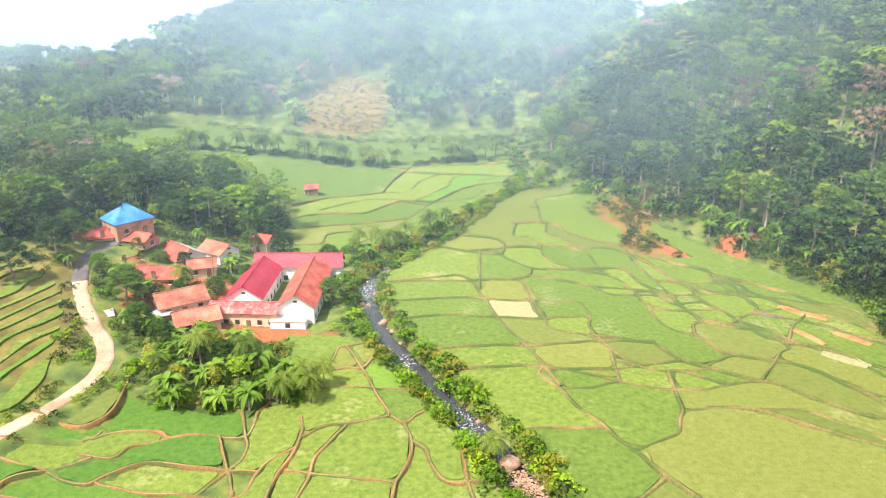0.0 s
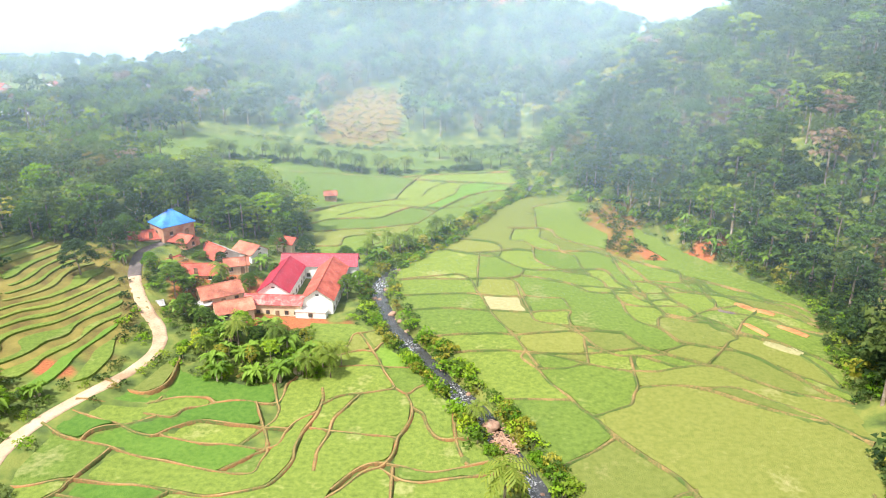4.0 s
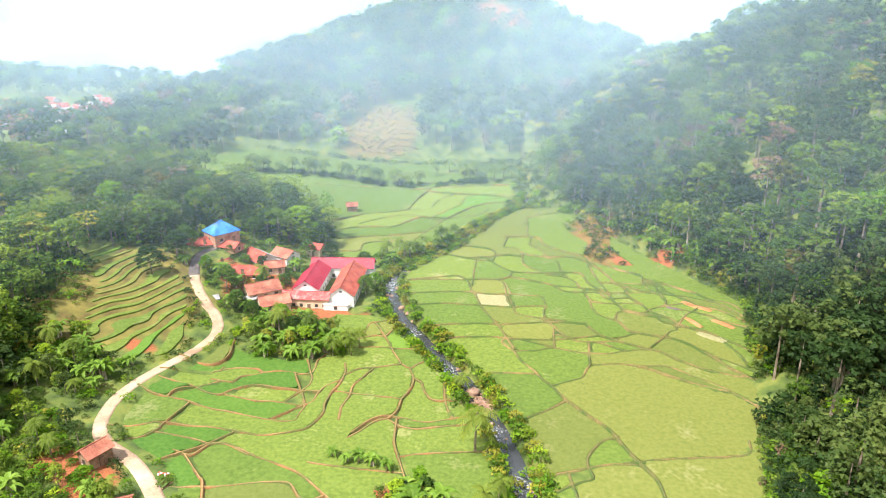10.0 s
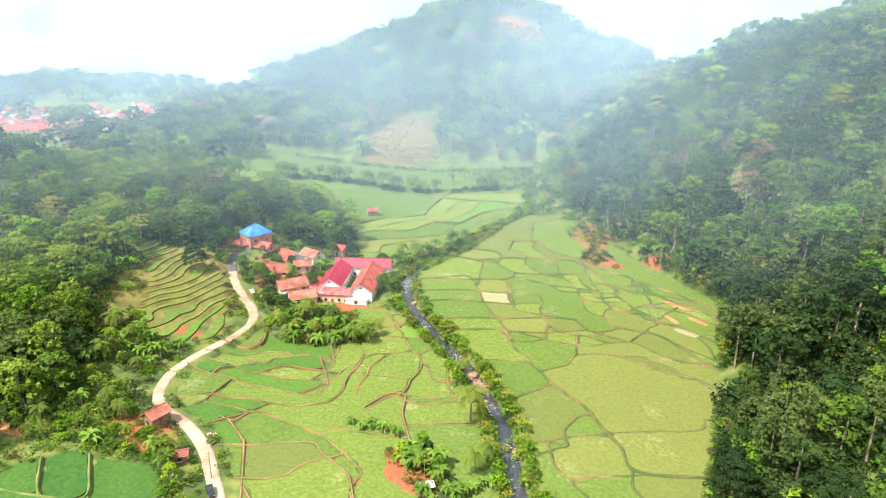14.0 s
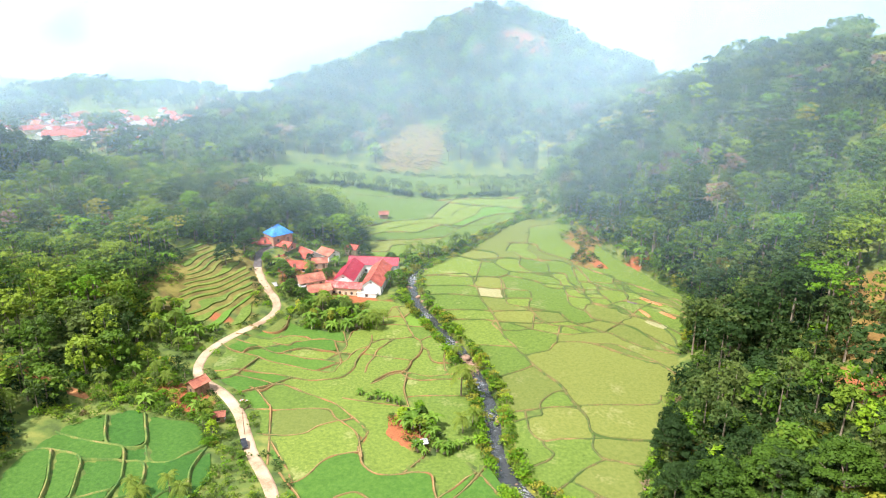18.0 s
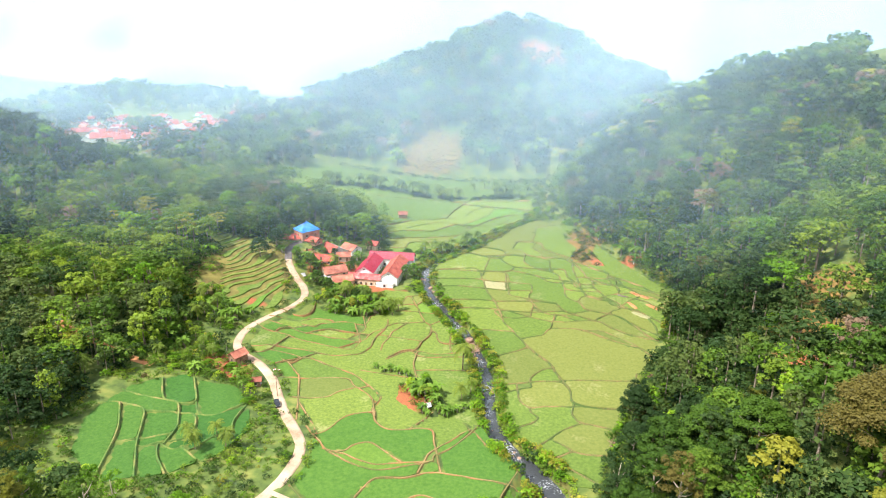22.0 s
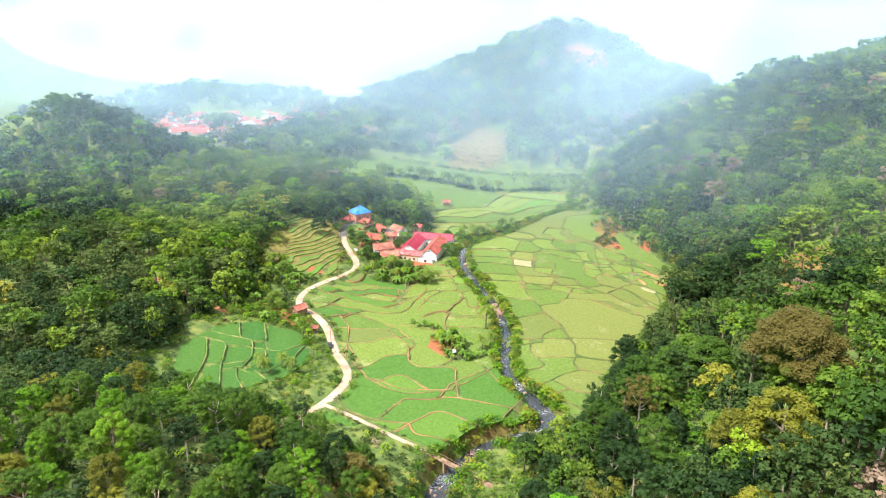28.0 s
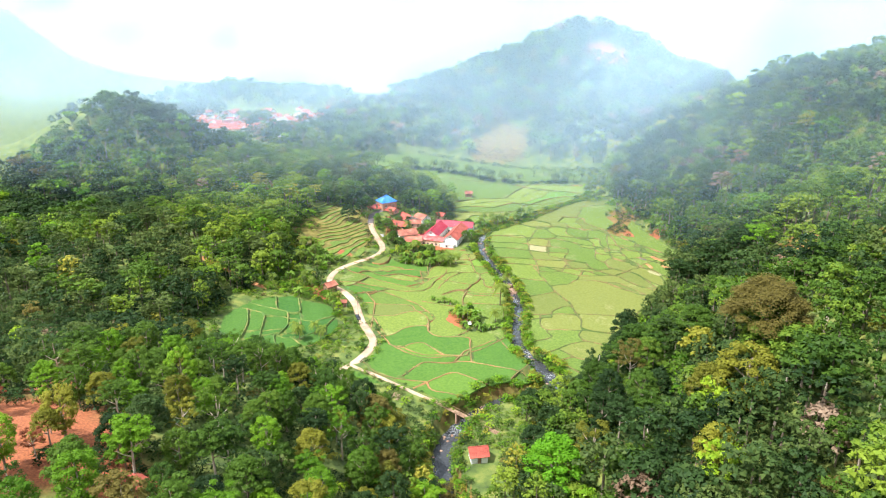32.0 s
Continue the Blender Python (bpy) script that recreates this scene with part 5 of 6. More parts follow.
for x, y in ((42, -31), (58, -17), (50, -40), (47, -52)):
    grow("broad", "dark", x, y, 0.95, rng, "beside the stream", "trees on the near bank", wide=1.2)
for x, y in ((100, 238), (107, 244), (113, 240), (95, 246), (120, 232)):
    grow("airy", "pink", x, y, 1.25, rng, "half bare on the steep slope", "half-bare trees")
for x, y, leaf in ((-3, 50, "dark"), (2, 51, "mixed")):
    grow("broad", leaf, x, y, 0.45, rng, "on the islet")
# single trees round the houses
for x, y, s, leaf in ((-75, 149.5, 0.95, "mixed"), (-114.8, 169, 1.15, "mixed"), (-107, 172, 1.1, "mixed"), (-97.5, 163, 1.0, "dark"), (-121, 163, 1.0, "mixed"), (-106, 204, 1.2, "dark"), (-92, 208, 1.15, "dark"), (-95, 230, 1.4, "mixed"),
                      (-76, 202, 1.1, "mixed"), (-68, 209, 1.1, "dark"), (-60, 222, 1.1, "mixed"), (-90, 193, 0.6, "mixed"), (-84, 199, 0.75, "dark"), (-53, 172, 0.5, "mixed"), (-28.5, 160, 0.7, "mixed"), (-26, 166, 0.6, "bright"), (-110, 185, 1.2, "dark"), (-118, 195, 1.2, "dark"), (-104, 192, 1.0, "dark")):
    grow("broad", leaf, x, y, s, rng, "standing among the village houses", "trees round the houses", wide=1.1)
for x, y, s, leaf in ((-101, 150, 1.0, "dark"), (-104, 178, 1.0, "dark"), (-98, 172, 0.9, "mixed"), (-128, 176, 1.1, "mixed"), (-80, 196, 0.8, "mixed"), (-70, 200, 0.8, "dark"), (-62, 204, 0.9, "mixed"), (-54, 208, 1.0, "dark"), (-57, 192, 0.7, "mixed"), (-48, 194, 0.7, "dark"),
                      (-68, 139, 0.7, "mixed"), (-61, 134, 0.6, "mixed"), (-66, 158, 0.45, "mixed"), (-79, 158, 0.5, "mixed"), (-52, 136, 0.55, "bright"), (-46, 128, 0.55, "mixed"), (-33, 186, 0.7, "mixed"), (-86, 160, 0.5, "bright"), (-70, 174, 0.45, "dark"), (-58, 162, 0.5, "mixed")):
    grow("broad", leaf, x, y, s, rng, "shading the village lanes", "trees round the houses", wide=1.15)
# ---------------------------------------------------------------- single trees that the camera passes nearest
rng = np.random.default_rng(77)
p = scatter(-66, 60, -170, -26, 7.9, 16, lambda x, y: (y < spur_edge(x) - 1.5) & clear(x, y) & (np.hypot(x - 31, y + 58) > 9))
for x, y in p:
    shape = rng.choice(["broad", "tall", "oval", "airy"], p=[0.32, 0.28, 0.26, 0.14])
    leaf = rng.choice(["mixed", "bright", "dark", "gold", "rust"], p=[0.38, 0.34, 0.1, 0.16, 0.02])
    grow(shape, leaf, x, y, rng.uniform(0.7, 1.1), rng, "on the near wooded spur", "trees on the near spur")
p = scatter(50, 125, -62, 70, 10.2, 17, lambda x, y: (x > right_edge(y) + 2) & near_right(x, y) & clear(x, y))
for x, y in p:
    shape = rng.choice(["broad", "tall", "oval", "airy"], p=[0.42, 0.2, 0.26, 0.12])
    # Beyond y -15 the bank's shade is put into a darker leaf mix.
    leaf = rng.choice(["mixed", "bright", "dark", "gold", "rust"], p=[0.4, 0.14, 0.36, 0.08, 0.02] if y < -15 else [0.3, 0.08, 0.6, 0.01, 0.01])
    grow(shape, leaf, x, y, rng.uniform(0.9, 1.4), rng, "on the wooded bank above the stream", "trees on the near bank")

# ---------------------------------------------------------------- mist and distance haze, put into pale blue leaning sheets across the valley


def haze_sheet_material(name, thick):
    """A see-through sheet with haze in its colour: its density drifts in wisps, and falls to nothing where the sheet
    meets the ground.
    """
    m, n, l, b = nodes_of(name)
    n.remove(b)
    pos = n.new("ShaderNodeNewGeometry").outputs["Position"]
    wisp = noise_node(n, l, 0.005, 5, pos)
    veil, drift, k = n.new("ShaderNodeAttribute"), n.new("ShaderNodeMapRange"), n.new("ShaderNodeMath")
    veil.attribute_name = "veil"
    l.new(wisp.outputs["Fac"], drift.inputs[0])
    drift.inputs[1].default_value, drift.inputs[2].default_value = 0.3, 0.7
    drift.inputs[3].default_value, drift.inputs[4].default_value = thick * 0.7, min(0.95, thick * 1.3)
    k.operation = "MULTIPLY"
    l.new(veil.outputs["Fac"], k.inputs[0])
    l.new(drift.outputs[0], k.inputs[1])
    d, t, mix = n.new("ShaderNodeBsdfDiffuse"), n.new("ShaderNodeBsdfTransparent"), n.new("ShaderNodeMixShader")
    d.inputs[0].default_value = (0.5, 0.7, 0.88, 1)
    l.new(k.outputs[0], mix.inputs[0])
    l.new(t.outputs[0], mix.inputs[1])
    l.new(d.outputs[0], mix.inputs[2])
    l.new(mix.outputs[0], n["Material Output"].inputs[0])
    return m


# Added sheets stand in for distance haze; the rearmost is nearly opaque.
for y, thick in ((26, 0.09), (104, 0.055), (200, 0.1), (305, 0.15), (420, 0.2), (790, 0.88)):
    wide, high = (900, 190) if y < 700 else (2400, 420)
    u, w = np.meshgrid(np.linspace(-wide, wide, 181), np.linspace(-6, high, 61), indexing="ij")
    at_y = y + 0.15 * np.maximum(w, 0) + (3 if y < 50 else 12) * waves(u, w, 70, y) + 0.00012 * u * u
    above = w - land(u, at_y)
    me = mesh_of("mist", np.stack([u, at_y, w], -1).reshape(-1, 3), grid_faces(181, 61), [haze_sheet_material("mist", thick)], smooth=True)
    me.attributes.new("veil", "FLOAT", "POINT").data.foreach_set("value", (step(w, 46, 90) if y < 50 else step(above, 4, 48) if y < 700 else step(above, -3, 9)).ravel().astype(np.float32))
    tagged(new("mist", me), "pale blue sheet standing in for mist and distance haze", "mist", kind="stuff")


# ---------------------------------------------------------------- helpers for built things


def box_mesh(name, w, d, h, mat, bevel=0.0, base=0.0):
    bm = bmesh.new()
    bmesh.ops.create_cube(bm, size=1.0)
    for v in bm.verts:
        v.co = Vector((v.co.x * w, v.co.y * d, (v.co.z + 0.5) * h + base))
    if bevel:
        bmesh.ops.bevel(bm, geom=bm.edges[:], offset=bevel, segments=1, affect="EDGES")
    me = bpy.data.meshes.new(name)
    bm.to_mesh(me)
    bm.free()
    me.materials.append(mat)
    return me


def part(name, me, parent, at=None, label=""):
    ob = new(name, me)
    ob.parent = parent
    if at is not None:
        ob.matrix_local = at
    return tagged(ob, label) if label else ob


def slope_mesh(name, corners, mat, ribs=0.5, thick=0.14, amp=0.02):
    """A roof slope between four corners (eave start, eave end, ridge end, ridge start), ribbed and thick."""
    a, b, c, d = (np.array(q, float) for q in corners)
    nu = max(3, int(np.linalg.norm(b - a) / ribs) * 2 + 1)
    nv = 4
    s, t = np.meshgrid(np.linspace(0, 1, nu), np.linspace(0, 1, nv), indexing="ij")
    s, t = s[..., None], t[..., None]
    p = (a * (1 - s) + b * s) * (1 - t) + (d * (1 - s) + c * s) * t
    nrm = np.cross(b - a, d - a)
    nrm = nrm / np.linalg.norm(nrm)
    nrm = nrm * (1 if nrm[2] > 0 else -1)
    p = p + nrm * (amp * np.where(np.arange(nu) % 2, 1, -1))[:, None, None]
    top, low = p.reshape(-1, 3), (p - nrm * thick).reshape(-1, 3)
    f = grid_faces(nu, nv)
    n = nu * nv
    rim = np.concatenate([np.arange(0, n, nv), np.arange(n - nv, n)[1:], np.arange(nv - 1, n, nv)[::-1][1:], np.arange(nv)[::-1][1:-1]])
    nxt = np.roll(rim, -1)
    sides = np.stack([rim, nxt, nxt + n, rim + n], -1)
    return mesh_of(name, np.vstack([top, low]), np.vstack([f, f[:, ::-1] + n, sides]), [mat])


def wall_mesh(name, length, width, low, high, peak, mat, gable=True):
    """Four walls with thickness; the two end walls rise to the peak."""
    bm = bmesh.new()
    hx, hy, t = length / 2, width / 2, 0.2
    outline = [(-hx, -hy), (hx, -hy), (hx, hy), (-hx, hy)]
    inner = [(-hx + t, -hy + t), (hx - t, -hy + t), (hx - t, hy - t), (-hx + t, hy - t)]
    o = [[bm.verts.new((x, y, z)) for x, y in outline] for z in (low, high)]
    i = [[bm.verts.new((x, y, z)) for x, y in inner] for z in (low, high)]
    for k in range(4):
        m = (k + 1) % 4
        bm.faces.new((o[0][k], o[0][m], o[1][m], o[1][k]))
        bm.faces.new((i[0][m], i[0][k], i[1][k], i[1][m]))
        bm.faces.new((o[1][k], o[1][m], i[1][m], i[1][k]))
    if gable:
        for x, s in ((-hx, 1), (hx, -1)):
            ends = [bm.verts.new(q) for q in ((x, -hy, high), (x, hy, high), (x, 0, peak), (x + s * t, -hy + t, high), (x + s * t, hy - t, high), (x + s * t, 0, peak - 0.1))]
            bm.faces.new(ends[:3])
            bm.faces.new(ends[3:])
            bm.faces.new((ends[0], ends[2], ends[5], ends[3]))
            bm.faces.new((ends[2], ends[1], ends[4], ends[5]))
    bmesh.ops.recalc_face_normals(bm, faces=bm.faces[:])
    me = bpy.data.meshes.new(name)
    bm.to_mesh(me)
    bm.free()
    me.materials.append(mat)
    return me


WINDOW_PANE, WINDOW_FRAME, WINDOW_SILL = box_mesh("pane", 1.0, 0.06, 1.1, M_DARK), box_mesh("window_frame", 1.2, 0.05, 1.3, M_WOOD, base=-0.1), box_mesh("sill", 1.35, 0.22, 0.08, M_WHITE, base=-0.18)
DOOR_LEAF, DOOR_FRAME = box_mesh("door_leaf", 0.9, 0.07, 2.0, M_WOOD), box_mesh("door_frame", 1.1, 0.05, 2.1, M_DARK)


def opening(kind, house, at):
    ob = new(kind)
    ob.parent = house
    ob.matrix_local = at
    if kind == "window":
        part("window_frame", WINDOW_FRAME, ob)
        part("pane", WINDOW_PANE, ob, pose(0, -0.02, 0))
        part("sill", WINDOW_SILL, ob, pose(0, -0.08, 0))
    else:
        part("door_frame", DOOR_FRAME, ob)
        part("door_leaf", DOOR_LEAF, ob, pose(0, -0.02, 0))


def house(name, text, x, y, turn, length, width, eave, rise, roof_mats, wall_mat, style="gable", windows=3, doors=1, over=0.55, base=None, group="village houses"):
    """A house with its ridge along its own x. eave: the height of the wall top in the world."""
    ground_z = float(floor_of(x, y)) if base is None else base
    top = new(name)
    top.matrix_world = pose(x, y, ground_z, 0, 0, turn)
    tagged(top, text, "house" if "school" not in name else "school building", group)
    h = eave - ground_z
    length, width = (length * 1.1, width * 1.1) if group == "village houses" else (length, width)
    hx, hy = length / 2, width / 2
    drop = over * rise / hy
    part("wall", wall_mesh("wall", length, width, -1.0, h, h + rise, wall_mat, style == "gable"), top)
    ex, ey, ez, rz = hx + over, hy + over, h - drop + 0.12, h + rise + 0.12
    if style == "gable":
        slopes = [((-ex, -ey, ez), (ex, -ey, ez), (ex, 0, rz), (-ex, 0, rz)), ((ex, ey, ez), (-ex, ey, ez), (-ex, 0, rz), (ex, 0, rz))]
        ridge = ((-ex, 0, rz + 0.05), (ex, 0, rz + 0.05))
    else:
        r = max(0.05, hx - hy)
        slopes = [((-ex, -ey, ez), (ex, -ey, ez), (r, 0, rz), (-r, 0, rz)), ((ex, ey, ez), (-ex, ey, ez), (-r, 0, rz), (r, 0, rz)),
                  ((ex, -ey, ez), (ex, ey, ez), (r, 0, rz), (r, 0.01, rz)), ((-ex, ey, ez), (-ex, -ey, ez), (-r, 0, rz), (-r, 0.01, rz))]
        ridge = ((-r - 0.2, 0, rz + 0.05), (r + 0.2, 0, rz + 0.05))
    for k, corners in enumerate(slopes):
        part("roof_slope", slope_mesh("roof_slope", corners, roof_mats[k % len(roof_mats)]), top)
    v, f = tube(np.array(ridge), (0.14, 0.14), 6)
    part("ridge_cap", mesh_of("ridge_cap", v, f, [roof_mats[0]]), top)
    for k in range(windows):
        u = -hx + length * (k + 0.5) / windows
        for s, a in ((-1, 0), (1, 180)):
            if s < 0 and doors and k == windows // 2:
                opening("door", top, pose(u, -hy - 0.03, 0.05))
            else:
                opening("window", top, pose(u, s * (hy + 0.03), min(1.1, h - 1.5), 0, 0, a))
    for s, a in ((-1, -90), (1, 90)):
        opening("window", top, pose(s * (hx + 0.03), 0, min(1.1, h - 1.5), 0, 0, a))
    if style == "gable":
        for s in (-1, 1):
            part("gable_vent", box_mesh("gable_vent", 0.06, 1.0, 0.5, M_DARK), top, pose(s * (hx + 0.02), 0, h + rise * 0.3))
    return top


# ---------------------------------------------------------------- the village
G = "school wings round the yard"
house("school_wing", "white school wing with an orange clay tile roof", -35, 161.8, 90, 26, 8.6, 3.9, 3.0, [M_TILE], M_WHITE, windows=7, base=-1.2, group=G)
house("school_wing", "white school wing under a crimson sheet roof", -48.7, 164.6, 90, 21, 8.8, 3.9, 3.0, [M_RED], M_WHITE, windows=6, base=-1.2, group=G)
house("school_wing", "long school wing with a bright crimson roof", -39.9, 178.6, 0, 23.5, 6.2, 4.0, 2.6, [M_RED], M_WHITE, windows=7, base=-1.0, group=G)
house("school_wing", "low cream school wing with patchy red sheet roof", -47.2, 149.9, -3, 16, 5.2, 3.0, 1.5, [M_RED_RUST], M_CREAM, windows=6, base=-1.2, group=G)
porch = new("front_room", wall_mesh("front_room", 8.4, 2.6, 0, 2.5, 2.6, M_WHITE, False))
porch.matrix_world = pose(-36.4, 147.1, -1.3, 0, 0, -3)
tagged(porch, "white flat-roofed front room against the school gable", "annex")
part("flat_roof", box_mesh("flat_roof", 8.7, 2.9, 0.18, M_WHITE, 0.04), porch, pose(0, 0, 2.5))
opening("window", porch, pose(0, -1.33, 1.0))
yard = new("school_yard", box_mesh("school_yard", 4.6, 20, 0.3, M_CREAM, 0.05))
yard.matrix_world = pose(-41.8, 164, -1.05)
tagged(yard, "pale concrete yard between two school wings", "paving")

house("house", "brick house with a bright blue hipped sheet roof", -89.0, 185.0, 48, 9.4, 8.4, 15.4, 3.6, [M_BLUE], M_BRICK, "hip", 2, group="village houses", base=11.0)
house("house", "low house with orange clay tile roof", -97, 181, 22, 9, 6.5, 11.2, 1.9, [M_TILE], M_CREAM, windows=2)
house("house", "small house with orange tile roof below the blue one", -84.0, 180.5, -20, 7, 5.5, 10.6, 1.6, [M_TILE], M_BRICK, windows=2)
house("house", "white house, roof half orange tile and half pale tin", -73.5, 180.5, -42, 10.5, 7.6, 6.3, 2.3, [M_TILE, M_TIN], M_WHITE)
house("house", "house with weathered brown tile roof", -64.2, 185, -32, 8, 6.4, 5.8, 2.0, [M_TILE_DARK], M_WHITE, windows=2)
house("house", "small house with faded tile roof beside a lane", -65, 173, 18, 6.2, 5.2, 5.6, 1.5, [M_TILE_DARK], M_CREAM, windows=2)
house("house", "roadside house with a bright orange tile roof", -85.2, 168, 58, 10.5, 6, 6.2, 1.8, [M_TILE], M_CREAM)
house("house", "wide house with orange tile roof and cream walls", -74.6, 168, 4, 11, 7.4, 4.9, 2.0, [M_TILE], M_CREAM)
house("house", "old house with dark weathered clay tiles", -63.6, 152.5, 33, 10, 7.6, 4.6, 2.1, [M_TILE_DARK], M_CREAM)
house("house", "low house with mossy dark tiles beside the school", -57.2, 144.6, 28, 8.6, 7.2, 3.4, 1.8, [M_TILE_DARK], M_CREAM, windows=2)
house("shed", "open shed with a pale tin roof beside the road", -79, 143.6, 30, 4.6, 3.6, 4.2, 0.5, [M_TIN], M_WOOD, windows=1, doors=0)
house("shed", "small lean-to with a bright tin roof", -66, 146.6, 30, 3.6, 3.0, 3.2, 0.4, [M_TIN], M_WOOD, windows=1, doors=0)
house("house", "small house with red tile roof behind the school", -54.5, 196, -20, 5.6, 4.6, 5.0, 1.5, [M_TILE], M_CREAM, windows=1)
house("field_hut", "field hut with a reddish roof among far paddies", -52, 263, 12, 5, 3.8, 4.4, 1.3, [M_TILE_DARK], M_WOOD, windows=1, group="field huts")
house("shed", "roadside shed with a dark red tile roof", -70.3, 55.6, 62, 5.4, 4.2, 6.4, 1.3, [M_TILE_DARK], M_WOOD, windows=1, group="field huts")
house("shed", "small dull-roofed shed in scrub beside the road", -57.5, 41.5, 20, 3.4, 2.6, 4.6, 0.6, [M_TILE_DARK], M_WOOD, windows=1, doors=0, group="field huts")
house("hut", "white-walled hut with an orange-red tile roof beside the stream", 31.0, -58.4, 24, 5.0, 4.4, 6.6, 1.7, [M_TILE], M_WHITE, windows=1, group="field huts")
house("hut", "small hut with an orange tile roof on red earth", -8.6, -148, -18, 4.2, 3.2, float(floor_of(-8.6, -148)) + 2.3, 1.1, [M_TILE], M_WOOD, windows=1, group="field huts")
house("shelter", "low shelter with a white sheet roof on the islet", 3.4, 37.6, 25, 2.6, 1.8, 2.6, 0.4, [M_TIN], M_WOOD, windows=1, doors=0, group="field huts")

# the town far off in the next valley
rng = np.random.default_rng(8)
TOWN_WALL = [wall_mesh("wall", 10, 7, -1.5, 3.2, 5.4, m) for m in (M_WHITE, M_CREAM)]
TOWN_ROOF = []
for m in (M_TILE, M_TILE_DARK, M_TIN):
    halves = [slope_mesh("roof", c, m, 2.5) for c in (((-5.5, -4, 2.9), (5.5, -4, 2.9), (5.5, 0, 5.6), (-5.5, 0, 5.6)), ((5.5, 4, 2.9), (-5.5, 4, 2.9), (-5.5, 0, 5.6), (5.5, 0, 5.6)))]
    TOWN_ROOF.append(halves)
for k in range(170):
    x, y = rng.normal(-385, 56), rng.normal(505, 42)
    if k > 140:
        x, y = rng.normal(-290, 45), rng.normal(690, 30)
    top = new("town_house")
    s = rng.uniform(0.8, 1.5)
    top.matrix_world = pose(x, y, float(land(x, y)), 0, 0, rng.uniform(0, 180)) @ Matrix.Diagonal((s, s, s, 1))
    kind = int(rng.choice(3, p=[0.55, 0.3, 0.15]))
    tagged(top, ["distant house with an orange tile roof in the misty town", "distant house with a brown tile roof in the misty town", "distant house with a pale tin roof in the misty town"][kind], "house", "distant town houses")
    part("wall", TOWN_WALL[k % 2], top)
    for half in TOWN_ROOF[kind]:
        part("roof_slope", half, top)

# ---------------------------------------------------------------- bridge over the stream
a, b = np.array((10.5, -31.0, 0)), np.array((34.0, -43.5, 0))
run = float(np.linalg.norm(b - a))
bz = float(max(floor_of(a[0], a[1]), floor_of(b[0], b[1]), 1.2)) + 0.1
bridge = new("footbridge")
bridge.matrix_world = Matrix.Translation((a + b) / 2 + (0, 0, bz)) @ pose(0, 0, 0, 0, 0, math.degrees(math.atan2(b[1] - a[1], b[0] - a[0])))
tagged(bridge, "narrow pale wooden footbridge over the stream", "bridge")
for s in (-0.65, 0.65):
    part("beam", box_mesh("beam", run, 0.22, 0.3, M_WOOD, 0.02, -0.42), bridge, pose(0, s, 0))
PLANK = box_mesh("plank", 0.3, 1.9, 0.07, M_WOOD, 0.01, -0.1)
for k in range(int(run / 0.34)):
    part("plank", PLANK, bridge, pose(-run / 2 + 0.17 + 0.34 * k, 0.02 * ((k * 7) % 3 - 1), 0))
for k in range(7):
    for s in (-0.9, 0.9):
        part("post", box_mesh("post", 0.1, 0.1, 1.0, M_WOOD, 0.01, -0.2), bridge, pose(-run / 2 + 0.4 + k * (run - 0.8) / 6, s, 0))
for s in (-0.9, 0.9):
    part("rail", box_mesh("rail", run - 0.4, 0.07, 0.08, M_WOOD, 0.01, 0.72), bridge, pose(0, s, 0))
for q in (-0.16, 0.16):
    part("pier", box_mesh("pier", 0.7, 1.9, 3.6, M_STONE, 0.08, -4.0), bridge, pose(q * run, 0, 0))

# ---------------------------------------------------------------- parked car
i = int(np.argmin(np.hypot(*(ROAD_LINE - (-45.4, 31.5)).T)))
heading = math.degrees(math.atan2(*(ROAD_LINE[i + 1] - ROAD_LINE[i - 1])[::-1]))
car = new("car")
car.matrix_world = Matrix.Translation((ROAD_LINE[i][0] - 1.1, ROAD_LINE[i][1] - 0.6, ROAD_Z[i] + 0.1)) @ pose(0, 0, 0, 0, 0, heading)
tagged(car, "small black hatchback parked on the road edge", "car")
bm = bmesh.new()
profile = [(-2.0, 0.35), (-2.05, 0.85), (-1.95, 1.0), (-1.7, 1.45), (-1.4, 1.58), (0.2, 1.58), (0.55, 1.45), (1.05, 1.02), (1.85, 0.9), (2.05, 0.7), (2.05, 0.35)]
rows = []
for y, k in ((-0.84, 0.0), (-0.8, 0.03), (0.8, 0.03), (0.84, 0.0)):
    rows.append([bm.verts.new((x, y * (1 - 0.16 * max(0, z - 0.95)), z + k)) for x, z in profile])
for p0, p1 in zip(rows[:-1], rows[1:]):
    for k in range(len(profile)):
        m = (k + 1) % len(profile)
        bm.faces.new((p0[k], p0[m], p1[m], p1[k]))
bm.faces.new(rows[0])
bm.faces.new(rows[-1][::-1])
bmesh.ops.recalc_face_normals(bm, faces=bm.faces[:])
me = bpy.data.meshes.new("body")
bm.to_mesh(me)
bm.free()
me.materials.append(M_CARPAINT)
part("body", me, car)
part("windscreen", box_mesh("windscreen", 0.05, 1.3, 0.62, M_GLASSY, 0.01), car, pose(0.84, 0, 1.02, 0, -50, 0))
part("rear_window", box_mesh("rear_window", 0.05, 1.25, 0.5, M_GLASSY, 0.01), car, pose(-1.88, 0, 1.02, 0, 28, 0))
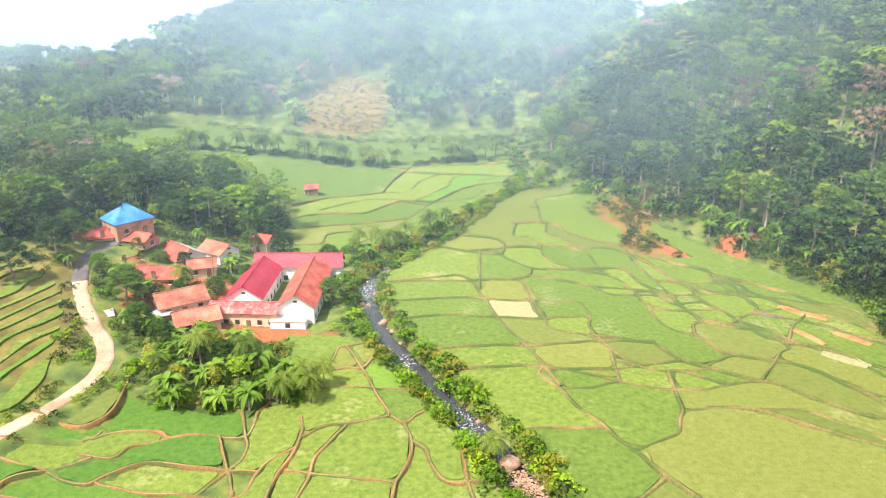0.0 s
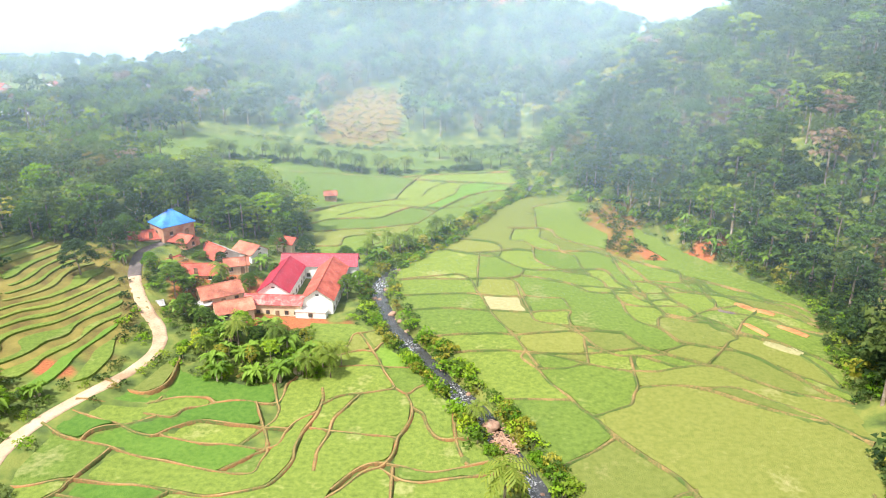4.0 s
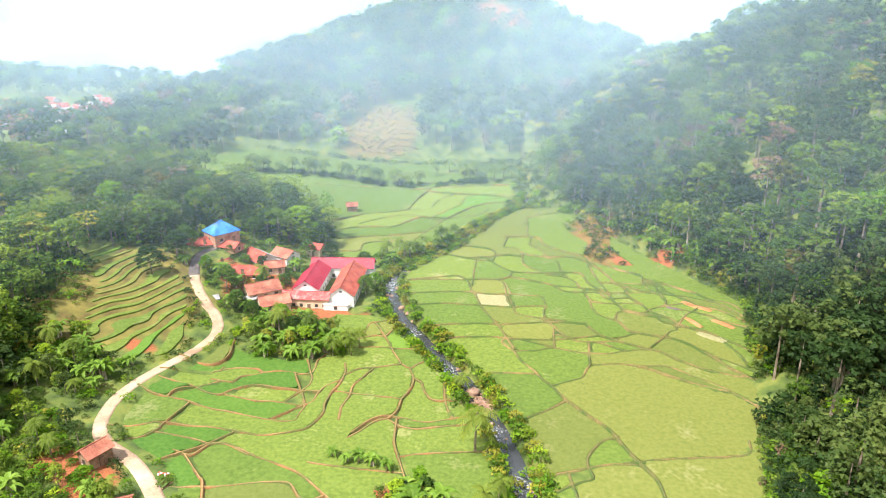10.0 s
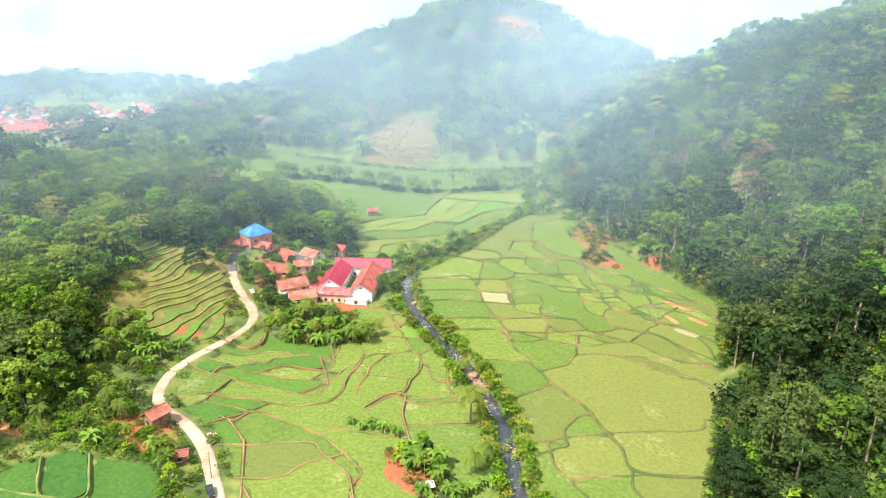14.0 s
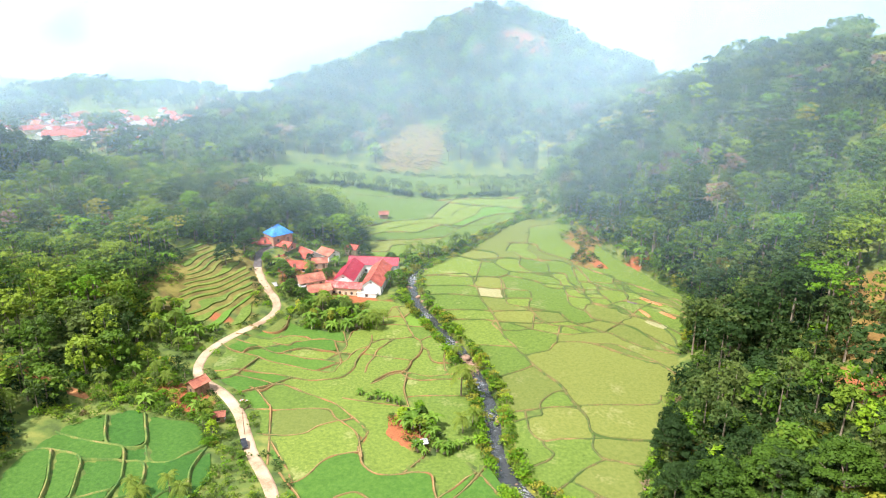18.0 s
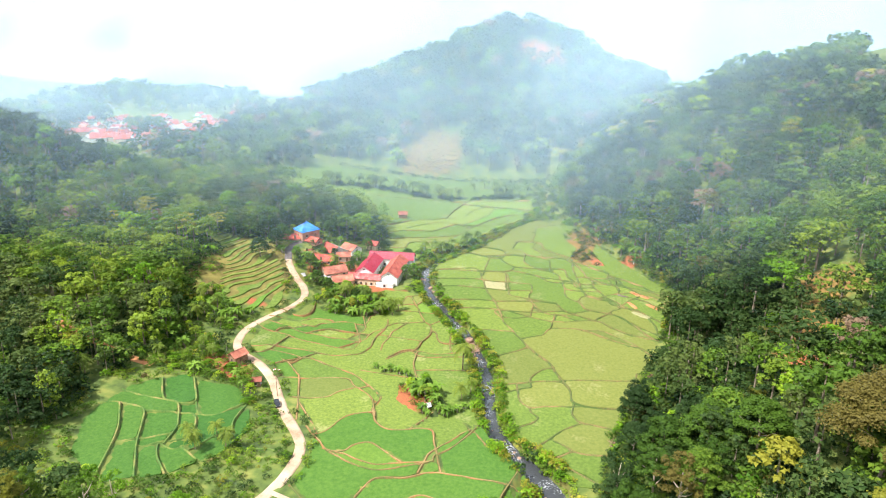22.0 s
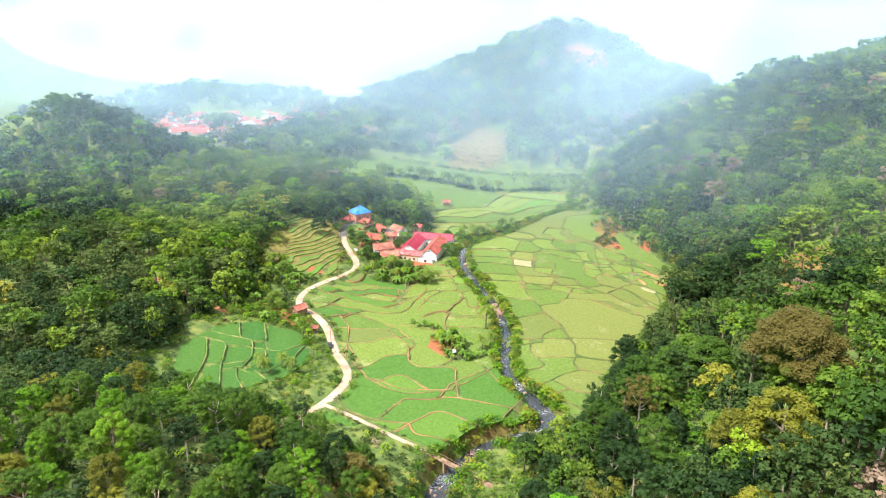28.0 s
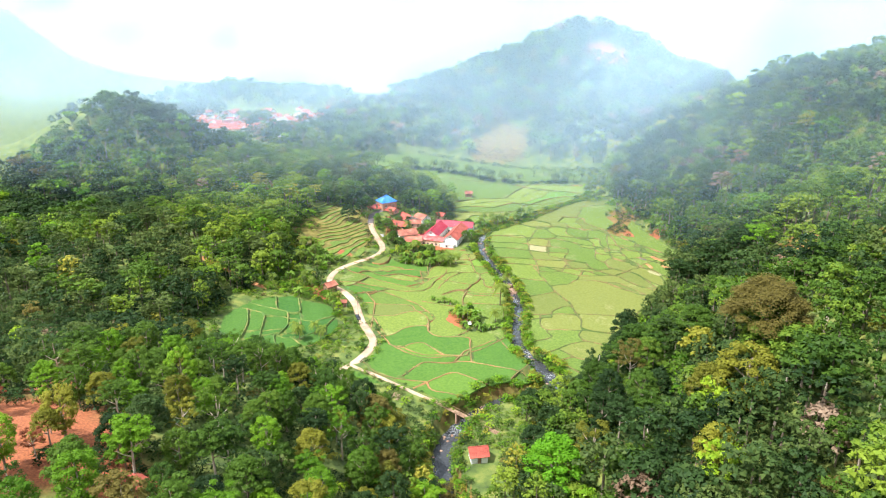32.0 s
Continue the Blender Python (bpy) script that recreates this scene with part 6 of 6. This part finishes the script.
for s in (-1, 1):
    for x in (-0.95, 0.0):
        part("side_window", box_mesh("side_window", 0.8, 0.04, 0.4, M_GLASSY, 0.01), car, pose(x, s * 0.8, 1.05, s * 8, 0, 0))
    part("headlight", box_mesh("headlight", 0.1, 0.34, 0.16, M_TIN, 0.02), car, pose(2.0, s * 0.6, 0.68))
    part("tail_light", box_mesh("tail_light", 0.08, 0.24, 0.3, M_RED, 0.02), car, pose(-2.03, s * 0.66, 0.78))
    for x in (-1.25, 1.28):
        v, f = tube([(0, -0.1, 0), (0, -0.08, 0), (0, 0.08, 0), (0, 0.1, 0)], (0.24, 0.31, 0.31, 0.24), 14)
        wheel = new("wheel")
        wheel.parent = car
        wheel.matrix_local = pose(x, s * 0.78, 0.31)
        part("tyre", mesh_of("tyre", v, f, [M_RUBBER], smooth=True), wheel)
        v, f = tube([(0, -0.115, 0), (0, -0.11, 0), (0, 0.11, 0), (0, 0.115, 0)], (0.01, 0.19, 0.19, 0.01), 10)
        part("rim", mesh_of("rim", v, f, [M_TIN]), wheel)

# ---------------------------------------------------------------- stones


def boulder_mesh(seed, mat=M_STONE):
    rng = np.random.default_rng(seed)
    bm = bmesh.new()
    bmesh.ops.create_icosphere(bm, subdivisions=3, radius=1)
    off = Vector(rng.uniform(-50, 50, 3))
    for v in bm.verts:
        n = v.co.normalized()
        k = 1 + 0.28 * noise.noise(n * 1.3 + off) + 0.1 * noise.noise(n * 3.5 + off)
        v.co = Vector((n.x * k, n.y * k * 0.85, n.z * k * 0.68))
    me = bpy.data.meshes.new("boulder")
    bm.to_mesh(me)
    bm.free()
    me.materials.append(mat)
    me.polygons.foreach_set("use_smooth", np.full(len(me.polygons), True))
    return me


STONES = [boulder_mesh(s) for s in range(5)]


def stone(x, y, z, s, turn, text, group="", k=0):
    ob = new("boulder", STONES[k % 5])
    ob.matrix_world = pose(x, y, z, 0, 0, turn) @ Matrix.Diagonal((s, s, s, 1))
    tagged(ob, text, "boulder", group)


stone(11.0, 95.8, -1.3, 1.9, 20, "large pale pinkish boulder standing in the stream", k=1)
rng = np.random.default_rng(12)
for k in range(90):
    q = RIVER_LINE[int(rng.integers(6, len(RIVER_LINE) - 40))] + rng.normal(0, 1.7, 2)
    stone(q[0], q[1], float(water_level(q[1])) - 0.05, rng.uniform(0.2, 0.75), rng.uniform(0, 360), "rounded wet stone in the stream bed", "stones in the stream", k)
for x, y, s in ((-14.5, 152, 1.1), (-12, 147, 0.9), (-9.5, 141, 0.8), (-6.5, 137, 0.7), (-18, 170, 1.0), (-21, 163, 0.8)):
    stone(x, y, -1.9, s, 40 * s, "pale boulder breaking the stream's riffles", "stones in the stream", int(s * 10))
vs, fs = [], []
bm = bmesh.new()
bmesh.ops.create_icosphere(bm, subdivisions=1, radius=1)
small_v, small_f = np.array([v.co[:] for v in bm.verts]), np.array([[v.index for v in f.verts] for f in bm.faces])
bm.free()
count = 0
for k in range(900):
    x, y = rng.normal(13.3, 1.5), rng.normal(90.5, 2.6)
    if k > 600:
        x, y = rng.normal(26.5, 2.5), rng.normal(-24, 2.5)
    s = rng.uniform(0.1, 0.32)
    vs.append(small_v * (s, s * 0.8, s * 0.6) + (x, y, max(float(water_level(y)) + 0.1, -1.9) + rng.uniform(-0.05, 0.25)))
    fs.append(small_f + count)
    count += len(small_v)
tagged(new("shingle", mesh_of("shingle", np.vstack(vs), np.vstack(fs), [M_STONE])), "bank of reddish-brown river shingle", "gravel", kind="stuff")
for k in range(26):
    x, y = -55.6 + 0.5 * (k % 5), 53.2 + 0.35 * ((k // 5) % 3)
    ob = new("block", box_mesh("block", 0.44, 0.3, 0.3, M_TILE if k % 3 else M_WHITE, 0.02))
    ob.matrix_world = pose(x, y, float(floor_of(-54.6, 53.5)) + 0.3 * (k // 15), 0, 0, 8 * ((k * 5) % 3 - 1))
    tagged(ob, "building block stacked beside the road", "block", "stacked blocks beside the road")
for k in range(8):
    ob = new("board", box_mesh("board", 2.4, 0.24, 0.06, M_WOOD, 0.01))
    ob.matrix_world = pose(-52.4 + 0.1 * (k % 2), 49.4 + 0.26 * (k % 4), float(floor_of(-52.4, 49.6)) + 0.03 + 0.07 * (k // 4), 0, 0, 65)
    tagged(ob, "weathered board stacked beside the road", "board", "stacked boards beside the road")
for x, y, h in ((-78.5, 206, 9), (-86, 246, 10), (-61, 170, 8), (-47.6, 36.5, 8)):
    z = float(floor_of(x, y))
    pole = new("utility_pole")
    pole.matrix_world = pose(x, y, z - 0.5)
    tagged(pole, "slim weathered utility pole", "pole", "utility poles")
    v, f = tube([(0, 0, 0), (0, 0, h * 0.5), (0, 0, h)], (0.13, 0.11, 0.08), 7)
    part("mast", mesh_of("mast", v, f, [M_WOOD], smooth=True), pole)
    part("crossarm", box_mesh("crossarm", 1.4, 0.09, 0.1, M_WOOD, 0.01), pole, pose(0, 0, h - 0.6))

# ---------------------------------------------------------------- planting round the village, stream and fields
rng = np.random.default_rng(31)


def spots_in(poly, gap, seed, more=lambda x, y: np.ones(np.shape(x), bool)):
    xs_, ys_ = [q[0] for q in poly], [q[1] for q in poly]
    return scatter(min(xs_), max(xs_), min(ys_), max(ys_), gap, seed, lambda x, y: inside(x, y, poly) & (away(x, y, ROAD_LINE) > 3.2) & (away(x, y, RIVER_LINE) > 3.4) & more(x, y))


def mixed_planting(places, where, group, weights, sizes=(0.35, 0.6)):
    kinds = ["palm", "banana", "bush_bright", "bush_mixed", "tree_mixed", "tree_bright", "tree_dark", "oval_gold", "tall_mixed"]
    for x, y in places:
        k = rng.choice(kinds, p=np.array(weights) / sum(weights))
        s = rng.uniform(*sizes)
        if k == "palm":
            palm(x, y, rng.uniform(0.6, 0.95), rng, where, group)
        elif k == "banana":
            banana(x, y, rng.uniform(1.0, 1.7), rng, where, group)
        else:
            form, leaf = k.split("_")
            form = {"tree": "broad"}.get(form, form)
            grow(form, leaf, x, y, rng.uniform(0.7, 1.3) if form == "bush" else s, rng, where, group)


GROVE = [(-66, 126), (-60, 116), (-50, 110), (-38, 110), (-27, 114), (-29, 124), (-36, 134), (-50, 139), (-62, 137)]
mixed_planting(spots_in(GROVE, 4.3, 41), "in the grove below the village", "grove below the village", (3, 13, 5, 2, 1.2, 1.5, 0.5, 2.2, 0), (0.3, 0.5))
BEHIND = [(-104, 200), (-92, 198), (-80, 194), (-66, 196), (-54, 204), (-50, 222), (-58, 246), (-92, 280), (-120, 292), (-128, 262), (-116, 226)]
mixed_planting(spots_in(BEHIND, 6.2, 42), "behind the village", "trees behind the village", (2.2, 1, 0, 0.5, 6, 3, 1.6, 0.6, 3), (0.7, 1.15))
HOMES = [(-100, 164), (-92, 158), (-80, 150), (-70, 140), (-60, 138), (-56, 152), (-56, 172), (-56, 190), (-70, 194), (-80, 190), (-94, 196), (-106, 190)]
HOUSE_AT = [(o.matrix_world.translation.x, o.matrix_world.translation.y) for o in scene.objects if o.name.split(".")[0] in ("house", "shed", "school_wing")]
no_house = lambda x, y: np.min([np.hypot(x - hx, y - hy) for hx, hy in HOUSE_AT], axis=0) > 6.2
mixed_planting(spots_in(HOMES, 4.2, 43, no_house), "between the village houses", "trees between the houses", (1.2, 6, 3, 4, 3, 2, 2, 0.5, 0), (0.3, 0.48))
PALM_BANK = [(-28, 186), (-30, 200), (-14, 208), (6, 232), (14, 246), (10, 238), (0, 218), (-16, 194)]
mixed_planting(spots_in(PALM_BANK, 3.3, 44), "on the stream bank behind the school", "palms on the stream bank", (6, 3, 3, 3, 1, 1, 0, 1, 0), (0.35, 0.55))
FOOT = [(-106, 112), (-98, 102), (-84, 98), (-79, 104), (-82, 88), (-88, 76), (-104, 78), (-112, 96)]
mixed_planting(spots_in(FOOT, 3.8, 45), "at the foot of the hill terraces", "plants below the hill terraces", (3, 8, 2, 2, 1, 1, 2, 0, 0), (0.4, 0.6))
SCRUB = [(-112, 74), (-96, 74), (-84, 70), (-78, 62), (-66, 48), (-56, 38), (-52, 30), (-56, 27), (-64, 40), (-88, 42), (-112, 40)]
mixed_planting(spots_in(SCRUB, 3.3, 46), "in the scrub above the road", "scrub above the road", (0.5, 1, 9, 8, 1, 2, 1, 0, 0), (0.35, 0.6))
ISLE = [(-7, 53), (0, 55), (7, 46), (7, 38), (1, 42), (-4, 44)]
mixed_planting(spots_in(ISLE, 3.0, 47), "on the islet among the paddies", "plants on the islet", (0, 6, 2, 2, 3, 2, 1, 0, 0), (0.35, 0.5))
for k, (x, y) in enumerate([(3, 35), (5, 33.5), (8, 36), (10, 35), (12, 37), (14, 38.5), (16, 41), (-14, 62), (-11, 61), (-17, 62), (-20, 64), (-7, 60)]):
    banana(x, y, rng.uniform(0.7, 1.1), rng, "on a bank between the paddies", "bananas between the paddies")
EDGE = [(46, 258), (56, 252), (70, 222), (78, 201), (90, 180), (104, 152), (108, 158), (96, 184), (82, 208), (72, 230), (58, 262)]
EDGE_B = [(104, 152), (97, 120), (91, 95), (80, 65), (70, 38), (62, 12), (66, 12), (74, 38), (84, 65), (95, 95), (101, 120), (108, 156)]
mixed_planting(spots_in(EDGE_B, 4.2, 58), "at the forest edge above the paddies", "plants at the forest edge", (0.2, 3, 1, 4, 3, 1, 5, 0, 0), (0.4, 0.75))
mixed_planting(spots_in(EDGE, 3.4, 48), "at the forest edge above the paddies", "plants at the forest edge", (0.5, 9, 3, 3, 1, 1, 1, 0, 0), (0.35, 0.55))
for k in range(52):
    x = -122 + 100 * rng.random() if k < 38 else rng.uniform(-20, 26)
    y = 322 + 5 * math.sin(x / 17) + rng.normal(0, 2.5) if k < 38 else rng.uniform(322, 350)
    palm(x, y, rng.uniform(0.8, 1.2), rng, "in the row across the far fields", "palms across the far fields")
for k in range(40):
    x = -125 + 150 * rng.random()
    grow("bush", rng.choice(["dark", "mixed"]), x, 320 + 4 * math.sin(x / 17) + rng.normal(0, 2), rng.uniform(1.0, 1.9), rng, "under the far palm row", "bushes under the far palms")
for x, y, s in ((12, 68, 1.35), (8.2, 96.5, 0.75), (-27.5, 117, 0.85), (-25, 113, 0.8), (-30.5, 113, 0.8), (-23.5, 119, 0.75), (-50, 3, 0.8), (-54, 6, 0.75), (-58, 0, 0.8), (-62, 4, 0.7), (14.5, 46, 0.8), (17, 50, 0.75), (-110, 14, 0.9), (-114, 20, 1.0), (-112, 28, 0.9)):
    palm(x, y, s, rng, "beside the paddies", "palms beside the paddies")
length = np.cumsum(np.r_[0, np.hypot(*np.diff(RIVER_LINE, axis=0).T)])
for k in range(900):
    s = rng.uniform(0, length[-1] - 130)
    i = int(np.searchsorted(length, s))
    i = min(max(i, 1), len(RIVER_LINE) - 2)
    t = RIVER_LINE[i + 1] - RIVER_LINE[i - 1]
    t = t / np.linalg.norm(t)
    o = rng.choice([-1, 1]) * (rng.uniform(2.7, 5.4) + 1.5 * float(step(34 - RIVER_LINE[i][1], 0, 26)))
    x, y = RIVER_LINE[i] + np.array((-t[1], t[0])) * o
    grow("bush", rng.choice(["bright", "mixed", "gold", "dark"], p=[0.46, 0.24, 0.26, 0.04]), x, y, rng.uniform(0.55, 1.35), rng, "on the stream bank", "bushes on the stream bank")
for k in range(70):
    i = int(rng.integers(14, len(ROAD_LINE) - 8))
    t = ROAD_LINE[i + 1] - ROAD_LINE[i - 1]
    t = t / np.linalg.norm(t)
    x, y = ROAD_LINE[i] + np.array((-t[1], t[0])) * rng.choice([-1, 1]) * rng.uniform(3.2, 5.0)
    if -20 < y < 66:
        grow("bush", rng.choice(["bright", "mixed", "dark"]), x, y, rng.uniform(0.4, 0.95), rng, "beside the road", "bushes beside the road")
# the red-earth track across the wooded hill
TRACK = smooth_line([(-142, 56), (-131, 51.5), (-120, 48), (-108, 44.5), (-96, 42)], 2.0)
road_strip("track", TRACK, land(*TRACK.T) + 0.15, 1.6, M_EARTH, "bare red-earth track across the wooded hill", "track")
GULLY = [(8, -62), (26, -62), (44, -58), (62, -66), (84, -100), (80, -150), (30, -150), (20, -100)]
mixed_planting([q for q in spots_in(GULLY, 6.4, 49) if np.hypot(q[0] - 31, q[1] + 58) > 9 and q[0] + q[1] < 60 and not (22 < q[0] < 40 and q[1] < -58 and q[1] > -80)], "in the gully below the hut", "trees in the gully", (0.4, 0.4, 0.5, 0.5, 4, 2, 3, 1, 1), (0.6, 0.9))
HUT_WOOD = [(42, -22), (60, -8), (66, -40), (64, -78), (50, -80), (43, -66), (40, -44)]
mixed_planting(spots_in(HUT_WOOD, 6.6, 59), "between the hut and the bank", "trees beside the hut", (0.2, 0.4, 0.3, 0.5, 4, 0.8, 4, 0.5, 2), (0.7, 1.05))
# bare pale trunks on the near bank
for x, y, h in ((114, -34, 15), (122, -38, 16), (104, -44, 12)):
    pieces = [tube([(0, 0, -1), (0.3, 0, h * 0.4), (0.2, 0.4, h * 0.75), (0.8, 0.3, h)], (0.4, 0.3, 0.2, 0.06), 7)]
    for k in range(6):
        z0, a0 = h * (0.45 + 0.08 * k), 1.9 * k
        pieces.append(tube([(0.25, 0.2, z0), (0.25 + 1.2 * math.cos(a0), 0.2 + 1.2 * math.sin(a0), z0 + 1.2), (0.25 + 2 * math.cos(a0), 0.2 + 2 * math.sin(a0), z0 + 2.8)], (0.14, 0.09, 0.03), 5))
    v, f = join(pieces)
    ob = new("dead_tree", mesh_of("dead_tree", v, f, [M_PALE_BARK], smooth=True))
    ob.matrix_world = pose(x, y, float(floor_of(x, y)))
    tagged(ob, "bare pale dead tree trunk with broken limbs", "tree", "dead trees")

# ---------------------------------------------------------------- undergrowth and what is too many to count
BUSH = [simple_tree(s, "bush", 7, 0.85, 12, 0.6, 0.8) for s in (61, 62, 63)]
for name, kinds, text in (("tree", MID, "mixed trees round the village and in the gully"), ("bush", BUSH, "leafy bushes along the stream and road")):
    rows = np.array(LATER[name])
    if len(rows):
        woods("more_" + ("trees" if name == "tree" else "bushes"), text, rows[:, :2], rows[:, 2], kinds, [4, 0.6, 3, 0.2, 0.6][: len(kinds)], (1, 1, 1, 1, 1, 1), 71, rows[:, 3].astype(int), floor_of(rows[:, 0], rows[:, 1]))


def wild(x, y):
    i, j = ((x - X0) / CELL).astype(int), ((y - Y0) / CELL).astype(int)
    ok = (i >= 0) & (i < NX) & (j >= 0) & (j < NY)
    field = np.where(ok, open_cells[np.clip(i, 0, NX - 1), np.clip(j, 0, NY - 1)], False)
    free = ~field & (away(x, y, ROAD_LINE) > 2.6) & (away(x, y, RIVER_LINE) > 3.2) & (away(x, y, PATH_LINE) > 1.6) & off_bald(x, y)
    free &= np.min([np.hypot(x - hx, y - hy) for hx, hy in HOUSE_AT], axis=0) > 5.5
    return free & ~((x > -62) & (x < -25) & (y > 140) & (y < 190)) & (waves(x, y, 7, 91) > -0.45) & (np.hypot(x - 31, y + 58) > 6)


p = scatter(-128, 112, -60, 378, 2.7, 81, lambda x, y: wild(x, y) & (x > left_edge(y) - 16) & (x < right_edge(y) + 12))
woods("undergrowth", "tangled green undergrowth on banks and slopes", p, np.random.default_rng(82).uniform(0.35, 1.0, len(p)), BUSH, (1, 1, 1), (9, 7, 3, 0.8, 0.2, 0.05), 83, heights=floor_of(p[:, 0], p[:, 1]))
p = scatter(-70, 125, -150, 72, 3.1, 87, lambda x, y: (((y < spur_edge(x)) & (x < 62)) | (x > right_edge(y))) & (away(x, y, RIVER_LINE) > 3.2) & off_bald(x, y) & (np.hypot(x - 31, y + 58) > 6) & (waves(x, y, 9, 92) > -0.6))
# Shade in the gaps between crowns is put into dark leaf colour.
woods("forest_floor_growth", "low growth under the near trees, gap shade in dark leaves", p, np.random.default_rng(88).uniform(0.5, 1.2, len(p)), BUSH, (1, 1, 1), (1.5, 9, 0.4, 0.1, 0.5, 0.1), 89, shade=0.9)
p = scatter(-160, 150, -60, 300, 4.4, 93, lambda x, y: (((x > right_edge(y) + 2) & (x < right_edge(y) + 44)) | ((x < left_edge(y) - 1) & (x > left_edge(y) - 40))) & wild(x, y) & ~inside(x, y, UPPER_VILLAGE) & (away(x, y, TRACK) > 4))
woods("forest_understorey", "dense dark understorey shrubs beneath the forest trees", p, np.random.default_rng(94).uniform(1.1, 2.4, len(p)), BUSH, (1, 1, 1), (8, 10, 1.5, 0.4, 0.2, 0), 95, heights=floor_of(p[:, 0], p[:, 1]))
p = scatter(50, 112, 0, 175, 2.1, 96, lambda x, y: (x > right_edge(y) - 2) & (x < right_edge(y) + 7) & wild(x, y))
woods("edge_shrubs", "leafy shrubs along the foot of the forest", p, np.random.default_rng(97).uniform(0.5, 1.3, len(p)), BUSH, (1, 1, 1), (8, 8, 3, 0.6, 0.1, 0.1), 98, heights=floor_of(p[:, 0], p[:, 1]))
p = scatter(-92, -24, 382, 448, 3.2, 84, lambda x, y: inside(x, y, CROPS))
woods("crops_on_slope", "pale rows of crops on the cleared mountain slope", p, np.random.default_rng(85).uniform(0.4, 0.9, len(p)), BUSH, (1, 1, 1), (2, 0.5, 3, 4, 0.5, 4), 86)
